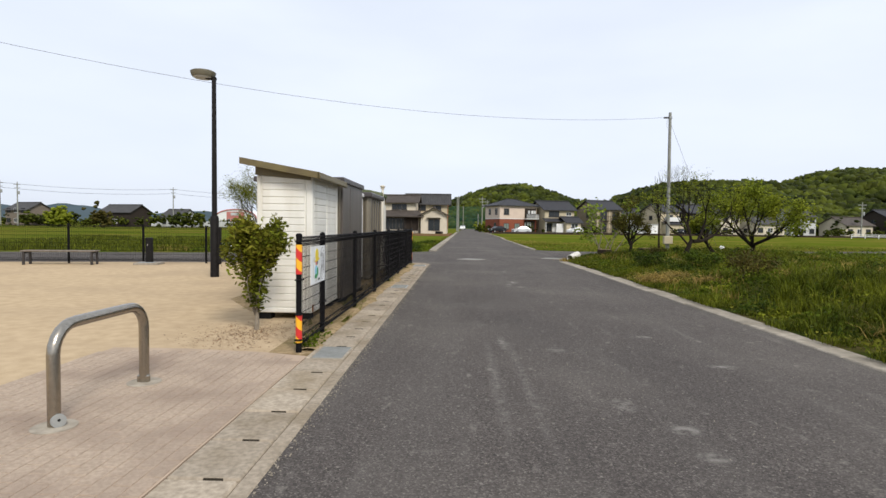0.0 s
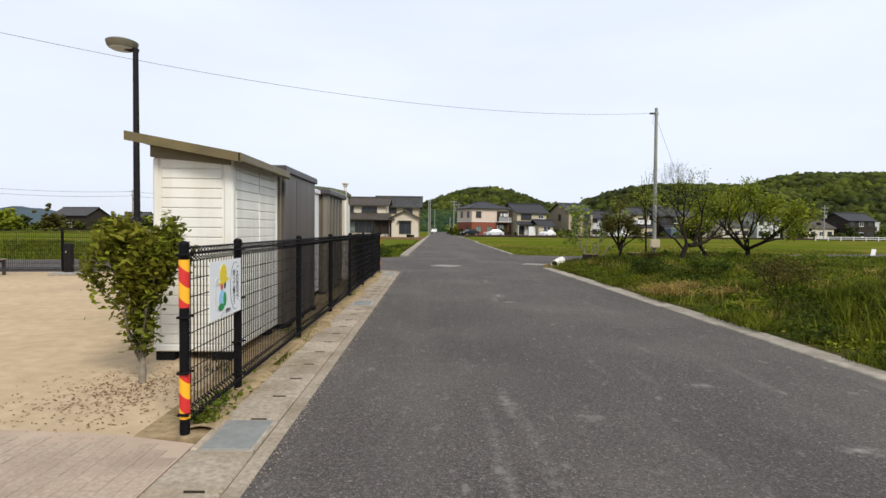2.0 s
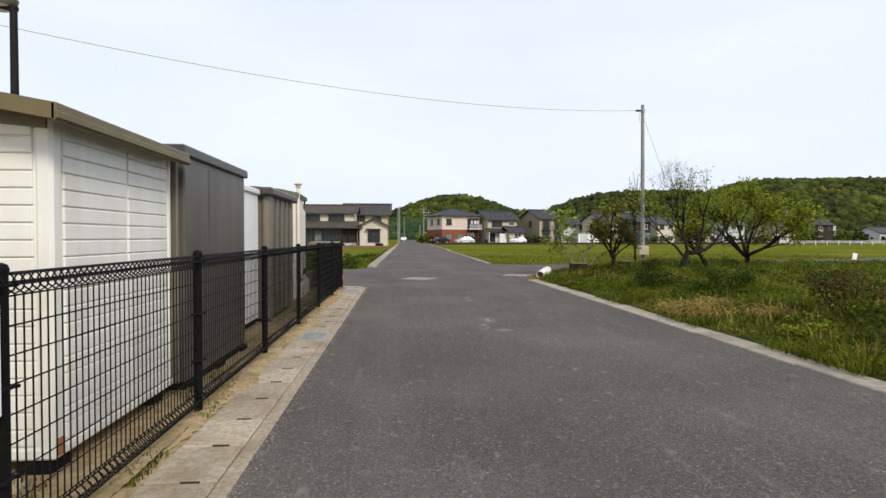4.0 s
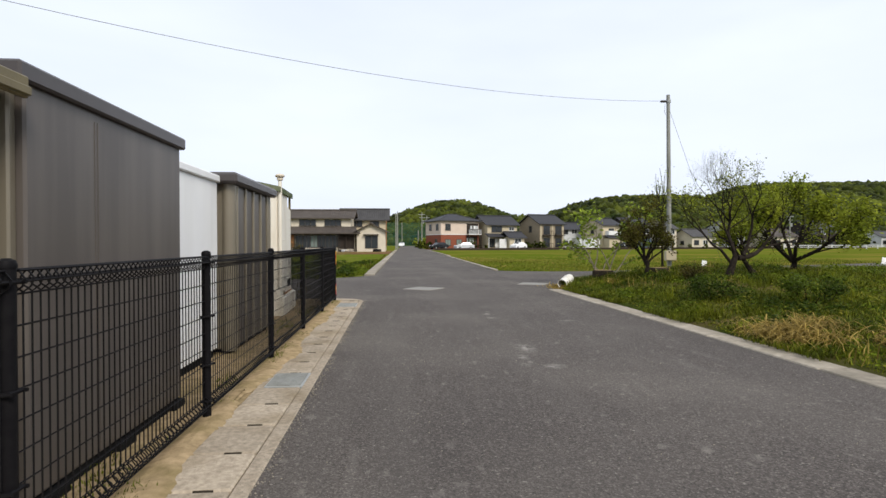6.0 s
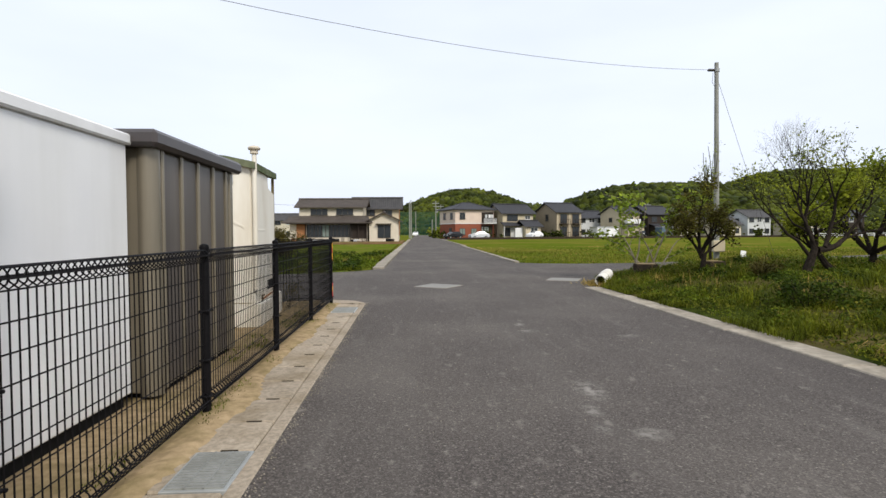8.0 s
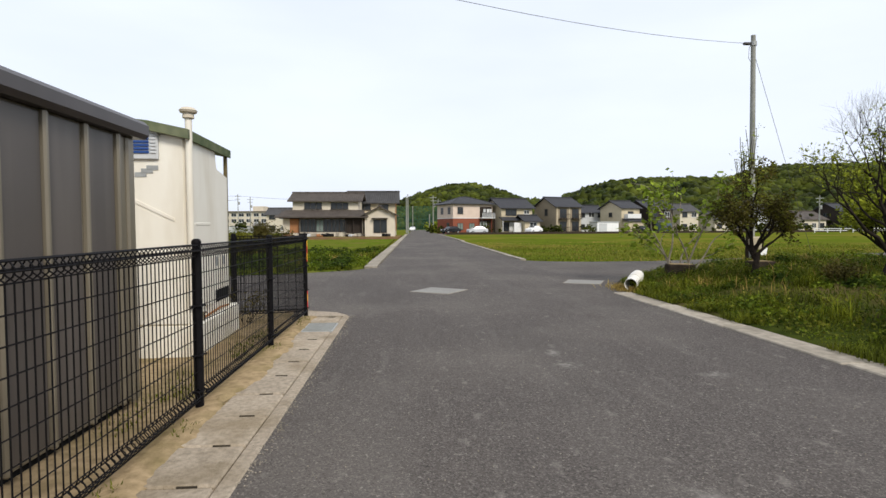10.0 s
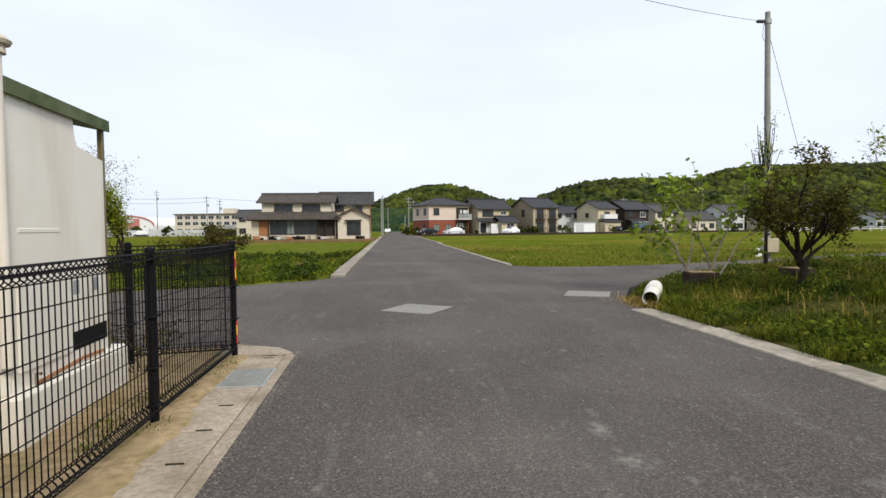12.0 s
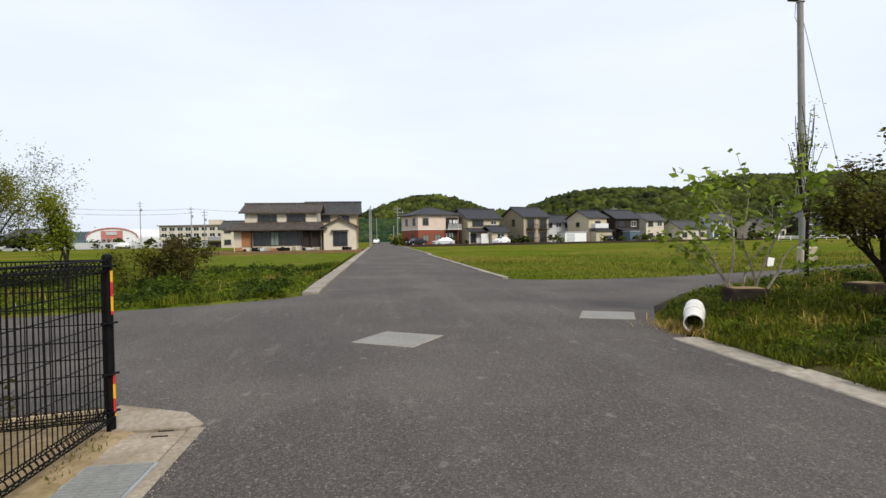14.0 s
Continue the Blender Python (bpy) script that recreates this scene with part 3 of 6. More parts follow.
for x in (AX0 + 0.1, AX1 - 0.12):
    for y in (AY0 + 0.1, AY1 - 0.2):
        part("foot_block", S().box(x - 0.09, y - 0.08, -0.05, x + 0.09, y + 0.1, 0.086, 0.008), DARK, shed)


def slope_box(x0, z0, x1, z1, y0, y1, t, c=0):
    """A slab that slopes across x."""
    vs = [(x0, y0, z0), (x1, y0, z1), (x1, y1, z1), (x0, y1, z0), (x0, y0, z0 + t), (x1, y0, z1 + t), (x1, y1, z1 + t), (x0, y1, z0 + t)]
    return S().add(vs, [(3, 2, 1, 0), (4, 5, 6, 7), (0, 1, 5, 4), (1, 2, 6, 5), (2, 3, 7, 6), (3, 0, 4, 7)])


part("roof", slope_box(-3.30, 2.115, -2.25, 1.93, 8.76, 10.5, 0.05), OLIVE, shed)
part("roof_edge", slope_box(-3.305, 2.10, -2.245, 1.913, 8.745, 8.775, 0.085), OLIVE, shed)
part("roof_edge", S().box(-2.262, 8.745, 1.905, -2.235, 10.5, 2.0, 0.006), OLIVE, shed)
part("gutter_lip", S().box(-2.236, 8.74, 1.915, -2.222, 10.5, 1.955, 0.005), OLIVE, shed)
part("gable_filler", slope_box(-3.16, 1.97, -2.40, 1.9, 8.93, 8.97, 0.11), OLIVE, shed)
part("rust_spot", S().box(-2.381, 8.955, 0.1, -2.378, 9.03, 0.2, 0.001), TIMBER, shed, "brown rust at the foot")

store = thing("storage_shed", "tall grey-brown sheet steel storage shed", "shed")
part("body", S().box(-3.75, 10.6, 0.07, -2.32, 12.37, 2.03, 0.012), GREYBROWN, store)
for y in (11.17, 11.20):
    part("seam", S().box(-2.322, y, 0.08, -2.3165, y + 0.006, 1.95), GREYBROWN, store)
part("front_post", S().box(-3.7, 10.55, 0.07, -2.36, 10.605, 1.99, 0.01), TAUPE, store)
part("roof_trim", S().box(-3.8, 10.52, 2.0, -2.285, 12.40, 2.09, 0.012), DARKTRIM, store)
# near-black box: the shade of the gap underneath is put into its colour
part("shaded_gap", S().box(-3.72, 10.62, 0.0, -2.34, 12.36, 0.075), DARK, store)
for y in (10.8, 11.5, 12.3):
    part("foot_block", S().box(-2.5, y - 0.1, -0.05, -2.3, y + 0.1, 0.05, 0.01), DARK, store)

wshed = thing("storage_shed", "plain white steel storage shed on blocks", "shed")
part("body", S().box(-3.9, 12.62, 0.09, -2.64, 14.24, 1.95, 0.012), WHITE, wshed)
part("roof_trim", S().box(-3.95, 12.58, 1.95, -2.61, 14.28, 2.03, 0.012), WHITE, wshed)
# the dark gap under the body, its shade painted as a black box
part("shaded_gap", S().box(-3.85, 12.66, -0.03, -2.68, 14.2, 0.092), DARK, wshed)

dshed = thing("storage_shed", "taupe steel storage shed with upright ribs", "shed")
part("body", S().box(-3.9, 14.36, 0.05, -2.52, 16.2, 1.95, 0.01), TAUPE, dshed)
part("corner_post", S().tube([(-2.57, 14.42, 0.03), (-2.57, 14.42, 1.96)], 0.085, 20), TAUPE, dshed, smooth=True)
for k, y in enumerate((14.5, 14.86, 15.22, 15.6, 15.97)):
    part("rib", S().box(-2.53, y - 0.02, 0.05, -2.485, y + 0.02, 1.95, 0.012), TAUPE, dshed, "pale upright rib")
    if y < 15.9:
        part("wall_panel", S().box(-2.527, y + 0.035, 0.09, -2.508, y + 0.33, 1.93, 0.004), GREYBROWN, dshed)
part("corner_post", S().box(-2.56, 16.1, 0.03, -2.5, 16.2, 1.95, 0.015), TAUPE, dshed)
part("roof_trim", S().box(-3.98, 14.24, 1.945, -2.425, 16.3, 2.075, 0.03), DARKTRIM, dshed, "dark brown roof edge")
# black box painted as the shade below this shed too
part("shaded_gap", S().box(-3.85, 14.45, -0.03, -2.56, 16.15, 0.055), DARK, dshed)

# ---------------------------------------------------------------- ivory prefab toilet hut
hut = thing("prefab_hut", "old ivory plastic prefab toilet hut with mossy roof", "hut")
hut.matrix_world = pose(-2.66, 17.6, 0, 0, 0, 3) @ Matrix.Diagonal((1, 1.1, 1.037, 1)) @ Matrix.Translation((2.6, -17.5, 0))
hb = S()
hb.box(-4.3, 17.5, 0.28, -2.62, 18.22, 2.17, 0.045)
part("body", hb, IVORY, hut)
part("side_wall", slope_box(-2.66, 0.28, -2.62, 0.28, 18.2, 18.74, 0.05), IVORY, hut)
sec = [(17.57, 0.3), (18.74, 0.3), (18.74, 1.84), (18.36, 1.9), (18.33, 1.98), (18.31, 2.12), (17.57, 2.12)]
n = len(sec)
side = S().add([(x, y, z) for x in (-2.67, -2.614) for y, z in sec], [tuple(reversed(range(n))), tuple(range(n, 2 * n))] + [(i, (i + 1) % n, n + (i + 1) % n, n + i) for i in range(n)])
part("side_wall", side, IVORY, hut)
part("lower_panel", S().box(-2.64, 17.62, 0.42, -2.6, 18.2, 1.02, 0.012), IVORY, hut)
part("front_moulding", S().box(-4.3, 17.485, 1.0, -2.64, 17.52, 1.035, 0.01), IVORY, hut)
part("front_moulding", S().add([(-3.75, 17.492, 1.78), (-3.4, 17.492, 1.66), (-2.75, 17.492, 1.34), (-2.75, 17.492, 1.31), (-3.42, 17.492, 1.63), (-3.75, 17.492, 1.75),
                               (-3.75, 17.51, 1.78), (-3.4, 17.51, 1.66), (-2.75, 17.51, 1.34), (-2.75, 17.51, 1.31), (-3.42, 17.51, 1.63), (-3.75, 17.51, 1.75)],
                              [(0, 5, 4, 1), (1, 4, 3, 2), (0, 1, 7, 6), (1, 2, 8, 7), (3, 4, 10, 9), (4, 5, 11, 10), (2, 3, 9, 8)]), IVORY, hut)
part("side_moulding", S().box(-2.625, 17.66, 1.27, -2.61, 18.1, 1.3, 0.004), IVORY, hut)
part("plinth", S().box(-4.3, 17.51, -0.03, -2.55, 18.95, 0.32, 0.025), IVORY, hut, "stained ivory base")
roof = S()
prof = [(-4.5, 2.30), (-3.9, 2.305), (-3.4, 2.29), (-2.95, 2.245), (-2.58, 2.17)]
vs = []
for y in (17.42, 18.8):
    vs += [(x, y, z) for x, z in prof] + [(x, y, z - 0.09) for x, z in prof]
n = len(prof)
fs = [(i, i + 1, 2 * n + i + 1, 2 * n + i) for i in range(n - 1)] + [(n + i + 1, n + i, 3 * n + i, 3 * n + i + 1) for i in range(n - 1)]
fs += [(i + 1, i, n + i, n + i + 1) for i in range(n - 1)] + [(2 * n + i, 2 * n + i + 1, 3 * n + i + 1, 3 * n + i) for i in range(n - 1)]
fs += [(n - 1, 2 * n - 1, 4 * n - 1, 3 * n - 1), (0, 2 * n, 3 * n, n)]
part("roof", roof.add(vs, fs), MOSSROOF, hut, "moss-green curved roof")
part("porch_post", S().box(-2.655, 18.74, 0.27, -2.615, 18.785, 2.14, 0.006), OLIVE, hut)
vent = part("vent_pipe", S().tube([(-2.6, 17.5, 0.5), (-2.6, 17.5, 2.31)], 0.033, 14), IVORY, hut, smooth=True)
part("vent_cowl", S().lathe([(0.04, 0), (0.055, 0.005), (0.05, 0.05), (0.075, 0.055), (0.085, 0.075), (0.06, 0.1), (0.02, 0.11)], 18, (-2.6, 17.5, 2.28)), PLASTER, vent, smooth=True)
BLUE = material("blue_louvre", (0.012, 0.06, 0.24), (0.01, 0.045, 0.18), scale=5, rough=0.4)
win = part("louvre_window", S().box(-3.30, 17.47, 1.89, -2.88, 17.505, 2.17, 0.008), GREYWALL, hut, "grey louvre frame with blue slats")
for k in range(6):
    part("slat", S().box(-3.2, 17.458, 1.945 + 0.032 * k, -2.96, 17.475, 1.969 + 0.032 * k, 0.004), BLUE, win)
    for xa, xb in ((-3.285, -3.21), (-2.95, -2.895)):
        part("slat", S().box(xa, 17.46, 1.945 + 0.032 * k, xb, 17.472, 1.963 + 0.032 * k, 0.003), GREYWALL, win)
for k, (x, z) in enumerate(((-3.06, 1.75), (-3.0, 1.785), (-2.95, 1.815))):
    part("tape_patch", S().box(x - 0.05, 17.494, z - 0.022, x + 0.06, 17.498, z + 0.022, 0.001), GALV, hut, "grey tape")
for y in (18.24, 18.52):
    part("vent_cover", S().box(-2.63, y, 0.82, -2.612, y + 0.09, 0.93, 0.006), GALV, hut)
part("hatch", S().box(-2.64, 18.2, 0.42, -2.612, 18.72, 0.56, 0.004), DARK, hut)
part("rusty_rod", S().tube([(-2.585, 17.75, 0.335), (-2.585, 18.3, 0.36), (-2.585, 18.6, 0.345)], 0.012, 6), TIMBER, hut, "rusty rod")
part("tap", S().tube([(-2.575, 17.72, 0.31), (-2.575, 17.72, 0.40), (-2.545, 17.72, 0.40)], 0.012, 6), STEEL, hut)

# ---------------------------------------------------------------- park things
bollard = thing("arch_barrier", "brushed stainless steel arch barrier set in the slab", "barrier", (-2.925, 5.42, 0.0))
arch = [(0, -0.49, -0.05), (0, -0.49, 0.46)] + [(0, -0.49 + 0.18 * (1 - math.cos(a)), 0.46 + 0.18 * math.sin(a)) for a in (0.3, 0.6, 0.9, 1.2, 1.4)]
arch += [(0, -0.28, 0.642), (0, 0.28, 0.642)] + [(0, 0.49 - 0.18 * (1 - math.cos(a)), 0.46 + 0.18 * math.sin(a)) for a in (1.4, 1.2, 0.9, 0.6, 0.3)] + [(0, 0.49, 0.46), (0, 0.49, -0.05)]
part("arch", S().tube(arch, 0.038, 18), STEEL, bollard, smooth=True)
part("lock_plate", S().tube([(0.03, -0.5, 0.05), (0.05, -0.515, 0.05)], 0.042, 18), GALV, bollard, "round lock plate")
part("lock_hole", S().tube([(0.05, -0.515, 0.056), (0.0515, -0.516, 0.056)], 0.009, 10), DARK, bollard)
part("hinge", S().box(-0.05, 0.46, 0.005, 0.05, 0.5, 0.07, 0.01), STEEL, bollard)
for y in (-0.49, 0.49):
    part("collar", S().lathe([(0.13, -0.01), (0.13, 0.008), (0.05, 0.012)], 18, (0, y, 0)), CONCRETE, bollard)

lamp = thing("park_lamp", "slender dark brown park lamp with a round head", "lamp", (-6.3, 14.55, 0))
LAMPC = material("lamp_paint", (0.015, 0.0135, 0.013), (0.01, 0.009, 0.009), scale=12, rough=0.55, spec=0.12)
part("lower_pole", S().lathe([(0.10, -0.1), (0.10, 1.42), (0.085, 1.47)], 18), LAMPC, lamp, smooth=True)
part("pole", S().tube([(0, 0, 1.4), (0, 0, 4.78)], [0.062, 0.05], 14), LAMPC, lamp, smooth=True)
part("arm", S().tube([(0.05, 0, 4.74), (-0.1, 0, 4.76), (-0.2, 0, 4.79)], 0.045, 10), LAMPC, lamp, smooth=True)
LAMPH = material("lamp_head", (0.16, 0.145, 0.10), (0.12, 0.11, 0.08), scale=6, rough=0.5)
part("head", S().lathe([(0.05, 0.0), (0.24, 0.02), (0.27, 0.06), (0.29, 0.14), (0.25, 0.165), (0.05, 0.18)], 24, (-0.26, 0, 4.76)), LAMPH, lamp, smooth=True)
part("lens", S().lathe([(0.2, -0.012), (0.23, 0.012)], 24, (-0.26, 0, 4.77)), GREYWALL, lamp)
part("junction_box", S().box(0.085, -0.06, 0.3, 0.15, 0.06, 1.2, 0.015), LAMPC, lamp)

bench = thing("park_bench", "low grey backless park bench by the fence", "bench", (-12.3, 17.45, 0), 11)
for k in range(3):
    part("seat_slat", S().box(-1.0, -0.2 + 0.135 * k, 0.38, 1.0, -0.075 + 0.135 * k, 0.42, 0.01), WOOD_GREY, bench)
for x in (-0.92, 0.92):
    for y in (-0.17, 0.17):
        part("leg", S().box(x - 0.03, y - 0.03, -0.02, x + 0.03, y + 0.03, 0.385, 0.006), FRAMED, bench)
    part("leg_rail", S().box(x - 0.025, -0.14, 0.33, x + 0.025, 0.14, 0.378, 0.004), FRAMED, bench)
fount = thing("drinking_fountain", "dark stone drinking fountain post on a slab", "fountain", (-9.95, 18.05, 0), 11)
part("column", S().box(-0.09, -0.09, 0.05, 0.09, 0.09, 0.82, 0.02), LAMPC, fount)
part("tap", S().tube([(0, -0.08, 0.62), (0, -0.16, 0.62), (0, -0.16, 0.57)], 0.014, 8), STEEL, fount)
part("base_slab", S().box(-0.35, -0.35, -0.03, 0.35, 0.3, 0.055, 0.015), CONCRETE, fount)
part("drain_pan", S().box(-0.22, -0.33, 0.05, 0.22, -0.12, 0.07, 0.01), GALV, fount)

# ---------------------------------------------------------------- covers, pipe, pole
def cover(label, x0, y0, x1, y1, z, mat, bars=0, rz=0.0):
    """A cover plate in a frame, let into the ground; bars: grating bars."""
    cx, cy = (x0 + x1) / 2, (y0 + y1) / 2
    t = thing("drain_cover", label, "cover", (cx, cy, 0), rz)
    w, d = (x1 - x0) / 2, (y1 - y0) / 2
    part("frame", S().box(-w - 0.02, -d - 0.02, -0.05, w + 0.02, d + 0.02, z, 0.004), CONCRETE if not bars else GALV, t)
    if bars:
        part("bed", S().box(-w, -d, z - 0.02, w, d, z + 0.002), POLE_CONC, t)
        for k in range(bars):
            y = -d + 2 * d * (k + 0.5) / bars
            part("bar", S().box(-w, y - d / bars * 0.72, z - 0.01, w, y + d / bars * 0.72, z + 0.007, 0.002), mat, t)
        for x in (-w / 3, w / 3):
            part("cross_bar", S().box(x - 0.005, -d, z, x + 0.005, d, z + 0.009), mat, t)
    else:
        part("plate", S().box(-w, -d, -0.03, w, d, z + 0.005, 0.005), mat, t)
    return t


PLATE = material("cover_plate", (0.27, 0.275, 0.26), (0.22, 0.225, 0.21), scale=25, rough=0.7, metal=0.15, bump=0.4, bump_scale=120, stain=(0.16, 0.16, 0.14), stain_scale=4)
ROADPLATE = material("road_plate", (0.27, 0.26, 0.235), (0.22, 0.215, 0.2), scale=18, rough=0.85, bump=0.4, bump_scale=90, stain=(0.19, 0.18, 0.16), stain_scale=2)
cover("grey steel plate over the gutter", -1.79, 6.78, -1.5, 7.25, 0.016, PLATE)
cover("galvanised grating over the gutter", -1.77, 12.8, -1.48, 13.25, 0.016, PLATE, bars=14)
cover("galvanised grating at the gutter's end", -1.82, 18.8, -1.47, 19.33, 0.016, PLATE, bars=16)
cover("square pale manhole plate in the asphalt", -0.32, 22.6, 0.53, 23.4, 0.004, ROADPLATE, rz=-33)
cover("square pale manhole plate in the asphalt", 3.15, 23.98, 3.95, 24.78, 0.004, ROADPLATE, rz=-25)

pipe = thing("drain_pipe", "white plastic drain pipe end lying in the grass", "pipe", (3.9, 22.62, 0.15))
pipe.matrix_world = pose(3.9, 22.55, 0.13, 8, 0, -33)
ring = S()
for r, ya, yb in ((0.125, 0.0, 0.8), (0.138, 0.36, 0.6)):
    n = 24
    vs = []
    for rr, y in ((r, ya), (r, yb), (r - 0.012, yb), (r - 0.012, ya)):
        vs += [(rr * math.cos(2 * math.pi * k / n), y, rr * math.sin(2 * math.pi * k / n)) for k in range(n)]
    ring.add(vs, [(i * n + k, i * n + (k + 1) % n, ((i + 1) % 4) * n + (k + 1) % n, ((i + 1) % 4) * n + k) for i in range(4) for k in range(n)])
part("pipe_wall", ring, PVC, pipe, smooth=True)
# black disc added inside the pipe for the shade of its bore
part("pipe_shade_disc", S().tube([(0, 0.5, 0), (0, 0.56, 0)], 0.112, 20), DARK, pipe)

pole = thing("utility_pole", "slim grey concrete utility pole in the grass", "pole", (9.2, 26.9, 0))
part("shaft", S().tube([(0.06, 0, -0.3), (-0.01, 0, 6.63)], [0.088, 0.062], 14), POLE_CONC, pole, smooth=True)
part("insulator", S().box(-0.3, -0.05, 6.36, -0.08, 0.05, 6.43, 0.02), FRAMED, pole)
part("hook_band", S().tube([(0, 0, 6.34), (0, 0, 6.45)], 0.085, 12), GALV, pole)
part("meter_box", S().box(-0.2, -0.25, 0.62, 0.2, -0.08, 0.98, 0.02), BEIGE, pole, "small cream meter box")
part("drop_cable", S().tube([(-0.14, -0.03, 6.3), (-0.16, -0.03, 6.0), (-0.1, -0.02, 5.9)], 0.006, 5), FRAMED, pole)


def cable(name, a, b, sag, r, mat, label, n=40):
    a, b = Vector(a), Vector(b)
    pts = [a.lerp(b, i / n) - Vector((0, 0, sag * 4 * (i / n) * (1 - i / n))) for i in range(n + 1)]
    return tagged(part(name, S().tube(pts, r, 5), mat), label, "cable")


CABLE = material("cable", (0.06, 0.06, 0.065), rough=0.5)
cable("overhead_cable", (8.93, 26.88, 6.4), (-25.5, 7.5, 8.5), 2.0, 0.0055, CABLE, "thin black service cable from the pole across the lane")
cable("stay_wire", (9.2, 26.9, 6.2), (12.2, 28.4, 0.5), 0.0, 0.006, CABLE, "thin steel stay wire of the pole")
tub = thing("black_tub", "black plastic tub behind the hut", "tub", (-3.3, 19.25, -0.01), 11)
part("tub_wall", S().box(-0.45, -0.2, 0, 0.45, 0.2, 0.27, 0.03), FRAMED, tub)
part("soil", S().box(-0.4, -0.16, 0.24, 0.4, 0.16, 0.274), STRIP_SOIL, tub)


# ---------------------------------------------------------------- plants
def edge_distance(px, py, poly):
    """Distance inside a plan outline (negative outside), for numpy arrays."""
    best = np.full(px.shape, 1e9)
    inside = np.zeros(px.shape, bool)
    n = len(poly)
    for i in range(n):
        (ax, ay), (bx, by) = poly[i], poly[(i + 1) % n]
        ex, ey = bx - ax, by - ay
        t = np.clip(((px - ax) * ex + (py - ay) * ey) / (ex * ex + ey * ey), 0, 1)
        best = np.minimum(best, np.hypot(px - ax - t * ex, py - ay - t * ey))
        cross = ((ay > py) != (by > py)) & (px < ex * (py - ay) / (ey if ey else 1e-9) + ax)
        inside ^= cross
    return np.where(inside, best, -best)


def waves(x, y, k=1.0):
    return (np.sin(1.3 * k * x + 0.7 * y * k) + np.sin(0.9 * k * y - 0.5 * k * x + 1.3) + 0.6 * np.sin(2.9 * k * x + 2.3 * k * y + 0.4)) / 2.6


PLOT = [(3.86, -12), (26, -12), (26, 33.6), (17, 31.9), (12, 30.1), (9.0, 28.6), (6.5, 26.8), (5.0, 25.1), (4.05, 23.5), (3.86, 22.3)]
LEFT = [(-1.95, 29.7), (-1.93, 70), (-30, 64), (-30, 22.2), (-12, 25.1), (-5.2, 27.25), (-3.5, 27.95), (-2.4, 28.75)]


def plot_height(x, y):
    d = edge_distance(x, y, PLOT)
    e = np.clip(d / 2.4, 0, 1)
    e = e * e * (3 - 2 * e)
    east = np.clip((x - 11) / 7, 0, 1)
    z = 0.03 + (0.30 - 0.33 * east) * e + 0.10 * e * waves(x, y, 0.9) + 0.04 * e * waves(x + 3, y, 2.6)
    return np.where(d < 0, -0.2, z)


def left_height(x, y):
    d = edge_distance(x, y, LEFT)
    e = np.clip(d / 1.2, 0, 1)
    return np.where(d < 0, -0.25, 0.02 - 0.12 * e + 0.03 * e * waves(x, y, 0.7))


def sheet(name, x0, x1, y0, y1, step, height, mat, label):
    xs, ys = np.arange(x0, x1 + 1e-6, step), np.arange(y0, y1 + 1e-6, step)
    gx, gy = np.meshgrid(xs, ys)
    gz = height(gx, gy)
    nx = len(xs)
    s = S()
    s.v = list(zip(gx.ravel().tolist(), gy.ravel().tolist(), gz.ravel().tolist()))
    ok = gz > -0.19
    s.f = [(j * nx + i, j * nx + i + 1, (j + 1) * nx + i + 1, (j + 1) * nx + i) for j in range(len(ys) - 1) for i in range(nx - 1)
           if ok[j, i] or ok[j, i + 1] or ok[j + 1, i] or ok[j + 1, i + 1]]
    return tagged(part(name, s, mat, smooth=True), label, "ground", kind="structure")


TURF = material("turf", (0.05, 0.062, 0.012), (0.026, 0.036, 0.008), scale=4, rough=0.95, bump=1.0, bump_scale=25, stain=(0.14, 0.10, 0.045), stain_scale=0.8, stain_amount=0.8)
sheet("grass_plot", 3.6, 26.2, -12, 34, 0.3, plot_height, TURF, "rough overgrown grass plot beside the lane")
VERGE_TURF = material("verge_turf", (0.115, 0.15, 0.014), (0.06, 0.09, 0.01), scale=3, rough=0.95, bump=1.0, bump_scale=20, stain=(0.16, 0.12, 0.04), stain_scale=0.5, stain_amount=0.7)
sheet("verge", -30.5, -1.6, 22, 70, 0.5, left_height, VERGE_TURF, "weedy grass verge before the farmhouse")

rng = np.random.default_rng(7)


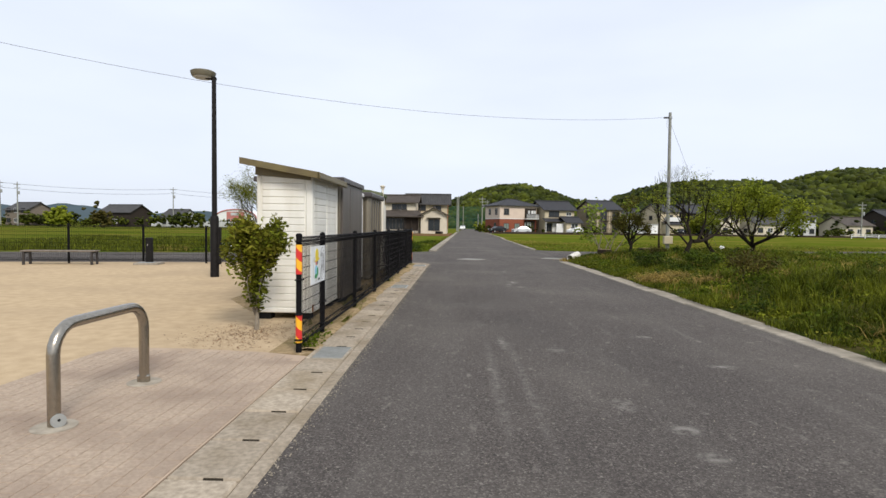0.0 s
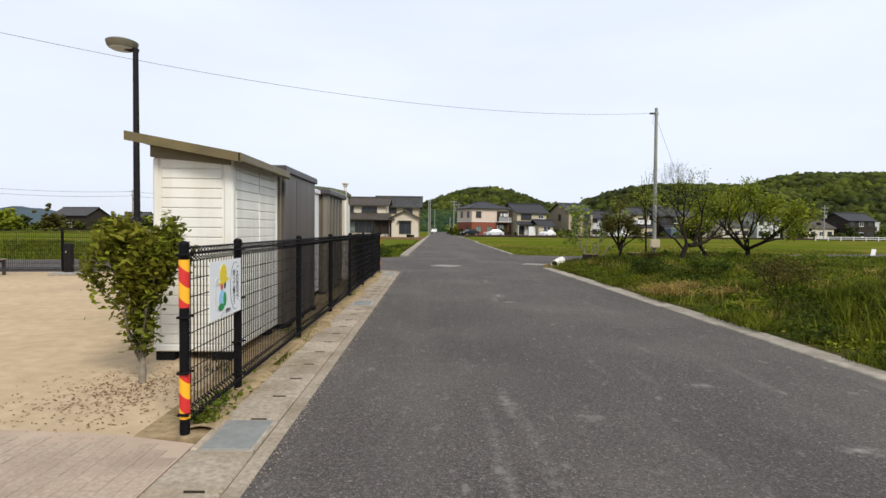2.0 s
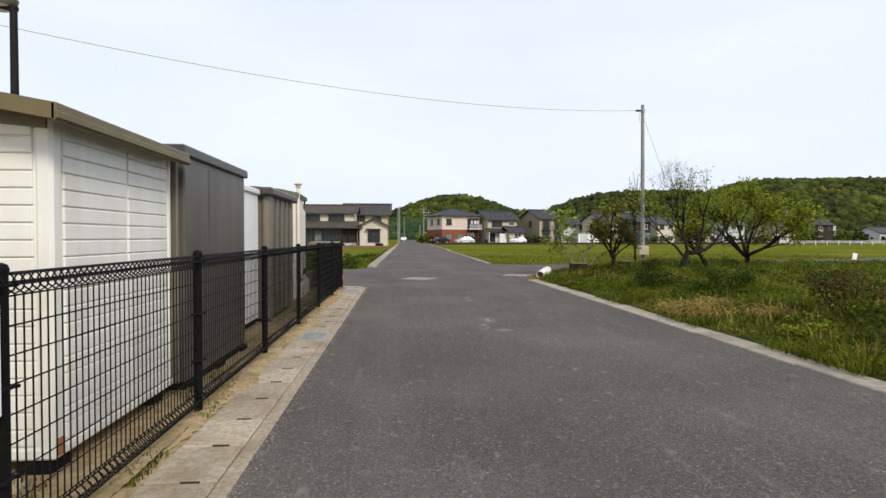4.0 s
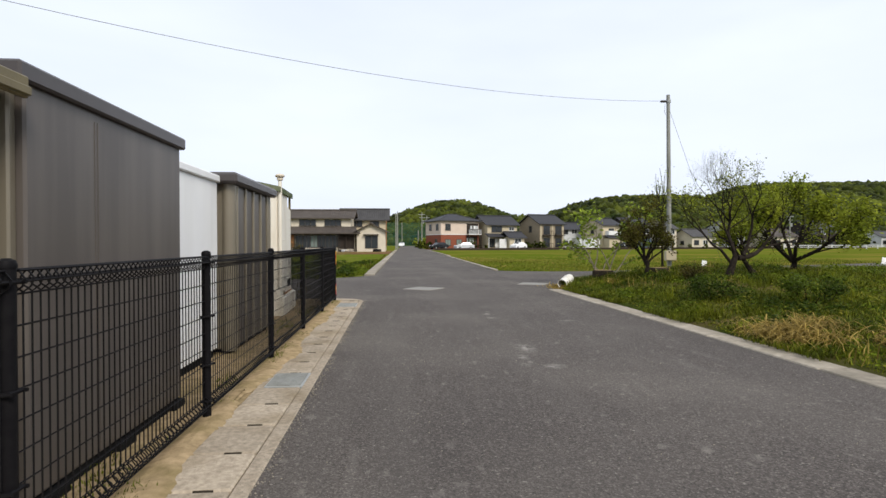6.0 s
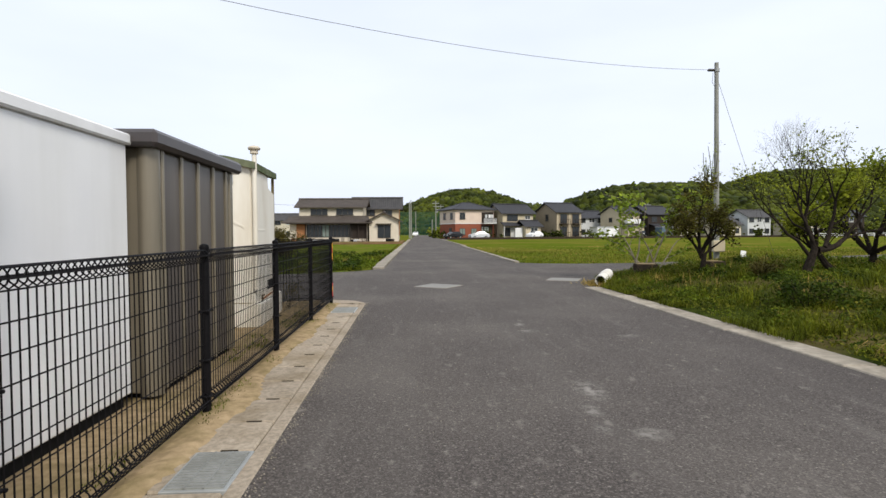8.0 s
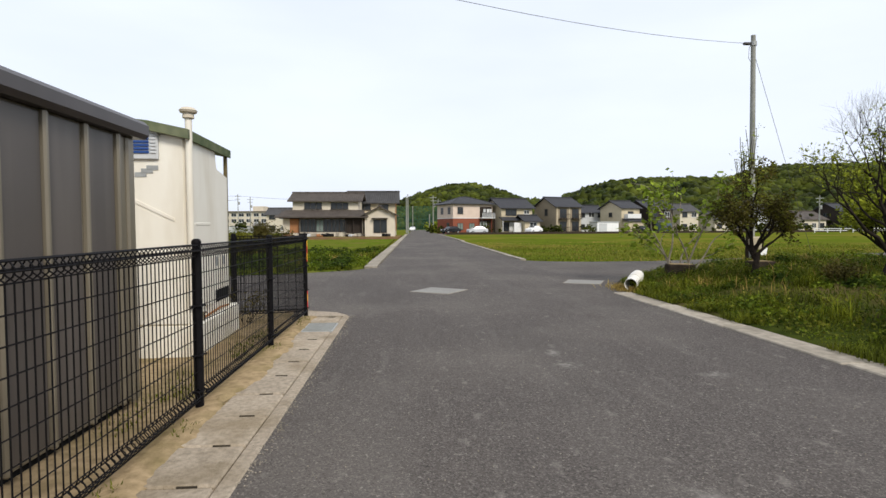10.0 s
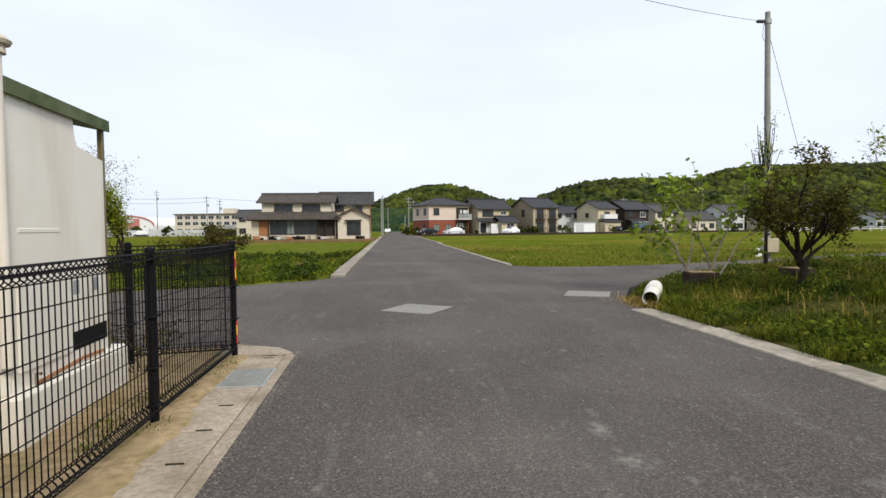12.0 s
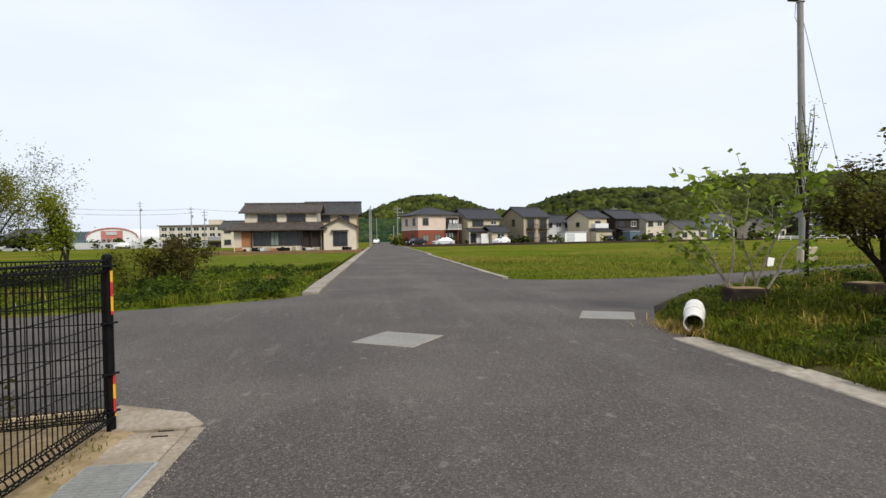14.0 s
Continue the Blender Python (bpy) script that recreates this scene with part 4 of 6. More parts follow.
def blades(name, pts, heights, width, mat, label, lean=0.35):
    """Grass: each blade two joined strips that taper and bend, all of one patch in one mesh."""
    n = len(pts)
    ang = rng.uniform(0, 2 * np.pi, n)
    side = np.stack([np.cos(ang), np.sin(ang), np.zeros(n)], 1)
    fwd = np.stack([-np.sin(ang), np.cos(ang), np.zeros(n)], 1)
    bend = rng.uniform(0.1, 1.0, n)[:, None] * lean * heights[:, None]
    up = np.array([0, 0, 1.0])
    w = width * rng.uniform(0.6, 1.3, n)[:, None]
    mid = pts + up * heights[:, None] * 0.6 + fwd * bend * 0.35
    tip = pts + up * heights[:, None] * (1 - 0.25 * rng.uniform(0, 1, n)[:, None]) + fwd * bend
    v = np.stack([pts - side * w, pts + side * w, mid - side * w * 0.8, mid + side * w * 0.8, tip], 1).reshape(-1, 3)
    k = np.arange(n, dtype=np.int32)[:, None] * 5
    loops = np.concatenate([k + 0, k + 1, k + 3, k + 2, k + 2, k + 3, k + 4], 1).ravel()
    me = bpy.data.meshes.new(name)
    me.vertices.add(5 * n)
    me.vertices.foreach_set("co", v.astype(np.float32).ravel())
    me.loops.add(7 * n)
    me.loops.foreach_set("vertex_index", loops.astype(np.int32))
    me.polygons.add(2 * n)
    st = (np.arange(n)[:, None] * 7 + np.array([0, 4])).ravel()
    me.polygons.foreach_set("loop_start", st.astype(np.int32))
    me.materials.append(mat)
    me.update(calc_edges=True)
    return tagged(new(name, me), label, "grass", kind="stuff")


def scatter(n, x0, x1, y0, y1, poly, height, pick=None):
    x, y = rng.uniform(x0, x1, n), rng.uniform(y0, y1, n)
    keep = edge_distance(x, y, poly) > 0.0
    if pick is not None:
        keep &= pick(x, y)
    x, y = x[keep], y[keep]
    return np.stack([x, y, height(x, y)], 1)


def off_clumps(x, y):
    """Off the withered clumps along the kerb."""
    return (((x - 4.15) / 0.36) ** 2 + ((y - 14.35) / 0.5) ** 2 > 1) & (((x - 4.95) / 0.3) ** 2 + ((y - 13.4) / 0.3) ** 2 > 1)


p = scatter(90000, 3.9, 12, 4, 28, PLOT, plot_height, off_clumps)
tall = 0.03 + 0.085 * np.clip(waves(p[:, 0] + 3, p[:, 1], 1.4) + 0.4, 0, 1.4)
tall *= np.clip((p[:, 0] - 3.6) / 0.8, 0.5, 1.0)
blades("grass", p, tall * rng.uniform(0.6, 1.5, len(p)), 0.006, GRASS, "long fresh green roadside grass", 1.9)
p = scatter(60000, 9, 26, 2, 34, PLOT, plot_height)
blades("grass", p, rng.uniform(0.05, 0.2, len(p)), 0.012, GRASS, "long fresh green grass of the plot", 1.7)
p = scatter(4500, 3.95, 14, 5, 28, PLOT, plot_height, lambda x, y: waves(x - 2, y + 4, 0.9) > 0.35)
blades("dry_grass", p, rng.uniform(0.1, 0.3, len(p)), 0.006, DRYGRASS, "withered grass stems among the green", 0.9)
p = scatter(70000, -16, -1.9, 25, 46, LEFT, left_height)
tall = 0.05 + 0.17 * np.clip(waves(p[:, 0], p[:, 1] + 2, 0.9) + 0.2, 0, 1)
blades("grass", p, tall * rng.uniform(0.5, 1.5, len(p)), 0.011, GRASS, "lush green weeds on the verge", 1.0)
p = scatter(3500, -16, -1.9, 26, 40, LEFT, left_height, lambda x, y: waves(x + 1, y, 0.8) > 0.4)
blades("dry_grass", p, rng.uniform(0.15, 0.4, len(p)), 0.008, DRYGRASS, "withered grass on the verge", 0.9)


def tussock(label, cx, cy, rx, ry, n, length, height):
    """A clump of long arching dry leaves."""
    s = S()
    rnd = random.Random(int(cx * 10 + cy))
    for _ in range(n):
        u, w = rnd.gauss(0, 0.45), rnd.gauss(0, 0.45)
        x, y = cx + rx * u, cy + ry * w
        z = float(height(np.array([x]), np.array([y]))[0])
        a = rnd.uniform(0, 2 * math.pi)
        bow = rnd.uniform(-0.5, 0.5)
        L = length * rnd.uniform(0.5, 1.2)
        dx, dy = math.cos(a), math.sin(a)
        wd = 0.009 * rnd.uniform(0.6, 1.5)
        rise = rnd.uniform(0.5, 1.0)
        pts = []
        for k, (f, h) in enumerate(((0, 0), (0.22, 0.45), (0.55, 0.62), (0.85, 0.48), (1.0, 0.25))):
            reach, turn = L * f * (1.3 - rise * 0.6), bow * L * f * f
            px, py, pz = x + dx * reach - dy * turn, y + dy * reach + dx * turn, z + L * h * rise * 0.62
            ww = wd * (1 - 0.85 * f)
            pts += [(px - dy * ww, py + dx * ww, pz), (px + dy * ww, py - dx * ww, pz)]
        s.add(pts, [(2 * k, 2 * k + 1, 2 * k + 3, 2 * k + 2) for k in range(4)])
    return tagged(part("dry_tussock", s, DRYGRASS), label, "grass", kind="stuff")


tussock("straw-coloured clump of arching dry leaves by the kerb", 4.3, 14.3, 0.4, 0.6, 620, 0.56, plot_height)
tussock("straw-coloured clump of arching dry leaves by the kerb", 4.75, 14.5, 0.3, 0.3, 170, 0.5, plot_height)
tussock("rust-brown heap of withered stems in the grass", 4.95, 13.4, 0.3, 0.3, 260, 0.36, plot_height)
tussock("withered clump at the verge corner", -3.2, 35.2, 0.7, 0.7, 350, 0.55, left_height)


def broadleaf(name, label, pts, spread, size, mat):
    """Low leafy weeds: many small leaves at all angles near the ground."""
    n = len(pts)
    c = pts + np.stack([rng.normal(0, spread, n), rng.normal(0, spread, n), np.abs(rng.normal(0, 0.05, n)) + 0.015], 1)
    a = rng.normal(0, 1, (n, 3)) * np.array([1, 1, 0.6])
    a /= np.linalg.norm(a, axis=1)[:, None]
    b = np.cross(a, rng.normal(0, 1, (n, 3)))
    b /= np.linalg.norm(b, axis=1)[:, None]
    s = size * rng.uniform(0.5, 1.5, n)[:, None]
    return tagged(new(name, leaf_mesh(name, mat, c, a * s * 1.5, b * s)), label, "weeds", kind="stuff")


class Tree:
    """Limbs grown outwards by rule; leaves on the thin ends."""

    def __init__(self, seed):
        self.r, self.wood, self.leaf = random.Random(seed), Soup(), []

    def limb(self, p, d, length, rad, depth, spread, up, twist, split=(2, 3), leaf_from=1, segs=4, shrink=0.72):
        p, d = Vector(p), Vector(d).normalized()
        pts, rads = [p.copy()], [rad]
        for i in range(segs):
            d = (d + Vector((self.r.gauss(0, twist), self.r.gauss(0, twist), self.r.gauss(0, twist) + up)) * 0.5).normalized()
            p = p + d * (length / segs)
            pts.append(p.copy())
            rads.append(rad * (1 - 0.42 * (i + 1) / segs))
            if depth <= leaf_from:
                self.leaf.append(p.copy())
            if depth > 0 and i >= 1 and self.r.random() < 0.45:
                self.child(p, d, length, rads[-1] * 0.7, depth, spread, up, twist, split, leaf_from, segs, shrink)
        self.wood.tube(pts, rads, 8 if rad > 0.03 else 5 if rad > 0.012 else 3, caps=False)
        if depth > 0:
            for _ in range(self.r.randint(*split)):
                self.child(p, d, length, rads[-1], depth, spread, up, twist, split, leaf_from, segs, shrink)

    def child(self, p, d, length, rad, depth, spread, up, twist, split, leaf_from, segs, shrink):
        a = d.orthogonal().normalized()
        a.rotate(Matrix.Rotation(self.r.uniform(0, 2 * math.pi), 3, d))
        nd = (d + a * spread * self.r.uniform(0.6, 1.3)).normalized()
        self.limb(p, nd, length * shrink * self.r.uniform(0.75, 1.15), rad * 0.85, depth - 1, spread, up, twist, split, leaf_from, max(3, segs - 1), shrink)


def leaves(tree, count, jitter, size, flat=0.4, keep=1.0, seed=1, longer=1.7):
    g = np.random.default_rng(seed)
    base = np.array([q[:] for q in tree.leaf])
    if keep < 1:
        base = base[g.random(len(base)) < keep]
    c = base[g.integers(0, len(base), count)] + g.normal(0, jitter, (count, 3))
    a = g.normal(0, 1, (count, 3))
    a[:, 2] *= flat
    a /= np.linalg.norm(a, axis=1)[:, None]
    b = np.cross(a, g.normal(0, 1, (count, 3)) * np.array([0.5, 0.5, 1.0]))
    b /= np.linalg.norm(b, axis=1)[:, None] + 1e-9
    s = size * g.uniform(0.6, 1.3, count)[:, None]
    return c, a * s * longer, b * s


def leaf_mesh(name, mat, c, a, b):
    """Pointed leaves: a rhomb folded out of two triangles."""
    n = len(c)
    v = np.stack([c - a, c - b * 0.9 + a * 0.1, c + a, c + b * 0.9 + a * 0.1], 1).reshape(-1, 3)
    me = bpy.data.meshes.new(name)
    me.vertices.add(4 * n)
    me.vertices.foreach_set("co", v.astype(np.float32).ravel())
    me.loops.add(4 * n)
    me.loops.foreach_set("vertex_index", np.arange(4 * n, dtype=np.int32))
    me.polygons.add(n)
    me.polygons.foreach_set("loop_start", np.arange(0, 4 * n, 4, dtype=np.int32))
    me.materials.append(mat)
    me.update(calc_edges=True)
    return me


p = scatter(60000, 3.9, 13, 4, 28, PLOT, plot_height, lambda x, y: waves(x, y, 1.1) + 0.5 * waves(x + 5, y, 3.1) > 0.0)
broadleaf("weeds", "low leafy weeds in the plot", p, 0.03, 0.014, LEAF_BUSH)
p = scatter(40000, 3.9, 13, 4, 28, PLOT, plot_height, lambda x, y: waves(x + 9, y, 1.3) + 0.5 * waves(x + 2, y, 2.9) > 0.15)
broadleaf("weeds", "clover and fresh weeds in the plot", p, 0.03, 0.013, LEAF_CLOVER)
p = scatter(60000, -14, -1.9, 26, 42, LEFT, left_height, lambda x, y: waves(x, y + 3, 1.0) + 0.4 * waves(x, y, 2.7) > 0.05)
broadleaf("weeds", "leafy weeds on the verge", p, 0.05, 0.022, LEAF_CLOVER)
p = np.stack([rng.normal(-2.85, 0.35, 900), rng.normal(7.95, 0.4, 900), np.full(900, -0.05)], 1)
p = p[(p[:, 0] < -2.1) & (p[:, 1] < 8.85)]
p[:, 2] = -0.012
lit = rng.normal(0, 1, (len(p), 3)) * np.array([1, 1, 0.12])
lit /= np.linalg.norm(lit, axis=1)[:, None]
lot = np.cross(lit, np.array([0, 0, 1.0]))
LITTER = leaf_material("leaf_litter", (0.22, 0.11, 0.05), (0.13, 0.065, 0.03), island=0.5, through_light=0.0)
tagged(new("leaf_litter", leaf_mesh("leaf_litter", LITTER, p + np.array([0, 0, 0.012]), lit * 0.016, lot * 0.007)), "dry brown leaves under the shrub", "leaves", kind="stuff")


def plant(name, label, category, tree, bark, crowns, at=(0, 0, 0), wood="trunk", kind=""):
    t = thing(name, label, category, at)
    part(wood, tree.wood, bark, t, smooth=True, kind=kind)
    for mat, args in crowns:
        part("crown", leaf_mesh("crown", mat, *leaves(tree, *args)), mat, t)
    return t


# evergreen shrub at the fence's end
tr = Tree(11)
for k in range(9):
    a = 2 * math.pi * k / 9
    tr.limb((0.02 * math.cos(a), 0.02 * math.sin(a), 0.18 + 0.03 * (k % 3)), (0.24 * math.cos(a), 0.24 * math.sin(a), 1.0), 0.54, 0.012, 2, 0.36, 0.24, 0.2, (2, 3), 2, 4, 0.62)
tr.wood.tube([(0, 0, -0.05), (0.01, 0, 0.1), (0.0, 0.01, 0.25)], [0.032, 0.027, 0.024], 10)
plant("shrub", "upright evergreen shrub with yellow-green leaves in the sand", "shrub", tr, PALEBARK, [(LEAF_BUSH, (7200, 0.042, 0.02, 0.5, 1.0, 3)), (LEAF_NEW, (3200, 0.045, 0.018, 0.5, 0.6, 4))], (-2.87, 8.2, 0))

# citrus tree
tr = Tree(23)
tr.limb((0, 0, -0.1), (0.05, 0.0, 1), 0.55, 0.075, 0, 0.5, 0.1, 0.1, (1, 1), -1)
for k in range(7):
    a = 2 * math.pi * k / 7 + 0.3
    tr.limb((0, 0, 0.35 + 0.03 * k), (0.22 + 0.75 * math.cos(a), 0.75 * math.sin(a), 0.75 + 0.12 * (k % 3)), 0.5, 0.034, 3, 0.6, 0.10, 0.32, (2, 2), 1, 4, 0.66)
tr.limb((0, 0, 0.45), (0.0, 0.1, 1), 0.8, 0.04, 3, 0.5, 0.25, 0.25, (2, 2), 1, 4, 0.62)
plant("citrus_tree", "small dark leathery citrus tree on a short trunk", "tree", tr, BARK, [(LEAF_DARK, (3900, 0.06, 0.02, 0.5, 0.85, 5)), (LEAF_BUSH, (1900, 0.06, 0.018, 0.5, 0.6, 6))], (5.92, 21.8, 0.33))

# leaning half-bare old tree
tr = Tree(5)
tr.limb((0, 0, -0.1), (0.55, 0.1, 1), 0.75, 0.11, 0, 0.5, 0.0, 0.12, (1, 1), -1)
tr.limb((0.35, 0.06, 0.55), (1.0, 0.15, 0.25), 1.05, 0.07, 4, 0.6, 0.12, 0.42, (2, 3), 1, 5, 0.70)
tr.limb((0.3, 0.05, 0.5), (-0.05, 0.15, 1.0), 0.98, 0.05, 4, 0.55, 0.14, 0.4, (2, 3), 1, 5, 0.70)
tr.limb((0.3, 0.05, 0.6), (-0.3, 0.1, 1.0), 1.0, 0.035, 5, 0.42, 0.2, 0.24, (2, 3), -1, 4, 0.70)
tr.limb((0.2, 0.05, 0.4), (-0.75, -0.2, 0.7), 0.95, 0.04, 4, 0.55, 0.14, 0.38, (2, 2), 1, 4, 0.66)
tr.limb((0.5, 0.05, 0.6), (0.7, 0.3, 0.7), 1.05, 0.045, 4, 0.55, 0.14, 0.4, (2, 2), 1, 4, 0.70)
plant("old_tree", "leaning old tree, half bare with twisted dark limbs", "tree", tr, BARK, [(LEAF_NEW, (1500, 0.08, 0.02, 0.6, 0.22, 8))], (7.4, 20.6, 0.34))

# leafy spring tree behind it
tr = Tree(31)
tr.limb((0, 0, -0.1), (0.1, 0.0, 1), 0.5, 0.12, 0, 0.5, 0.0, 0.1, (1, 1), -1)
for k in range(6):
    a = 2 * math.pi * k / 6
    tr.limb((0, 0, 0.4), (1.1 * math.cos(a), 1.1 * math.sin(a), 0.95), 1.05, 0.06, 3, 0.55, 0.10, 0.3, (2, 3), 1, 4, 0.68)
plant("spring_tree", "spreading tree in thin yellow-green spring leaf", "tree", tr, BARK, [(LEAF_NEW, (8000, 0.12, 0.032, 0.6, 0.9, 9))], (11.0, 23.0, 0.3))
tr = Tree(37)
tr.limb((0, 0, -0.1), (-0.5, 0.1, 1), 0.7, 0.1, 4, 0.55, 0.12, 0.3, (2, 3), 1, 5, 0.76)
plant("old_tree", "low crooked tree with bare dark limbs", "tree", tr, BARK, [(LEAF_NEW, (1500, 0.09, 0.026, 0.6, 0.4, 10))], (9.3, 22.0, 0.3))

PLANTER = material("mossy_block_and_shade_band", (0.06, 0.046, 0.034), (0.033, 0.026, 0.02), scale=9, rough=0.95, bump=0.6, bump_scale=40)
# fig saplings in concrete planters
tr = Tree(41)
for k, (dx, dy, h) in enumerate(((0.05, 0, 1.3), (-0.6, 0.1, 1.05), (0.5, 0.15, 1.0), (-1.1, -0.1, 0.85), (0.15, -0.2, 1.4), (-0.35, -0.3, 1.2), (0.8, 0.0, 0.9))):
    tr.limb((0.1 * (k - 2), 0.05 * (k % 2), -0.05), (dx, dy, 1), h, 0.022, 2, 0.7, 0.06, 0.22, (1, 2), 1, 5, 0.55)
plant("fig_sapling", "thin-stemmed fig sapling with large fresh leaves", "tree", tr, PALEBARK, [(LEAF_FIG, (620, 0.07, 0.055, 0.5, 0.9, 12, 1.25))], (5.55, 23.9, 0.34))
for x, y, z, w, rz in ((5.55, 23.8, 0.2, 0.28, -12), (6.95, 23.1, 0.3, 0.22, 5)):
    t = thing("planter_block", "mossy dark concrete planter block in the grass", "planter", (x, y, z), rz)
    part("block", S().box(-w, -0.2, -0.15, w, 0.2, 0.24, 0.02), PLANTER, t)
    part("soil", S().box(-w + 0.05, -0.15, 0.2, w - 0.05, 0.15, 0.246), STRIP_SOIL, t)

# bare thin tree with ivy near the pole
tr = Tree(53)
tr.limb((0, 0, -0.1), (0.0, 0.0, 1), 1.3, 0.05, 2, 0.3, 0.3, 0.12, (3, 3), 1, 6, 0.85)
plant("bare_tree", "slim tree with upright bare twigs and some ivy", "tree", tr, BARK, [(LEAF_NEW, (420, 0.08, 0.02, 0.6, 0.4, 13))], (8.55, 26.0, 0.3))

# low shrubs and weeds in the plot
for k, (x, y, h, r, mat, lab) in enumerate(((6.1, 16.2, 0.32, 0.5, LEAF_WEED, "low dark green bramble in the grass"), (5.5, 12.7, 0.42, 0.28, LEAF_DARK, "twiggy dark bramble in the grass"),
                                           (5.15, 17.5, 0.32, 0.3, LEAF_WEED, "small dark leafy clump in the grass"), (6.35, 20.2, 0.22, 0.2, LEAF_DARK, "small dark withered clump in the grass"),
                                           (10.5, 13.0, 0.3, 0.5, LEAF_BUSH, "low weed clump in the grass"),
                                           (8.6, 10.4, 0.3, 0.6, LEAF_CLOVER, "tall green weeds in the plot"))):
    tr = Tree(60 + k)
    for j in range(12):
        a = 2 * math.pi * j / 12
        tr.limb((r * 0.4 * math.cos(a), r * 0.4 * math.sin(a), 0), (0.6 * math.cos(a), 0.6 * math.sin(a), 1), h * 0.8, 0.008, 1, 0.6, 0.0, 0.3, (2, 3), 2, 3, 0.7)
    plant("bramble", lab, "shrub", tr, BARK, [(mat, (int(6000 * r * h) + 500, 0.06, 0.018, 0.6, 1.0, 70 + k))], (x, y, float(plot_height(np.array([x]), np.array([y]))[0])), "stems", "stuff")

# tufts and low mounds that break up the plot
def mounds(name, label, n, x0, x1, y0, y1, small, large, tall, per, leaf, mat, seed, plot=PLOT, height=plot_height):
    """Many small domes of leaves at all angles, joined into one patch."""
    g = np.random.default_rng(seed)
    cx, cy = g.uniform(x0, x1, n), g.uniform(y0, y1, n)
    ok = (edge_distance(cx, cy, plot) > 0.25) & off_clumps(cx, cy)
    cx, cy = cx[ok], cy[ok]
    r = g.uniform(small, large, len(cx))
    k = np.repeat(np.arange(len(cx)), per)
    a, u = g.uniform(0, 2 * np.pi, len(k)), np.sqrt(g.uniform(0, 1, len(k)))
    x, y = cx[k] + r[k] * u * np.cos(a), cy[k] + 1.2 * r[k] * u * np.sin(a)
    z = height(x, y) + tall * (r[k] / large) * (1 - u * u) * g.uniform(0.35, 1.1, len(k)) + 0.01
    c = np.stack([x, y, z], 1)
    ax = g.normal(0, 1, (len(k), 3)) * np.array([1, 1, 0.5])
    ax /= np.linalg.norm(ax, axis=1)[:, None]
    bx = np.cross(ax, g.normal(0, 1, (len(k), 3)))
    bx /= np.linalg.norm(bx, axis=1)[:, None]
    sz = leaf * g.uniform(0.5, 1.4, len(k))[:, None]
    return tagged(new(name, leaf_mesh(name, mat, c, ax * sz * 1.7, bx * sz)), label, "weeds", kind="stuff")


def tufts(label, n, x0, x1, y0, y1, r, per, lo, hi, mat, seed):
    """Tufts of arching blades."""
    g = np.random.default_rng(seed)
    cx, cy = g.uniform(x0, x1, n), g.uniform(y0, y1, n)
    ok = (edge_distance(cx, cy, PLOT) > 0.1) & off_clumps(cx, cy)
    k = np.repeat(np.where(ok)[0], per)
    x, y = cx[k] + g.normal(0, r, len(k)), cy[k] + g.normal(0, r, len(k))
    q = np.stack([x, y, plot_height(x, y)], 1)
    return blades("grass", q, g.uniform(lo, hi, len(k)) * g.uniform(0.6, 1.3, n)[k], 0.006, mat, label, 1.4)


mounds("weeds", "fresh green mounds of weeds in the plot", 150, 4.0, 13, 5, 27, 0.12, 0.45, 0.22, 190, 0.018, LEAF_CLOVER, 201)
mounds("weeds", "dark green mounds of weeds in the plot", 110, 4.2, 14, 5, 27, 0.12, 0.4, 0.25, 190, 0.018, LEAF_WEED, 202)
mounds("weeds", "yellow-green low weeds in the plot", 90, 4.0, 13, 5, 27, 0.1, 0.35, 0.14, 150, 0.015, LEAF_NEW, 203)
mounds("weeds", "green and dark mounds farther in the plot", 110, 11, 25, 5, 32, 0.25, 0.8, 0.3, 190, 0.035, LEAF_CLOVER, 204)
tufts("tufts of long green grass in the plot", 260, 3.95, 12, 4, 27, 0.1, 70, 0.1, 0.26, GRASS, 205)
tufts("tall dense grass by the kerb", 90, 4.6, 8.5, 7.5, 11.5, 0.14, 110, 0.18, 0.36, GRASS, 206)
mounds("weeds", "lush dark nettles on the verge", 46, -13, -2.2, 28, 40, 0.3, 0.8, 0.5, 330, 0.035, LEAF_WEED, 208, LEFT, left_height)
mounds("weeds", "bright green leafy weeds on the verge", 60, -13, -2.2, 27.5, 42, 0.25, 0.8, 0.32, 300, 0.03, LEAF_CLOVER, 209, LEFT, left_height)
tufts("long grass hanging round the pipe and the planters", 80, 4.0, 6.6, 20.5, 25.5, 0.12, 80, 0.09, 0.22, GRASS, 210)
tufts("thin straw tufts among the weeds", 60, 4.0, 12, 6, 27, 0.09, 30, 0.1, 0.24, DRYGRASS, 207)

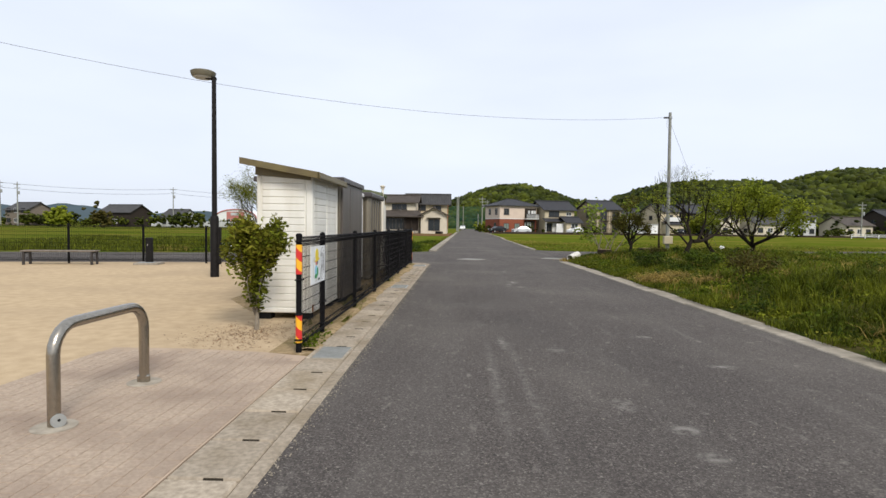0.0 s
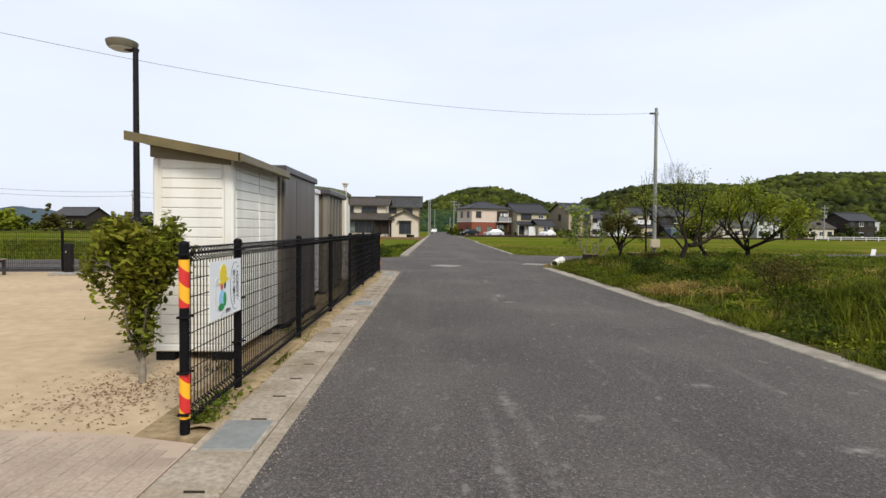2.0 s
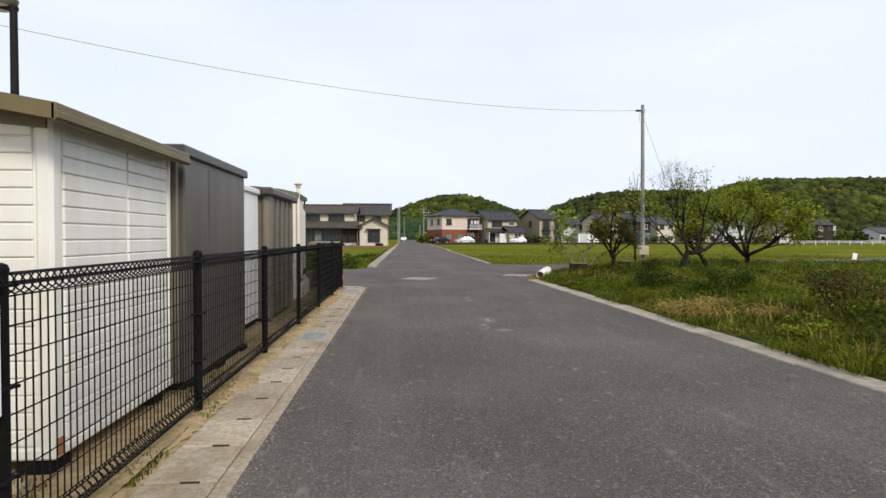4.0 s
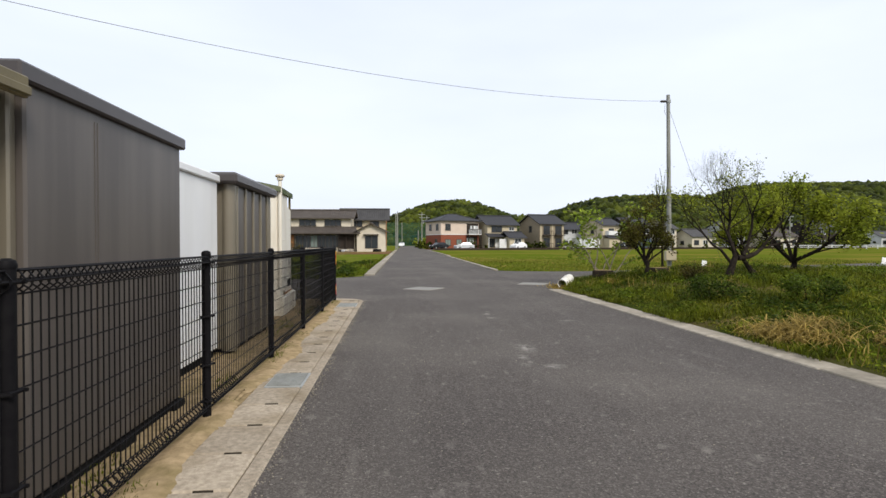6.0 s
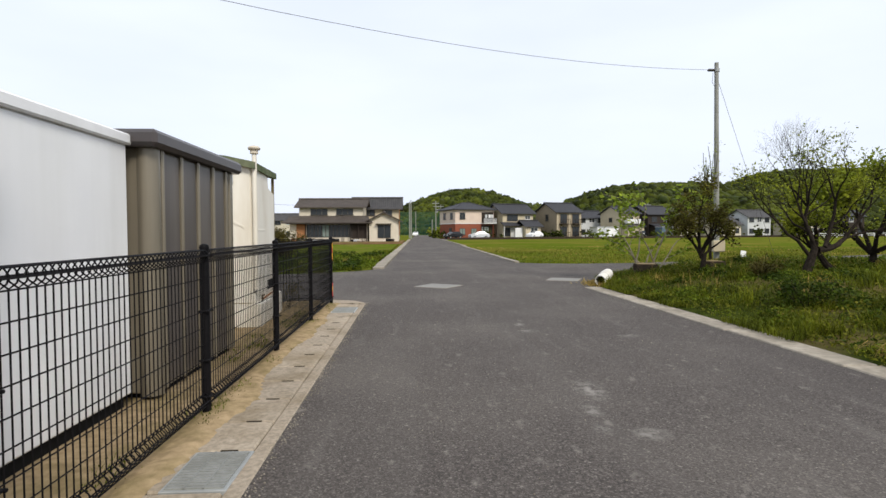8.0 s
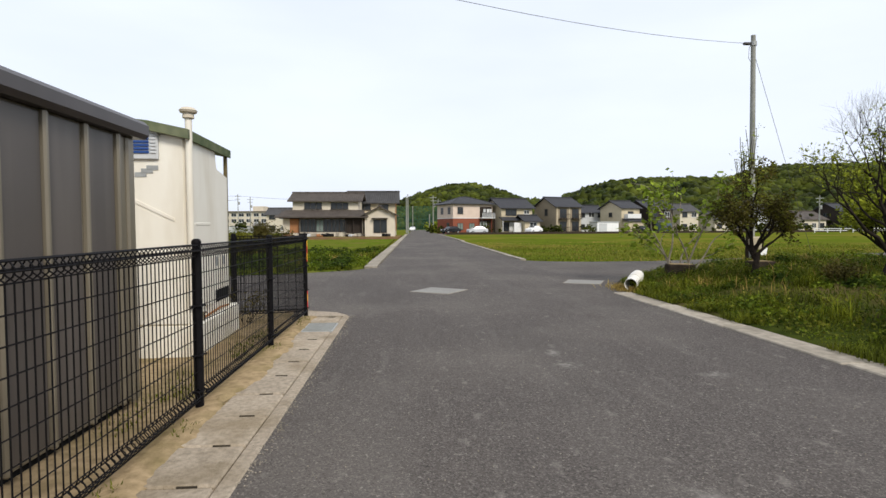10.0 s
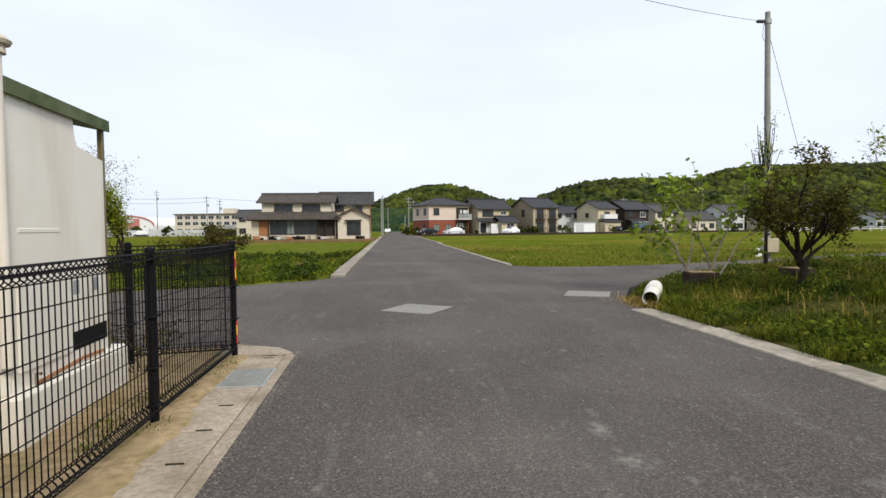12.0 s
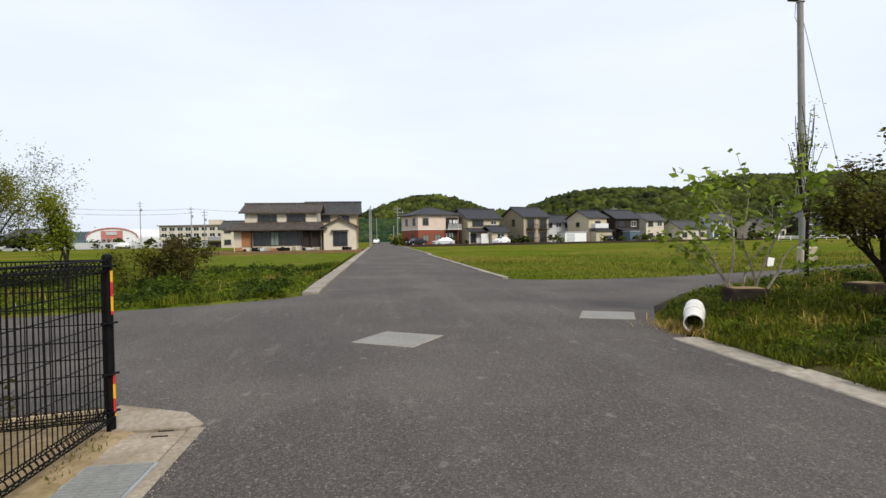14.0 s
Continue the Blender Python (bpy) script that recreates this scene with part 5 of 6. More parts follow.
# trees and bushes past the crossing, left
tr = Tree(83)
tr.limb((0, 0, -0.1), (0.05, 0.0, 1), 1.0, 0.09, 4, 0.5, 0.14, 0.22, (2, 2), 1, 5, 0.76)
plant("young_tree", "young roadside tree with thin olive leaves", "tree", tr, BARK, [(LEAF_NEW, (5200, 0.13, 0.024, 0.6, 0.9, 15))], (-8.8, 32.6, 0))
tr = Tree(89)
for k in range(5):
    tr.limb((0, 0, -0.1), (0.5 * math.cos(k * 1.3), 0.5 * math.sin(k * 1.3), 1), 1.5, 0.06, 4, 0.5, 0.1, 0.22, (2, 2), 1, 5, 0.74)
plant("young_tree", "broad roadside tree with feathery olive leaves", "tree", tr, BARK, [(LEAF_BUSH, (13000, 0.15, 0.02, 0.6, 0.9, 16)), (LEAF_NEW, (7500, 0.15, 0.02, 0.6, 0.9, 17))], (-11.6, 32.3, 0))
for k, (x, y, h, mat, n, lab) in enumerate(((-6.0, 33.2, 1.7, LEAF_DARK, 3600, "ivy-covered stump in the weeds"), (-7.2, 33.2, 1.45, LEAF_BUSH, 2000, "loose bush in the weeds"), (-6.7, 33.6, 1.2, LEAF_DARK, 1600, "low bush in the weeds"))):
    tr = Tree(95 + k)
    for j in range(6):
        a = j * 1.05
        tr.limb((0.15 * math.cos(a), 0.15 * math.sin(a), -0.05), (0.14 * math.cos(a), 0.14 * math.sin(a), 1), h * 0.7, 0.02, 2, 0.4, 0.1, 0.2, (2, 2), 3, 4, 0.4)
    plant("bush", lab, "shrub", tr, BARK, [(mat, (n, 0.11, 0.026, 0.6, 1.0, 20 + k))], (x, y, -0.42))

FIELDR = [(4.3, 33.0), (8.5, 32.0), (20, 36), (60, 50.5), (60, 70), (4.6, 70)]
p = scatter(90000, 4, 34, 32, 60, FIELDR, lambda x, y: np.full(x.shape, -0.135), lambda x, y: rng.random(len(x)) < np.clip((61 - y) / 26, 0, 1) ** 1.5)
blades("field_grass", p, rng.uniform(0.03, 0.12, len(p)) * (1 + 0.8 * (waves(p[:, 0], p[:, 1], 0.5) > 0.3)), 0.008, GRASS, "short grass of the paddy field", 1.8)
p = scatter(9000, 4, 30, 32, 60, FIELDR, lambda x, y: np.full(x.shape, -0.135), lambda x, y: waves(x * 0.5, y, 0.9) > 0.3)
blades("dry_grass", p, rng.uniform(0.05, 0.14, len(p)), 0.013, DRYGRASS, "straw stubble in the paddy field", 1.2)
p = scatter(26000, -30, -15, 22, 46, LEFT, left_height)
blades("grass", p, rng.uniform(0.06, 0.3, len(p)) * (0.7 + 0.8 * (waves(p[:, 0], p[:, 1], 0.6) > 0.2)), 0.016, GRASS, "lush green weeds past the park", 1.0)
p = scatter(60000, 3.95, 13, 4, 27, PLOT, plot_height, lambda x, y: (waves(x * 1.1 + 5, y, 1.5) > 0.05) & off_clumps(x, y))
broadleaf("weeds", "dark leafy weeds spreading through the grass", p, 0.05, 0.017, LEAF_WEED)
FLOWER = material("white_petals", (0.75, 0.76, 0.7), rough=0.7)
p = np.stack([rng.normal(-9.2, 1.0, 170), rng.normal(27.0, 0.3, 170), rng.uniform(0.1, 0.35, 170)], 1)
broadleaf("flowers", "white blossoms among the weeds", p, 0.03, 0.03, FLOWER)
# white marker plates by the lane
for x, y, z in ((16.6, 37.2, -0.25), (27.0, 36.6, -0.1)):
    t = thing("marker_plate", "small white marker plate at the lane's edge", "marker", (x, y, z))
    part("stake", S().box(-0.02, -0.02, -0.2, 0.02, 0.02, 0.4), WOOD_GREY, t)
    part("plate", S().box(-0.15, -0.04, 0.08, 0.15, -0.02, 0.5, 0.01, pose(0, 0, 0, 0, 10, 0)), WHITE, t)
# weeds at the gutter and under the fence
p = np.stack([-1.93 + np.abs(rng.normal(0, 0.05, 5000)) * np.where(rng.random(5000) < 0.6, -1, 0.6), rng.uniform(7.2, 20, 5000), np.full(5000, -0.01)], 1)
p = p[waves(p[:, 1] * 2.7, p[:, 0] * 3, 1.0) > 0.25]
blades("weeds", p, rng.uniform(0.02, 0.075, len(p)), 0.004, GRASS, "small green weeds at the gutter's edge", 0.8)
p = np.stack([rng.normal(-2.28, 0.14, 7000), rng.uniform(7.2, 20, 7000), np.full(7000, -0.012)], 1)
p = p[waves(p[:, 1] * 1.9, p[:, 0] * 4, 1.0) > 0.3]
blades("weeds", p, rng.uniform(0.015, 0.06, len(p)), 0.004, GRASS, "thin weeds in the soil strip", 0.8)
p = scatter(26000, 3.72, 4.5, 4, 23, [(3.88, -12), (4.7, -12), (4.7, 23.4), (4.2, 23.4), (3.7, 22.3)], lambda x, y: plot_height(np.maximum(x, 3.9), y), lambda x, y: (waves(x, y * 2.1, 1.3) > 0.0) & off_clumps(x, y))
blades("weeds", p, rng.uniform(0.04, 0.13, len(p)), 0.005, GRASS, "weeds leaning over the kerb", 1.3)
p = scatter(14000, 4.1, 12, 6, 27, PLOT, plot_height, lambda x, y: (waves(x + 4, y + 1, 1.7) > 0.6) & off_clumps(x, y))
blades("weeds", p, rng.uniform(0.1, 0.22, len(p)), 0.006, GRASS, "tall weeds with thin stems in the plot", 0.7)
p = np.stack([rng.normal(3.95, 0.14, 900), rng.normal(22.75, 0.3, 900), np.full(900, 0.0)], 1)
blades("dry_grass", p, rng.uniform(0.04, 0.14, 900), 0.006, DRYGRASS, "flattened straw round the pipe's mouth", 2.0)
tr = Tree(140)
for j in range(9):
    a = j * 0.7
    tr.limb((0.08 * math.cos(a), 0.08 * math.sin(a), 0), (0.6 * math.cos(a), 0.6 * math.sin(a), 1), 0.3, 0.006, 1, 0.6, 0.0, 0.3, (2, 3), 2, 3, 0.7)
plant("weed_clump", "withered weed clump by the hut", "shrub", tr, BARK, [(LEAF_DARK, (500, 0.05, 0.012, 0.6, 1.0, 141))], (-2.75, 19.55, -0.01))

gs = np.random.default_rng(301)
p = np.stack([gs.normal(-1.95, 0.045, 320), 7.15 + np.abs(gs.normal(0, 0.35, 320)), np.full(320, 0.0)], 1)
broadleaf("weeds", "small green weeds at the fence's first post", p, 0.02, 0.012, LEAF_CLOVER)

# small pavers of the entrance, laid in running rows
paver_mesh = bpy.data.meshes.new("paver")
pv = [(x, y, z) for z in (-0.05, 0.0) for x, y in ((-0.0475, -0.0975), (0.0475, -0.0975), (0.0475, 0.0975), (-0.0475, 0.0975))]
pv += [(x * 0.96, y * 0.98, 0.004) for x, y, z in pv[4:]]
pf = [(0, 3, 2, 1)] + [(4 * k + i, 4 * k + (i + 1) % 4, 4 * k + 4 + (i + 1) % 4, 4 * k + 4 + i) for k in range(2) for i in range(4)] + [(8, 9, 10, 11)]
paver_mesh.from_pydata(pv, [], pf)
paver_mesh.materials.append(SLAB)
rest, rp = S(), random.Random(77)
for row in range(21):
    for col in range(47):
        x, y = -1.93 - 0.1 * row, -2.4 + 0.2 * col + (0.1 if row % 2 else 0.0)
        if y > 6.78 + 0.25 * min(1.0, (-1.9 - x) / 0.8):
            continue
        dz = rp.uniform(-0.0012, 0.0012)
        if row < 13 and y > 2.7:
            ob = new("paver", paver_mesh)
            ob.parent = slab
            ob.matrix_world = pose(x, y, dz, 0, 0, rp.uniform(-0.3, 0.3))
        else:
            rest.add([(x + a, y + b, c + dz) for a, b, c in pv], pf)
tagged(part("pavers", rest, SLAB), "pinkish brown small pavers of the entrance", "pavement", kind="stuff")


# ---------------------------------------------------------------- houses
def gable_roof(x0, x1, y0, y1, ze, zr, over=0.5, t=0.14, axis="x"):
    """Two sloping slabs with a ridge along x or y, and a ridge cap."""
    s = S()
    if axis == "x":
        ym = (y0 + y1) / 2
        k = (zr - ze) / (ym - y0)
        a, b = x0 - over, x1 + over
        for ye, sg in ((y0 - over, -1), (y1 + over, 1)):
            zl = ze - over * k
            vs = [(a, ye, zl), (b, ye, zl), (b, ym, zr), (a, ym, zr), (a, ye, zl + t), (b, ye, zl + t), (b, ym, zr + t), (a, ym, zr + t)]
            s.add(vs, [(3, 2, 1, 0), (4, 5, 6, 7), (0, 1, 5, 4), (1, 2, 6, 5), (2, 3, 7, 6), (3, 0, 4, 7)])
        s.box(a - 0.05, ym - 0.16, zr + t * 0.6, b + 0.05, ym + 0.16, zr + t + 0.16, 0.05)
    else:
        xm = (x0 + x1) / 2
        k = (zr - ze) / (xm - x0)
        a, b = y0 - over, y1 + over
        for xe in (x0 - over, x1 + over):
            zl = ze - over * k
            vs = [(xe, a, zl), (xe, b, zl), (xm, b, zr), (xm, a, zr), (xe, a, zl + t), (xe, b, zl + t), (xm, b, zr + t), (xm, a, zr + t)]
            s.add(vs, [(3, 2, 1, 0), (4, 5, 6, 7), (0, 1, 5, 4), (1, 2, 6, 5), (2, 3, 7, 6), (3, 0, 4, 7)])
        s.box(xm - 0.16, a - 0.05, zr + t * 0.6, xm + 0.16, b + 0.05, zr + t + 0.16, 0.05)
    return s


def tile_rows(x0, x1, y0, z0, y1, z1, step=0.3, lift=0.16):
    """Raised upright tile rows on one slope, from eave to ridge."""
    s = S()
    x = x0
    while x < x1:
        vs = [(x - 0.05, y0, z0 + lift - 0.03), (x + 0.05, y0, z0 + lift - 0.03), (x + 0.05, y1, z1 + lift - 0.03), (x - 0.05, y1, z1 + lift - 0.03), (x, y0, z0 + lift + 0.05), (x, y1, z1 + lift + 0.05)]
        s.add(vs, [(0, 1, 4), (1, 2, 5, 4), (2, 3, 5), (3, 0, 4, 5)])
        x += step
    return s


def hip_roof(x0, x1, y0, y1, ze, zr, inset, over=0.6, t=0.12):
    a, b, c, d = x0 - over, x1 + over, y0 - over, y1 + over
    ym = (c + d) / 2
    lo = [(a, c), (b, c), (b, d), (a, d)]
    vs = [(x, y, ze) for x, y in lo] + [(x, y, ze + t) for x, y in lo] + [(a + inset, ym, zr), (b - inset, ym, zr)]
    s = S().add(vs, [(3, 2, 1, 0), (0, 1, 5, 4), (1, 2, 6, 5), (2, 3, 7, 6), (3, 0, 4, 7), (4, 5, 9, 8), (5, 6, 9), (6, 7, 8, 9), (7, 4, 8)])
    for p, q in ((4, 8), (5, 9), (6, 9), (7, 8), (8, 9)):
        s.tube([vs[p], vs[q]], 0.09, 6)
    return s


def gable_wall(x0, x1, y0, y1, z0, ze, zr, axis="x"):
    """A block of walls that rises into two gables."""
    if axis == "x":
        ym = (y0 + y1) / 2
        sec = [(y0, z0), (y1, z0), (y1, ze), (ym, zr), (y0, ze)]
        vs = [(x0, y, z) for y, z in sec] + [(x1, y, z) for y, z in sec]
    else:
        xm = (x0 + x1) / 2
        sec = [(x0, z0), (x1, z0), (x1, ze), (xm, zr), (x0, ze)]
        vs = [(x, y0, z) for x, z in sec] + [(x, y1, z) for x, z in sec]
    return S().add(vs, [(4, 3, 2, 1, 0), (5, 6, 7, 8, 9)] + [(i, (i + 1) % 5, 5 + (i + 1) % 5, 5 + i) for i in range(5)])


def window(parent, u, z, w, h, plane, face="front", frame_mat=None, pane_mat=None, halves=2, sill=True, name="window"):
    """A framed window; u: its middle along the face. face: front (towards -y), left or right side."""
    frame_mat, pane_mat = frame_mat or FRAMED, pane_mat or GLASS

    def put(s, mat, nm, par):
        if face == "front":
            m = pose(u, plane, 0)
        elif face == "left":
            m = pose(plane, u, 0, 0, 0, -90)
        else:
            m = pose(plane, u, 0, 0, 0, 90)
        s.v = [(m @ Vector(v))[:] for v in s.v]
        return part(nm, s, mat, par)

    fr = S()
    for a, b, c, d in ((-w / 2, z, -w / 2 + 0.07, z + h), (w / 2 - 0.07, z, w / 2, z + h), (-w / 2, z, w / 2, z + 0.07), (-w / 2, z + h - 0.07, w / 2, z + h)):
        fr.box(a, -0.07, b, c, 0.03, d)
    win = put(fr, frame_mat, name, parent)
    for k in range(halves):
        a, b = -w / 2 + w * k / halves + 0.05, -w / 2 + w * (k + 1) / halves - 0.05
        put(S().box(a, -0.03 - 0.012 * (k % 2), z + 0.06, b, -0.01, z + h - 0.06), pane_mat, "pane", win)
        if k:
            put(S().box(a - 0.08, -0.06, z + 0.05, a - 0.02, -0.005, z + h - 0.05), frame_mat, "mullion", win)
    if sill:
        put(S().box(-w / 2 - 0.08, -0.12, z - 0.06, w / 2 + 0.08, 0.02, z), frame_mat, "sill", win)
    return win


# --- old farmhouse by the lane
farm = thing("farmhouse", "old two-storey farmhouse with grey tiled roofs", "house", (-16.9, 84.0, 0.4))
part("wall", S().box(0, 0, -0.6, 10.4, 8, 2.5), PLASTER, farm)
part("wall", gable_wall(1.0, 9.7, 1.4, 7.4, 2.4, 4.5, 5.6), PLASTER, farm, "cream plaster upper wall")
part("roof", gable_roof(1.0, 9.7, 1.4, 7.4, 4.5, 5.55, 0.6), BROWN_TILE, farm)
part("roof_tiles", tile_rows(0.5, 10.2, 0.8, 4.29, 4.4, 5.55), BROWN_TILE, farm)
part("lower_roof", S().add([(-0.9, -1.1, 2.15), (11.2, -1.1, 2.15), (10.2, 1.45, 3.1), (0.2, 1.45, 3.1), (-0.9, -1.1, 2.3), (11.2, -1.1, 2.3), (10.2, 1.45, 3.25), (0.2, 1.45, 3.25)],
                           [(3, 2, 1, 0), (4, 5, 6, 7), (0, 1, 5, 4), (1, 2, 6, 5), (2, 3, 7, 6), (3, 0, 4, 7)]), BROWN_TILE, farm)
part("roof_tiles", tile_rows(-0.3, 10.6, -1.1, 2.15, 1.3, 3.05), BROWN_TILE, farm)
part("side_roof", S().add([(-0.9, -1.1, 2.15), (0.2, 1.45, 3.1), (0.2, 7, 3.1), (-0.9, 8, 2.15), (-0.9, -1.1, 2.3), (0.2, 1.45, 3.25), (0.2, 7, 3.25), (-0.9, 8, 2.3)],
                          [(0, 1, 2, 3), (7, 6, 5, 4), (0, 4, 5, 1), (3, 2, 6, 7), (0, 3, 7, 4)]), BROWN_TILE, farm)
window(farm, 3.7, 3.35, 2.3, 0.85, 1.4, halves=3, name="upper_window")
window(farm, 7.2, 3.35, 2.3, 0.85, 1.4, halves=3, name="upper_window")
part("eave_beam", S().box(-0.4, -0.5, 2.05, 10.8, -0.35, 2.2, 0.02), DARKWOOD, farm)
for k in range(6):
    window(farm, 2.75 + 1.02 * k, 0.3, 1.0, 1.7, 0, halves=2, sill=False, name="sliding_window", pane_mat=CURTAIN if k == 2 else GLASS)
part("timber_panel", S().box(0.9, -0.06, 0.2, 2.05, 0.0, 2.05, 0.01), TIMBER, farm, "orange timber panel")
# flat dark panel on the wall, painted as the shade inside the porch
part("porch_shade_panel", S().box(8.2, -0.05, 0.1, 10.2, -0.005, 2.1), DARKWOOD, farm)
for x in (2.2, 8.15, 9.2, 10.3):
    part("porch_post", S().box(x - 0.06, -0.5, -0.3, x + 0.06, -0.38, 2.1, 0.01), DARKWOOD, farm)
gate = thing("gatehouse", "cream gabled entrance building with dark door", "house", (-6.2, 83.3, 0.4))
part("wall", gable_wall(0, 3.9, 0, 4.0, -0.6, 2.55, 3.5, "y"), PLASTER, gate)
part("roof", gable_roof(0, 3.9, 0, 4.0, 2.55, 3.5, 0.5, 0.14, "y"), BROWN_TILE, gate)
part("door_hood", S().box(0.9, -0.55, 2.0, 3.0, 0.0, 2.1, 0.02), DARKWOOD, gate)
window(gate, 2.0, 0.15, 1.75, 1.75, 0, halves=2, sill=False, name="door")
rear = thing("rear_house", "two-storey tiled house behind the farmhouse", "house", (-9.0, 91.0, 0.3))
part("wall", gable_wall(0, 6.6, 0, 5.5, -0.5, 4.7, 6.2), BEIGE, rear)
part("roof", gable_roof(0, 6.6, 0, 5.5, 4.7, 6.15, 0.6), TILE_ROOF, rear)
part("roof_tiles", tile_rows(-0.4, 7.0, -0.55, 4.4, 2.7, 6.15), TILE_ROOF, rear)
window(rear, 2.2, 3.5, 1.7, 0.9, 0, name="window")
window(rear, 4.9, 3.5, 1.4, 0.8, 0, name="window")
part("side_cladding", S().box(6.605, 0.2, 0.5, 6.65, 5.3, 4.6), TIMBER, rear)
rndc = random.Random(3)
for k in range(26):
    x, y = rndc.uniform(-16.5, -3), rndc.uniform(80.9, 82.6)
    t = thing(rndc.choice(("junk_box", "timber_offcut", "garden_stone")), "weathered odds and ends lying before the farmhouse", "clutter", (x, y, 0.12), rndc.uniform(0, 180), group="clutter before the farmhouse")
    w, d, h = rndc.uniform(0.15, 0.6), rndc.uniform(0.12, 0.3), rndc.uniform(0.12, 0.5)
    part("body", S().box(-w, -d, 0, w, d, h, 0.05), rndc.choice((DARKWOOD, GREYWALL, TIMBER, CONCRETE, DARK, WOOD_GREY)), t)
part("bare_earth", S().prism([(-20, 75.5), (-1.6, 76.5), (-1.5, 93), (-20, 93)], -0.5, 0.1), material("bare_earth", (0.20, 0.12, 0.065), (0.15, 0.09, 0.05), scale=1.2, rough=0.95, bump=0.8, bump_scale=6, stain=(0.12, 0.15, 0.03), stain_scale=0.5, stain_amount=0.8), kind="structure")
tagged(bpy.data.objects["bare_earth"], "reddish bare earth yard of the farmhouse", "ground")

# --- house with red brick ground floor
red = thing("red_house", "hip-roofed house, pink upper storey over red brick", "house", (8.4, 120.0, 0.0), 20)
part("lower_wall", S().box(0, 0, -0.3, 8.9, 8, 3.05), BRICKRED, red, "red brick ground floor")
part("upper_wall", S().box(-0.02, -0.02, 3.05, 8.92, 8.02, 5.9), PINKWALL, red, "pale pink upper storey")
part("belt_course", S().box(-0.05, -0.05, 2.98, 8.95, 8.05, 3.12, 0.02), FRAMEW, red)
part("roof", hip_roof(0, 8.9, 0, 8, 5.85, 7.55, 4.2, 0.65), SLATE_ROOF, red)
for u, z, h in ((1.6, 3.95, 1.35), (1.6, 0.75, 1.3), (4.2, 0.75, 1.3)):
    window(red, u, z, 1.25, h, -0.02 if z > 3 else 0, frame_mat=FRAMED, pane_mat=CURTAIN if z < 1 else GLASS)
for u, z in ((1.8, 3.95), (5.4, 3.95), (2.4, 0.8)):
    window(red, u, z, 1.2, 1.35, -0.02 if z > 3 else 0, "left", FRAMED)
part("balcony", S().box(5.9, -1.3, 3.0, 8.9, 0.0, 3.15, 0.02), FRAMEW, red)
for k in range(13):
    part("baluster", S().box(5.95 + 0.235 * k, -1.28, 3.15, 6.05 + 0.235 * k, -1.22, 4.15), GREYWALL, red)
part("balcony_rail", S().box(5.88, -1.32, 4.1, 8.92, -1.18, 4.2, 0.02), FRAMED, red)
# the shade behind the balcony, painted as a flat dark panel
part("balcony_shade_panel", S().box(6.0, -0.03, 3.2, 8.8, -0.005, 5.4), DARKWOOD, red)
for k, x in enumerate((6.4, 7.2, 7.8)):
    part("laundry", S().box(x, -0.9, 4.1, x + 0.5, -0.86, 4.9, 0.01), FRAMEW if k % 2 else GREYWALL, red)
# another flat dark panel for the shade of the entry
part("entry_shade_panel", S().box(6.0, -0.03, 0.1, 8.6, -0.005, 2.7), DARKWOOD, red)
window(red, 6.8, 0.1, 1.5, 2.2, -0.03, frame_mat=FRAMEW, pane_mat=CURTAIN, sill=False)
for x in (5.95, 8.85):
    part("porch_post", S().box(x - 0.08, -1.25, -0.2, x + 0.08, -1.09, 3.0, 0.01), DARKWOOD, red)

# narrow lane between field and houses; low dark wall added for the shade line
lane = part("side_lane", S().prism([(4.6, 110.5), (30, 114), (62, 121), (110, 127), (110, 132), (62, 126), (30, 119.5), (4.6, 116)], -0.5, -0.02), ASPHALT, kind="structure")
tagged(lane, "narrow asphalt lane before the far houses", "road")
edge = thing("shade_band", "low dark band added for the shaded ground along the field's far edge", "wall", (0, 0, 0))
for (xa, ya), (xb, yb) in (((6.5, 110.6), (18, 112.2)), ((18, 112.2), (30, 113.8)), ((30, 113.8), (46, 117.3)), ((46, 117.3), (62, 120.8)), ((62, 120.8), (86, 123.8)), ((86, 123.8), (110, 126.8))):
    wv = [(xa, ya - 0.12), (xb, yb - 0.12), (xb, yb + 0.12), (xa, ya + 0.12)]
    part("band_segment", S().prism(wv, -0.3, 0.28), PLANTER, edge)

# --- cream house with a low wing
cream = thing("cream_house", "cream two-storey gabled house with a low front wing", "house", (18.4, 121.5, 0.0), 20)
part("wall", gable_wall(0, 7.4, 0, 7, -0.3, 5.3, 7.2), BEIGE, cream)
part("roof", gable_roof(0, 7.4, 0, 7, 5.3, 7.1, 0.6), SLATE_ROOF, cream)
part("wing_wall", S().box(3.6, -3.2, -0.3, 7.2, 0.05, 2.5), BEIGE, cream)
part("wing_roof", gable_roof(3.6, 7.2, -3.2, 0.6, 2.5, 3.5, 0.5), SLATE_ROOF, cream)
part("porch_roof", S().add([(-0.6, -1.6, 2.5), (3.6, -1.6, 2.5), (3.6, 0, 3.2), (-0.6, 0, 3.2), (-0.6, -1.6, 2.62), (3.6, -1.6, 2.62), (3.6, 0, 3.32), (-0.6, 0, 3.32)],
                           [(3, 2, 1, 0), (4, 5, 6, 7), (0, 1, 5, 4), (1, 2, 6, 5), (2, 3, 7, 6), (3, 0, 4, 7)]), SLATE_ROOF, cream)
window(cream, 2.3, 3.6, 2.6, 1.3, 0, frame_mat=FRAMED)
window(cream, 6.0, 3.9, 1.3, 0.8, 0, frame_mat=FRAMEW)
window(cream, 5.6, 0.5, 1.7, 1.7, -3.2, frame_mat=FRAMEW)
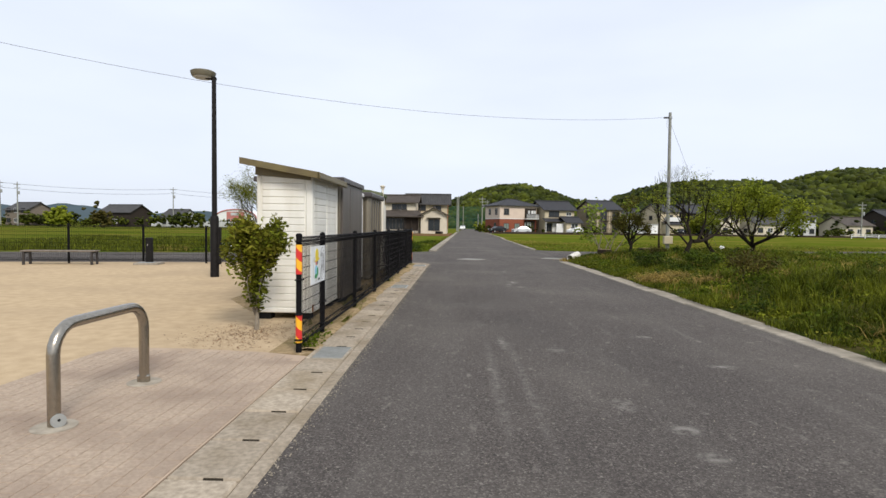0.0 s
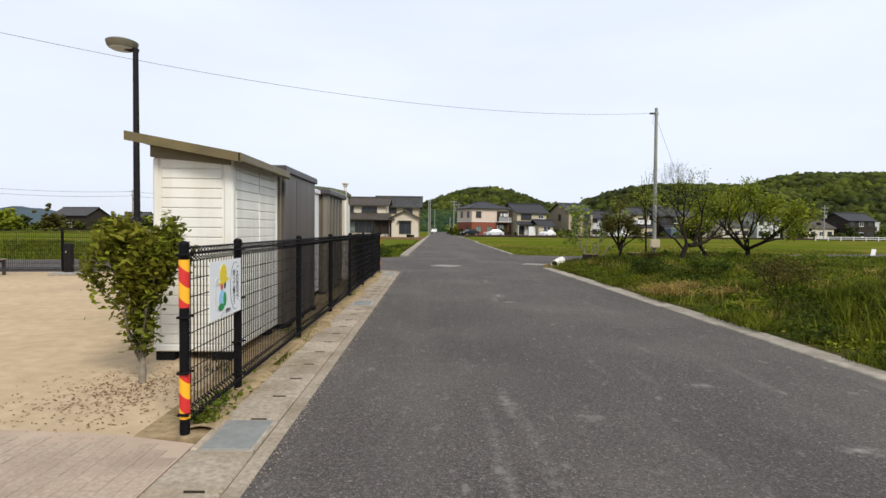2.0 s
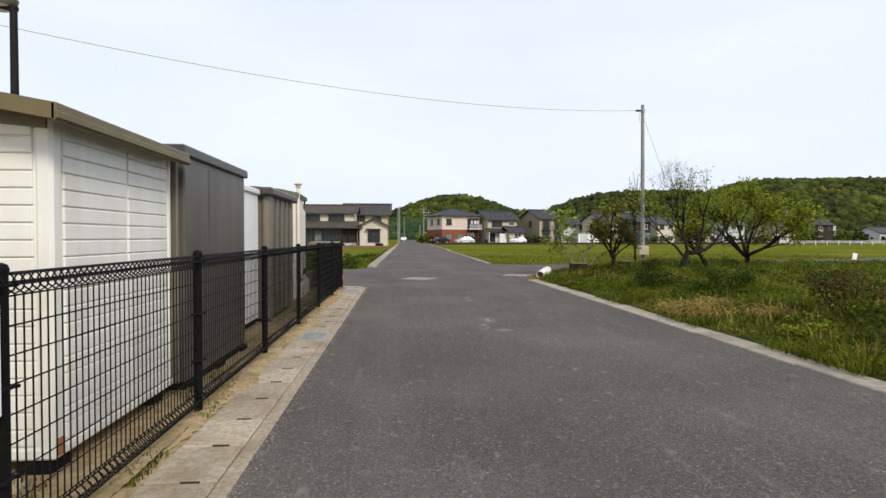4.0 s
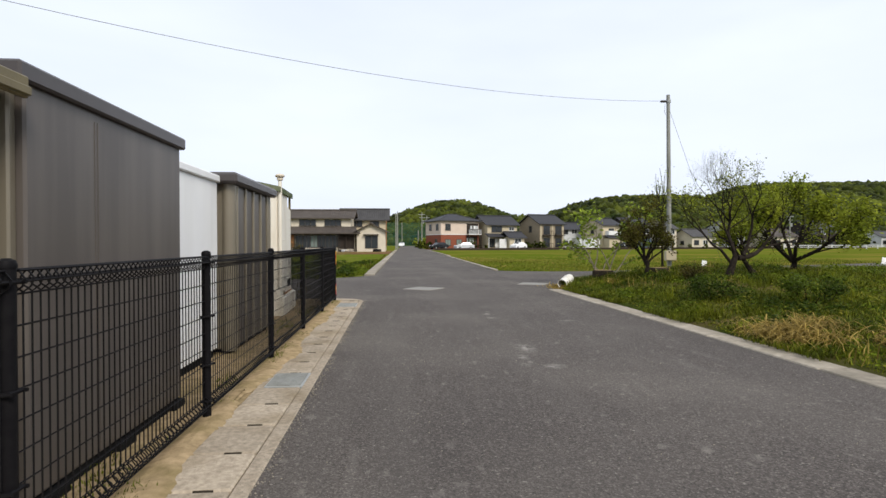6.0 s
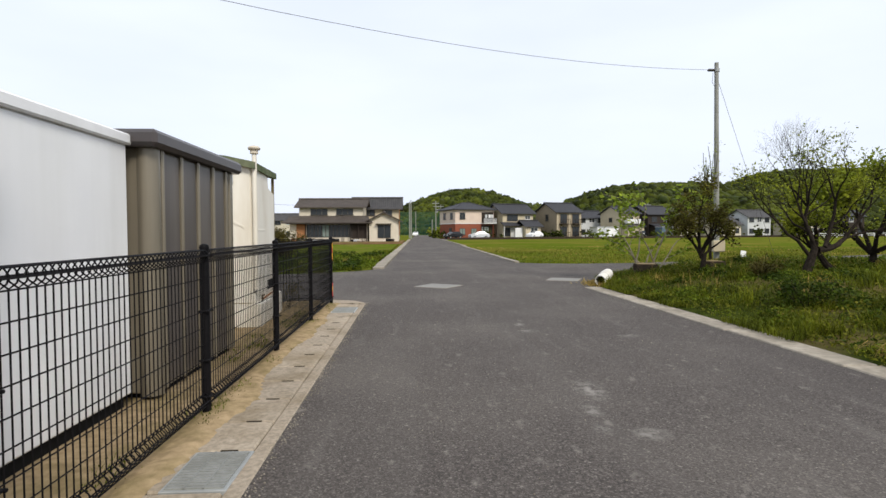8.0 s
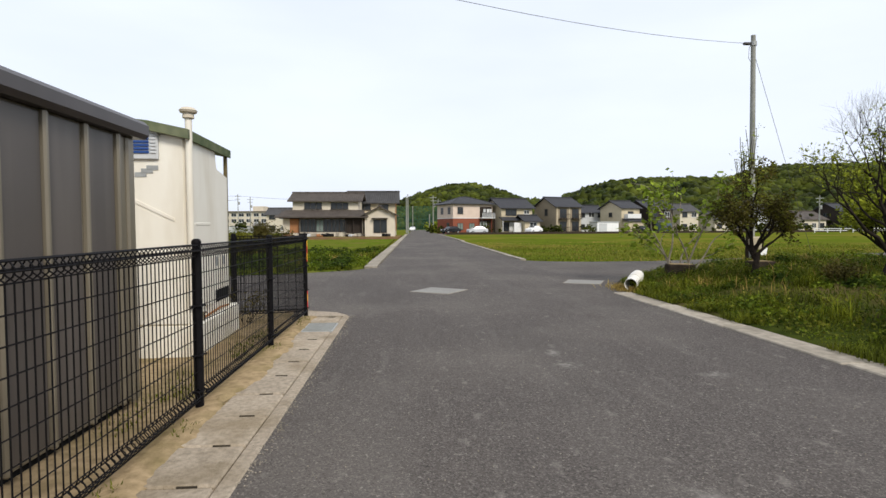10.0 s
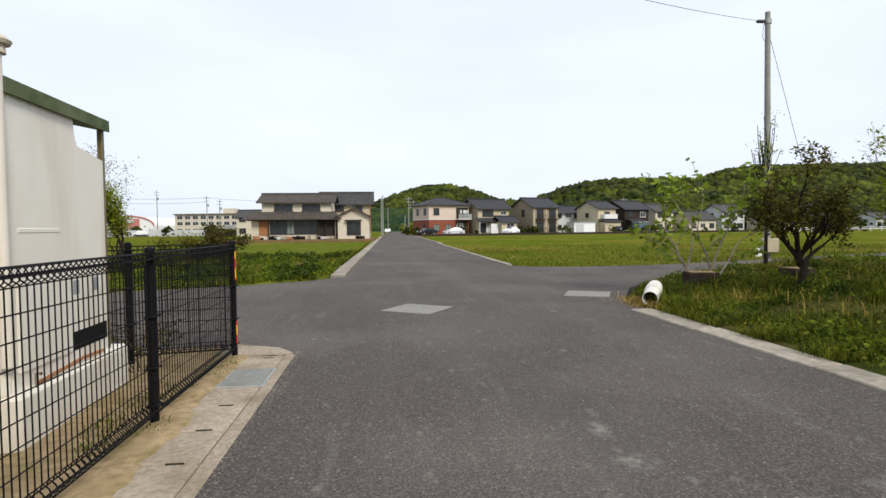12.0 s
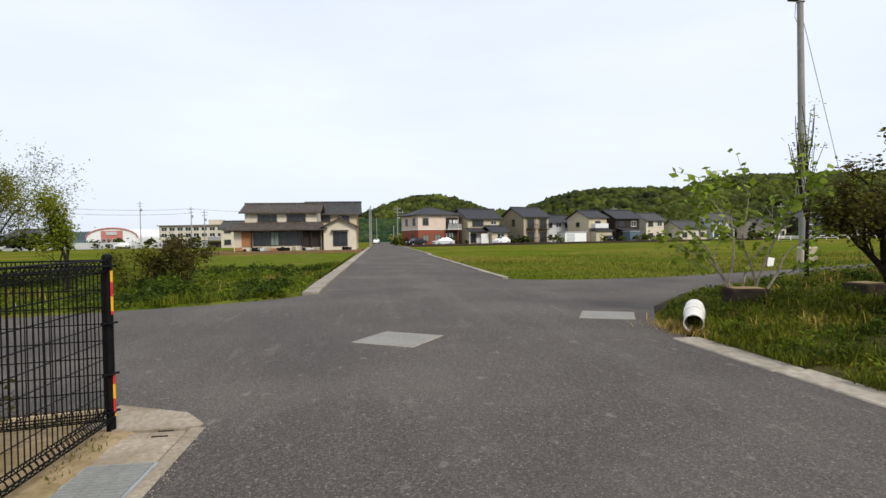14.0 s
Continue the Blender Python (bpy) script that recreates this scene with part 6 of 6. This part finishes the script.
window(cream, 1.0, 0.4, 1.6, 1.8, 0, frame_mat=FRAMED)
part("front_door", S().box(1.9, -0.08, 0.0, 2.9, 0.0, 2.2, 0.01), FRAMEW, cream)
part("porch_post", S().box(-0.5, -1.5, -0.2, -0.38, -1.38, 2.5), FRAMEW, cream)
part("screen_wall", S().box(1.6, -2.4, -0.2, 3.3, -2.25, 2.1, 0.02), FRAMEW, cream, "white screen wall")

# --- tan gabled apartment house
tan = thing("tan_house", "tall tan gabled house with brown balconies", "house", (30.0, 122.5, 0.0), 20)
part("wall", gable_wall(0, 6.4, 0, 8, -0.3, 5.5, 7.5), TANWALL, tan)
part("roof", gable_roof(0, 6.4, 0, 8, 5.5, 7.4, 0.5), SLATE_ROOF, tan)
for z in (0.2, 2.9):
    for u in (1.8, 4.9):
        window(tan, u, z + 0.2, 1.7, 1.9, 0, frame_mat=FRAMED)
        part("balcony_rail", S().box(u - 1.1, -0.9, z + 0.9, u + 1.1, -0.84, z + 1.0), DARKWOOD, tan)
        part("balcony_floor", S().box(u - 1.15, -0.95, z - 0.1, u + 1.15, 0, z + 0.02), DARKWOOD, tan)
        for k in range(6):
            part("baluster", S().box(u - 1.08 + 0.42 * k, -0.89, z, u - 1.02 + 0.42 * k, -0.85, z + 0.95), DARKWOOD, tan)
for u in (0.3, 3.35, 6.1):
    part("downpipe", S().box(u - 0.15, -0.06, -0.2, u + 0.15, 0.0, 5.3, 0.02), BEIGE, tan)
window(tan, 3.5, 3.6, 1.0, 1.4, 0, "left", FRAMED)


def simple_house(x, y, rz, w, d, ze, zr, wall, roof, label, front=3, left=1, axis="x", name="house", low=None):
    h = thing(name, label, "house", (x, y, 0.0), rz)
    part("wall", gable_wall(0, w, 0, d, -0.4, ze, zr, axis), wall, h)
    part("roof", gable_roof(0, w, 0, d, ze, zr - 0.05, 0.5, 0.14, axis), roof, h)
    for z in ((0.6, 3.4) if ze > 4 else (0.7,)):
        for k in range(front):
            window(h, w * (k + 0.5) / front, z, min(1.6, w / front * 0.6), 1.2, 0, frame_mat=FRAMEW if k % 2 else FRAMED)
        for k in range(left):
            window(h, d * (k + 0.5) / left, z, 1.1, 1.0, 0, "left", FRAMED)
    if low:
        part("annex", S().box(low[0], -low[2], -0.4, low[1], 0.02, 2.3, 0.02), wall, h)
        part("annex_roof", S().add([(low[0] - 0.3, -low[2] - 0.4, 2.3), (low[1] + 0.3, -low[2] - 0.4, 2.3), (low[1] + 0.3, 0, 2.9), (low[0] - 0.3, 0, 2.9), (low[0] - 0.3, -low[2] - 0.4, 2.42), (low[1] + 0.3, -low[2] - 0.4, 2.42), (low[1] + 0.3, 0, 3.02), (low[0] - 0.3, 0, 3.02)],
                                   [(3, 2, 1, 0), (4, 5, 6, 7), (0, 1, 5, 4), (1, 2, 6, 5), (2, 3, 7, 6), (3, 0, 4, 7)]), roof, h)
    return h


simple_house(38.5, 135, 20, 8, 6, 4.6, 6.2, GREYWALL, SLATE_ROOF, "white two-storey house with a slate roof")
t = thing("white_garage", "long low white garage", "garage", (40.0, 126.0, 0.0), 14)
part("wall", S().box(0, 0, -0.3, 5.4, 3, 2.2, 0.03), WHITE, t)
part("roof", S().box(-0.15, -0.2, 2.2, 5.55, 3.1, 2.32, 0.02), GREYWALL, t)
part("shutter", S().box(0.4, -0.04, -0.1, 2.4, 0.0, 1.9, 0.01), GREYWALL, t)
yel = simple_house(46.5, 129, 20, 5.2, 7, 5.4, 7.0, BEIGE, SLATE_ROOF, "pale yellow gabled house with a balcony", front=1, low=(0.4, 5.0, 1.8))
part("balcony", S().box(0.8, -1.2, 3.0, 4.6, 0, 4.0, 0.03), FRAMEW, yel)
simple_house(54.0, 132, 20, 7.5, 7, 5.3, 7.2, DARKWOOD, SLATE_ROOF, "dark timber-clad two-storey house", front=2, low=(0.5, 4.5, 2.0))
simple_house(64, 137, 20, 6, 6, 4.9, 6.6, PLASTER, TILE_ROOF, "plastered house with a tiled roof", front=2)
simple_house(72, 136, 18, 9, 6, 2.9, 4.6, PLASTER, TILE_ROOF, "low tiled house behind the field", front=3)
simple_house(83, 140, 18, 8, 6, 4.8, 6.5, GREYWALL, TILE_ROOF, "grey two-storey house by the hill's foot", front=3)
simple_house(95, 138, 18, 9, 7, 2.9, 4.8, PLASTER, BROWN_TILE, "low farmhouse by the hill's foot", front=3)
simple_house(108, 142, 16, 10, 7, 5.0, 6.9, DARKWOOD, SLATE_ROOF, "dark house at the hill's foot", front=3)
flatb = thing("flat_roofed_building", "white flat-roofed two-storey building", "building", (150, 192, 0.0), 12)
part("wall", S().box(0, 0, -0.4, 11, 7, 5.3, 0.05), GREYWALL, flatb)
part("parapet", S().box(-0.15, -0.15, 5.3, 11.15, 7.15, 5.7, 0.03), GREYWALL, flatb)
for z in (0.8, 3.4):
    for u in (1.8, 4.6, 8.2):
        window(flatb, u, z, 1.7, 1.2, 0, frame_mat=FRAMED)
simple_house(160, 175, 14, 12, 8, 3.2, 5.0, GREYWALL, TILE_ROOF, "long grey workshop by the road", front=4)
simple_house(182, 170, 14, 10, 8, 5.0, 6.8, PLASTER, BROWN_TILE, "plastered house with brown tiles", front=3)
# white guard rail before the far houses
rail = thing("guard_rail", "long white guard rail along the far road", "rail", (78, 112, -0.1), 8)
for k in range(22):
    part("rail_post", S().box(3.0 * k - 0.06, -0.06, -0.2, 3.0 * k + 0.06, 0.06, 0.85, 0.01), FRAMEW, rail)
for z in (0.4, 0.75):
    part("rail_beam", S().box(-0.2, -0.1, z - 0.06, 63.2, -0.06, z + 0.06, 0.02), FRAMEW, rail)

# --- buildings across the fields, left
for x, y, rz, w, d, ze, zr, wall, roof, lab in ((-101, 150, -15, 11, 7, 3.9, 5.9, DARKWOOD, TILE_ROOF, "old farmhouse with a broad tiled roof"), (-128, 150, -18, 9, 7, 4.2, 6.2, WOOD_GREY, TILE_ROOF, "weathered barn with a tiled roof"),
                                               (-88, 158, -15, 7, 7, 3.0, 5.0, GREYWALL, TILE_ROOF, "small tiled farmhouse in the fields"), (-150, 140, -20, 9, 7, 3, 5, PLASTER, TILE_ROOF, "low plastered barn in the fields"),
                                               (-118, 175, -15, 9, 7, 3, 5, GREYWALL, TILE_ROOF, "grey house among trees"), (-36, 150, -5, 9, 6, 4.6, 6.2, PLASTER, TILE_ROOF, "plastered house past the fields")):
    simple_house(x, y, rz, w, d, ze, zr, wall, roof, lab, front=3)
hall = thing("arched_hall", "white hall with a red arched front", "hall", (-104, 228, 0.0), -8)
REDP = material("faded_red", (0.50, 0.2, 0.175), (0.44, 0.17, 0.15), scale=0.4, rough=0.8)
arc = [(9.5 + 9.5 * math.cos(a), 3.2 + 3.6 * math.sin(a)) for a in [math.pi * k / 14 for k in range(15)]]
n = len(arc)
sh = S().add([(x, 0, z) for x, z in arc] + [(x, 24, z) for x, z in arc] + [(0, 0, -0.5), (19, 0, -0.5), (0, 24, -0.5), (19, 24, -0.5)],
             [tuple(range(n)) + (2 * n, 2 * n + 1), tuple(range(2 * n - 1, n - 1, -1)) + (2 * n + 3, 2 * n + 2)] + [(i, n + i, n + i + 1, i + 1) for i in range(n - 1)] + [(0, 2 * n + 1, 2 * n + 3, n), (n - 1, 2 * n - 1, 2 * n + 2, 2 * n)])
part("wall", sh, WHITE, hall)
part("red_front", S().box(5.5, -0.15, 0.0, 13.5, -0.02, 6.0), REDP, hall)
part("roof_edge", S().tube([(x, -0.1, z + 0.15) for x, z in arc], 0.28, 6), REDP, hall)
part("sign_board", S().box(7.5, -0.35, 4.4, 11.5, -0.16, 5.6, 0.05), GREYWALL, hall)
for u in (6.6, 8.5, 10.5, 12.4):
    window(hall, u, 0.8, 1.4, 2.2, -0.15, frame_mat=FRAMEW)
school = thing("school_building", "pale three-storey school building", "building", (-74, 215, 0.0), -8)
part("wall", S().box(0, 0, -0.5, 26, 9, 7.0, 0.05), PLASTER, school)
part("roof_slab", S().box(-0.5, -0.6, 7.0, 26.5, 9.5, 7.35, 0.05), WOOD_GREY, school)
for z in (0.8, 3.2, 5.3):
    for k in range(9):
        window(school, 1.8 + 2.8 * k, z, 2.0, 1.3, 0, frame_mat=FRAMEW, halves=2)
part("stair_tower", S().box(16, 3, 7.3, 20, 8, 9.2, 0.05), PLASTER, school)
t = thing("long_wall", "long pale grey boundary wall past the field", "wall", (-110, 172, 0), -3)
for k in range(12):
    part("wall_panel", S().box(7.0 * k, 0, -0.4, 7.0 * k + 6.9, 0.25, 1.6, 0.02), GREYWALL, t)
tank = thing("tank_truck", "silver tank truck parked by the wall", "truck", (-44, 168, 0), -3)
part("tank", S().tube([(0, 0, 1.7), (6, 0, 1.7)], 1.0, 16), STEEL, tank, smooth=True)
part("cab", S().box(6.2, -1.1, 0.5, 8.0, 1.1, 2.6, 0.15), LEAF_FIG, tank, "green cab")
for x in (1.0, 2.2, 7.0):
    part("wheel", S().tube([(x, -1.1, 0.45), (x, -0.8, 0.45)], 0.45, 14), DARK, tank)
part("chassis", S().box(0, -0.9, 0.5, 8, 0.9, 0.75), FRAMED, tank)


# ---------------------------------------------------------------- cars
def car(label, at, rz, paint, scale=1.0):
    c = thing("car", label, "car", at, rz)
    prof = [(0, 0.35), (0, 0.75), (0.12, 0.92), (0.85, 1.0), (1.45, 1.42), (2.75, 1.48), (3.4, 1.05), (3.75, 0.95), (3.8, 0.4)]
    n = len(prof)
    vs = [(x, y * (1 if z < 1.1 else 0.82), z) for y in (-0.82, 0.82) for x, z in prof]
    part("body", S().add(vs, [tuple(range(n)), tuple(range(2 * n - 1, n - 1, -1))] + [(i, n + i, n + (i + 1) % n, (i + 1) % n) for i in range(n)]), paint, c)
    for sy in (-1, 1):
        y = sy * 0.8
        part("side_window", S().add([(1.0, y, 1.02), (2.05, y, 1.02), (2.05, y * 0.86, 1.4), (1.5, y * 0.86, 1.38)], [(0, 1, 2, 3) if sy < 0 else (3, 2, 1, 0)]), GLASS, c)
        part("side_window", S().add([(2.12, y, 1.02), (3.2, y, 1.02), (2.75, y * 0.86, 1.42), (2.12, y * 0.86, 1.4)], [(0, 1, 2, 3) if sy < 0 else (3, 2, 1, 0)]), GLASS, c)
        for x in (0.7, 3.05):
            w = part("wheel", S().tube([(x, sy * 0.84, 0.31), (x, sy * 0.64, 0.31)], 0.31, 18), DARK, c)
            part("hub", S().tube([(x, sy * 0.85, 0.31), (x, sy * 0.83, 0.31)], 0.18, 14), GALV, w)
        part("headlight", S().box(-0.02, sy * 0.62 - 0.15, 0.68, 0.1, sy * 0.62 + 0.15, 0.84, 0.03), FRAMEW, c)
        part("tail_light", S().box(3.72, sy * 0.66 - 0.1, 0.75, 3.82, sy * 0.66 + 0.1, 1.0, 0.02), REDP, c)
    part("windscreen", S().add([(0.9, -0.7, 1.02), (0.9, 0.7, 1.02), (1.42, 0.62, 1.42), (1.42, -0.62, 1.42)], [(3, 2, 1, 0)]), GLASS, c)
    return c


SILVER = material("silver_paint", (0.62, 0.63, 0.64), (0.58, 0.59, 0.6), scale=2, rough=0.25, metal=0.3)
BLACKCAR = material("black_car_paint", (0.015, 0.016, 0.018), rough=0.2)
car("small silver hatchback parked before the red house", (10.7, 113.8, -0.08), 14, SILVER)
car("black car parked beside the red house", (6.2, 117.5, -0.05), 30, BLACKCAR)
car("white car parked by the cream house", (23.2, 118.3, -0.05), 40, WHITE)
car("white car far along the lane", (0.6, 185, 0.0), 85, WHITE)
car("white van parked by the long wall", (-68, 169, 0.0), 0, WHITE)
car("dark blue car under the carport", (50.0, 126.5, -0.05), 60, BLACKCAR)
ph = thing("toolbox_shed", "blue-grey shed at the field's edge", "shed", (54.5, 126, -0.05), 20)
part("body", S().box(0, 0, -0.1, 3, 2, 2.2, 0.03), material("blue_grey", (0.10, 0.14, 0.18), rough=0.6), ph)
part("roof", S().box(-0.1, -0.1, 2.2, 3.1, 2.1, 2.3, 0.02), GREYWALL, ph)

# ---------------------------------------------------------------- poles and nets along the far lane
def street_pole(x, y, h, label="grey concrete utility pole along the lane", arms=True):
    t = thing("utility_pole", label, "pole", (x, y, -0.1), 0, group="far utility poles")
    part("shaft", S().tube([(0, 0, -0.2), (0, 0, h)], [0.16, 0.10], 10), POLE_CONC, t, smooth=True)
    if arms:
        part("cross_arm", S().box(-0.9, -0.06, h - 0.7, 0.9, 0.06, h - 0.58), GALV, t)
        part("cross_arm", S().box(-0.7, -0.06, h - 1.5, 0.7, 0.06, h - 1.38), GALV, t)
        part("transformer", S().lathe([(0.2, 0), (0.22, 0.1), (0.22, 0.7), (0.15, 0.8)], 12, (0.35, 0, h - 3)), GALV, t)
    return t


for x, y, h in ((-0.6, 130, 8.5), (-1.0, 145, 9), (5.8, 150, 9.5), (8.6, 178, 10), (4.0, 128, 4.2)):
    street_pole(x, y, h, arms=h > 9)
for x, y, h in ((-112, 130, 11), (-106, 128, 10.5), (-80, 150, 11), (-49, 170, 11), (-45, 168, 10), (-70, 190, 14), (40, 160, 9), (62, 150, 9), (90, 126, 8), (118, 120, 9)):
    street_pole(x, y, h, "grey utility pole past the fields")
for a, b in (((-112, 130, 10.4), (-80, 150, 10.4)), ((-80, 150, 10.4), (-49, 170, 10.4)), ((-49, 170, 10.4), (-12, 185, 10.4)), ((-112, 130, 9.2), (-80, 150, 9.2)), ((-80, 150, 9.2), (-49, 170, 9.2)), ((-140, 112, 10), (-112, 130, 10.4))):
    cable("overhead_cable", a, b, 0.8, 0.035, CABLE, "thin power line past the fields", 16)
net = thing("safety_net", "tall green safety net on poles behind the lane", "net", (-6, 200, 0))
NET = material("green_net", (0.02, 0.11, 0.085), (0.015, 0.085, 0.065), scale=2, rough=0.9)
for k in range(7):
    part("net_pole", S().tube([(7.0 * k, 0, -0.3), (7.0 * k, 0, 8.6)], 0.12, 8), POLE_CONC, net)
for k in range(6):
    g = S()
    for i in range(29):
        x = 7.0 * k + 0.25 * i
        g.tube([(x, 0, 0.2), (x, 0, 8.4)], 0.03, 3, caps=False)
    for i in range(28):
        g.tube([(7.0 * k, 0, 0.3 + 0.3 * i), (7.0 * k + 7, 0, 0.3 + 0.3 * i)], 0.03, 3, caps=False)
    part("net_panel", g, NET, net)


# ---------------------------------------------------------------- hills and far woods
def clumps(name, label, pts, sizes, mat, seed=1):
    """Many uneven leaf clumps joined into one canopy."""
    bm = bmesh.new()
    bmesh.ops.create_icosphere(bm, subdivisions=2, radius=1.0)
    base = np.array([v.co[:] for v in bm.verts])
    bm.verts.index_update()
    tri = np.array([[v.index for v in f.verts] for f in bm.faces])
    bm.free()
    g = np.random.default_rng(seed)
    n, m = len(pts), len(base)
    v = np.repeat(base[None], n, 0) * (1 + g.normal(0, 0.22, (n, m, 1)))
    v = v * sizes[:, None, :] + pts[:, None, :]
    f = (tri[None] + (np.arange(n) * m)[:, None, None]).reshape(-1, 3)
    me = bpy.data.meshes.new(name)
    me.vertices.add(n * m)
    me.vertices.foreach_set("co", v.astype(np.float32).ravel())
    me.loops.add(len(f) * 3)
    me.loops.foreach_set("vertex_index", f.astype(np.int32).ravel())
    me.polygons.add(len(f))
    me.polygons.foreach_set("loop_start", np.arange(0, len(f) * 3, 3, dtype=np.int32))
    me.materials.append(mat)
    me.update(calc_edges=True)
    return tagged(new(name, me), label, "woods", kind="stuff")


def hill(label, cy, ry, x0, x1, crest, seed, count):
    """A wooded hill: an earth mound under a canopy of clumps; crest: its height along x."""
    def top(x, y):
        return crest(x) * np.exp(-((y - cy) / ry) ** 2) - 3.0
    gx, gy = np.meshgrid(np.linspace(x0, x1, 90), np.linspace(cy - 2 * ry, cy + 2 * ry, 40))
    gz = np.maximum(top(gx, gy) - 1.0, -1.0)
    s = S()
    s.v = list(zip(gx.ravel().tolist(), gy.ravel().tolist(), gz.ravel().tolist()))
    s.f = [(j * 90 + i, j * 90 + i + 1, (j + 1) * 90 + i + 1, (j + 1) * 90 + i) for j in range(39) for i in range(89)]
    tagged(part("hill", s, HILLSIDE, smooth=True), label, "hill", kind="structure")
    g = np.random.default_rng(seed)
    x, y = g.uniform(x0, x1, count * 4), g.uniform(cy - 1.7 * ry, cy + 0.25 * ry, count * 4)
    z = top(x, y)
    ok = np.where(z > 0.3)[0][:count]
    r = g.uniform(1.2, 3.2, len(ok))
    clumps("woods", "mixed spring woods covering the hill", np.stack([x[ok], y[ok], z[ok] + r * 0.3], 1), np.stack([r, r, r * g.uniform(0.7, 1.1, len(ok))], 1), FOREST, seed)


def bump(x, cx, r, h):
    return h * np.exp(-((x - cx) / r) ** 2)


def rise(x, cx, r, h):
    return h / (1 + np.exp(-(x - cx) / r))


def round_crest(x):
    return np.maximum(np.maximum(bump(x, 42, 68, 33.5), bump(x, 95, 60, 22)), bump(x, -10, 70, 18))


def long_crest(x):
    return rise(x, 86, 14, 30) + rise(x, 206, 6, 8) - bump(x, 190, 9, 1.5) + 0.03 * np.clip(x - 240, 0, 120) - rise(x, 470, 40, 40)


hill("rounded wooded hill behind the houses", 420, 60, -150, 215, round_crest, 3, 6500)
hill("long wooded ridge at the valley's side", 330, 70, 40, 560, long_crest, 4, 13000)
# farther hills; the haze before them is put into their blue colour
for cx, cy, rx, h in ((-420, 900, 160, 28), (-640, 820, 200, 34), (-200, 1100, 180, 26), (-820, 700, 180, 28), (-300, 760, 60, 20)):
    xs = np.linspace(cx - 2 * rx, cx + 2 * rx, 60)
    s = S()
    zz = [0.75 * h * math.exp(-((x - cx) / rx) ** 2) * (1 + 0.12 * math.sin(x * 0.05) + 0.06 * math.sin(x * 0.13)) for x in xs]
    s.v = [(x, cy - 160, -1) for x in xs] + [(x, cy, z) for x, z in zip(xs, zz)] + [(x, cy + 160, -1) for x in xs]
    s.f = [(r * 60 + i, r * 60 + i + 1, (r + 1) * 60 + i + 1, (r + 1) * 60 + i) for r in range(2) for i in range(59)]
    tagged(part("backdrop_hill", s, FARHILL, smooth=True), "hill on the horizon with blue haze put into its colour", "hill", kind="structure")
# garden trees and hedges among the far houses
g2 = np.random.default_rng(21)


def grove(name, label, x0, x1, y0, y1, n, size, mat):
    per = 46
    c = np.stack([g2.uniform(x0, x1, n), g2.uniform(y0, y1, n), np.zeros(n)], 1)
    pts, sz = [], []
    for q in c:
        hgt = size * g2.uniform(0.6, 1.4)
        for _ in range(per):
            o = g2.normal(0, 0.3, 3) * hgt
            r = hgt * g2.uniform(0.07, 0.16)
            pts.append((q[0] + o[0], q[1] + o[1], max(0.1, hgt * 0.6 + o[2] * 0.9)))
            sz.append((r, r, r * 0.8))
    return clumps(name, label, np.array(pts), np.array(sz), mat, 5)


grove("hedge", "garden shrubs among the far houses", 4, 130, 121, 127, 46, 1.1, FOREST)
grove("garden_trees", "garden trees behind the houses", 60, 190, 140, 190, 60, 3.0, FOREST)
grove("garden_trees", "trees along the far lane", 4.5, 9, 126, 170, 12, 1.6, LEAF_NEW)
grove("garden_trees", "trees round the old farmhouses", -150, -60, 138, 150, 34, 2.6, FOREST)
grove("garden_tree", "broad fresh green tree by the barn", -91, -88, 119, 121, 3, 4.2, LEAF_NEW)
grove("garden_tree", "dark evergreen tree by the farmhouse", -83, -80, 119, 121, 2, 3.8, LEAF_DARK)
grove("garden_trees", "trees before the school", -90, -25, 165, 200, 26, 2.0, FOREST)
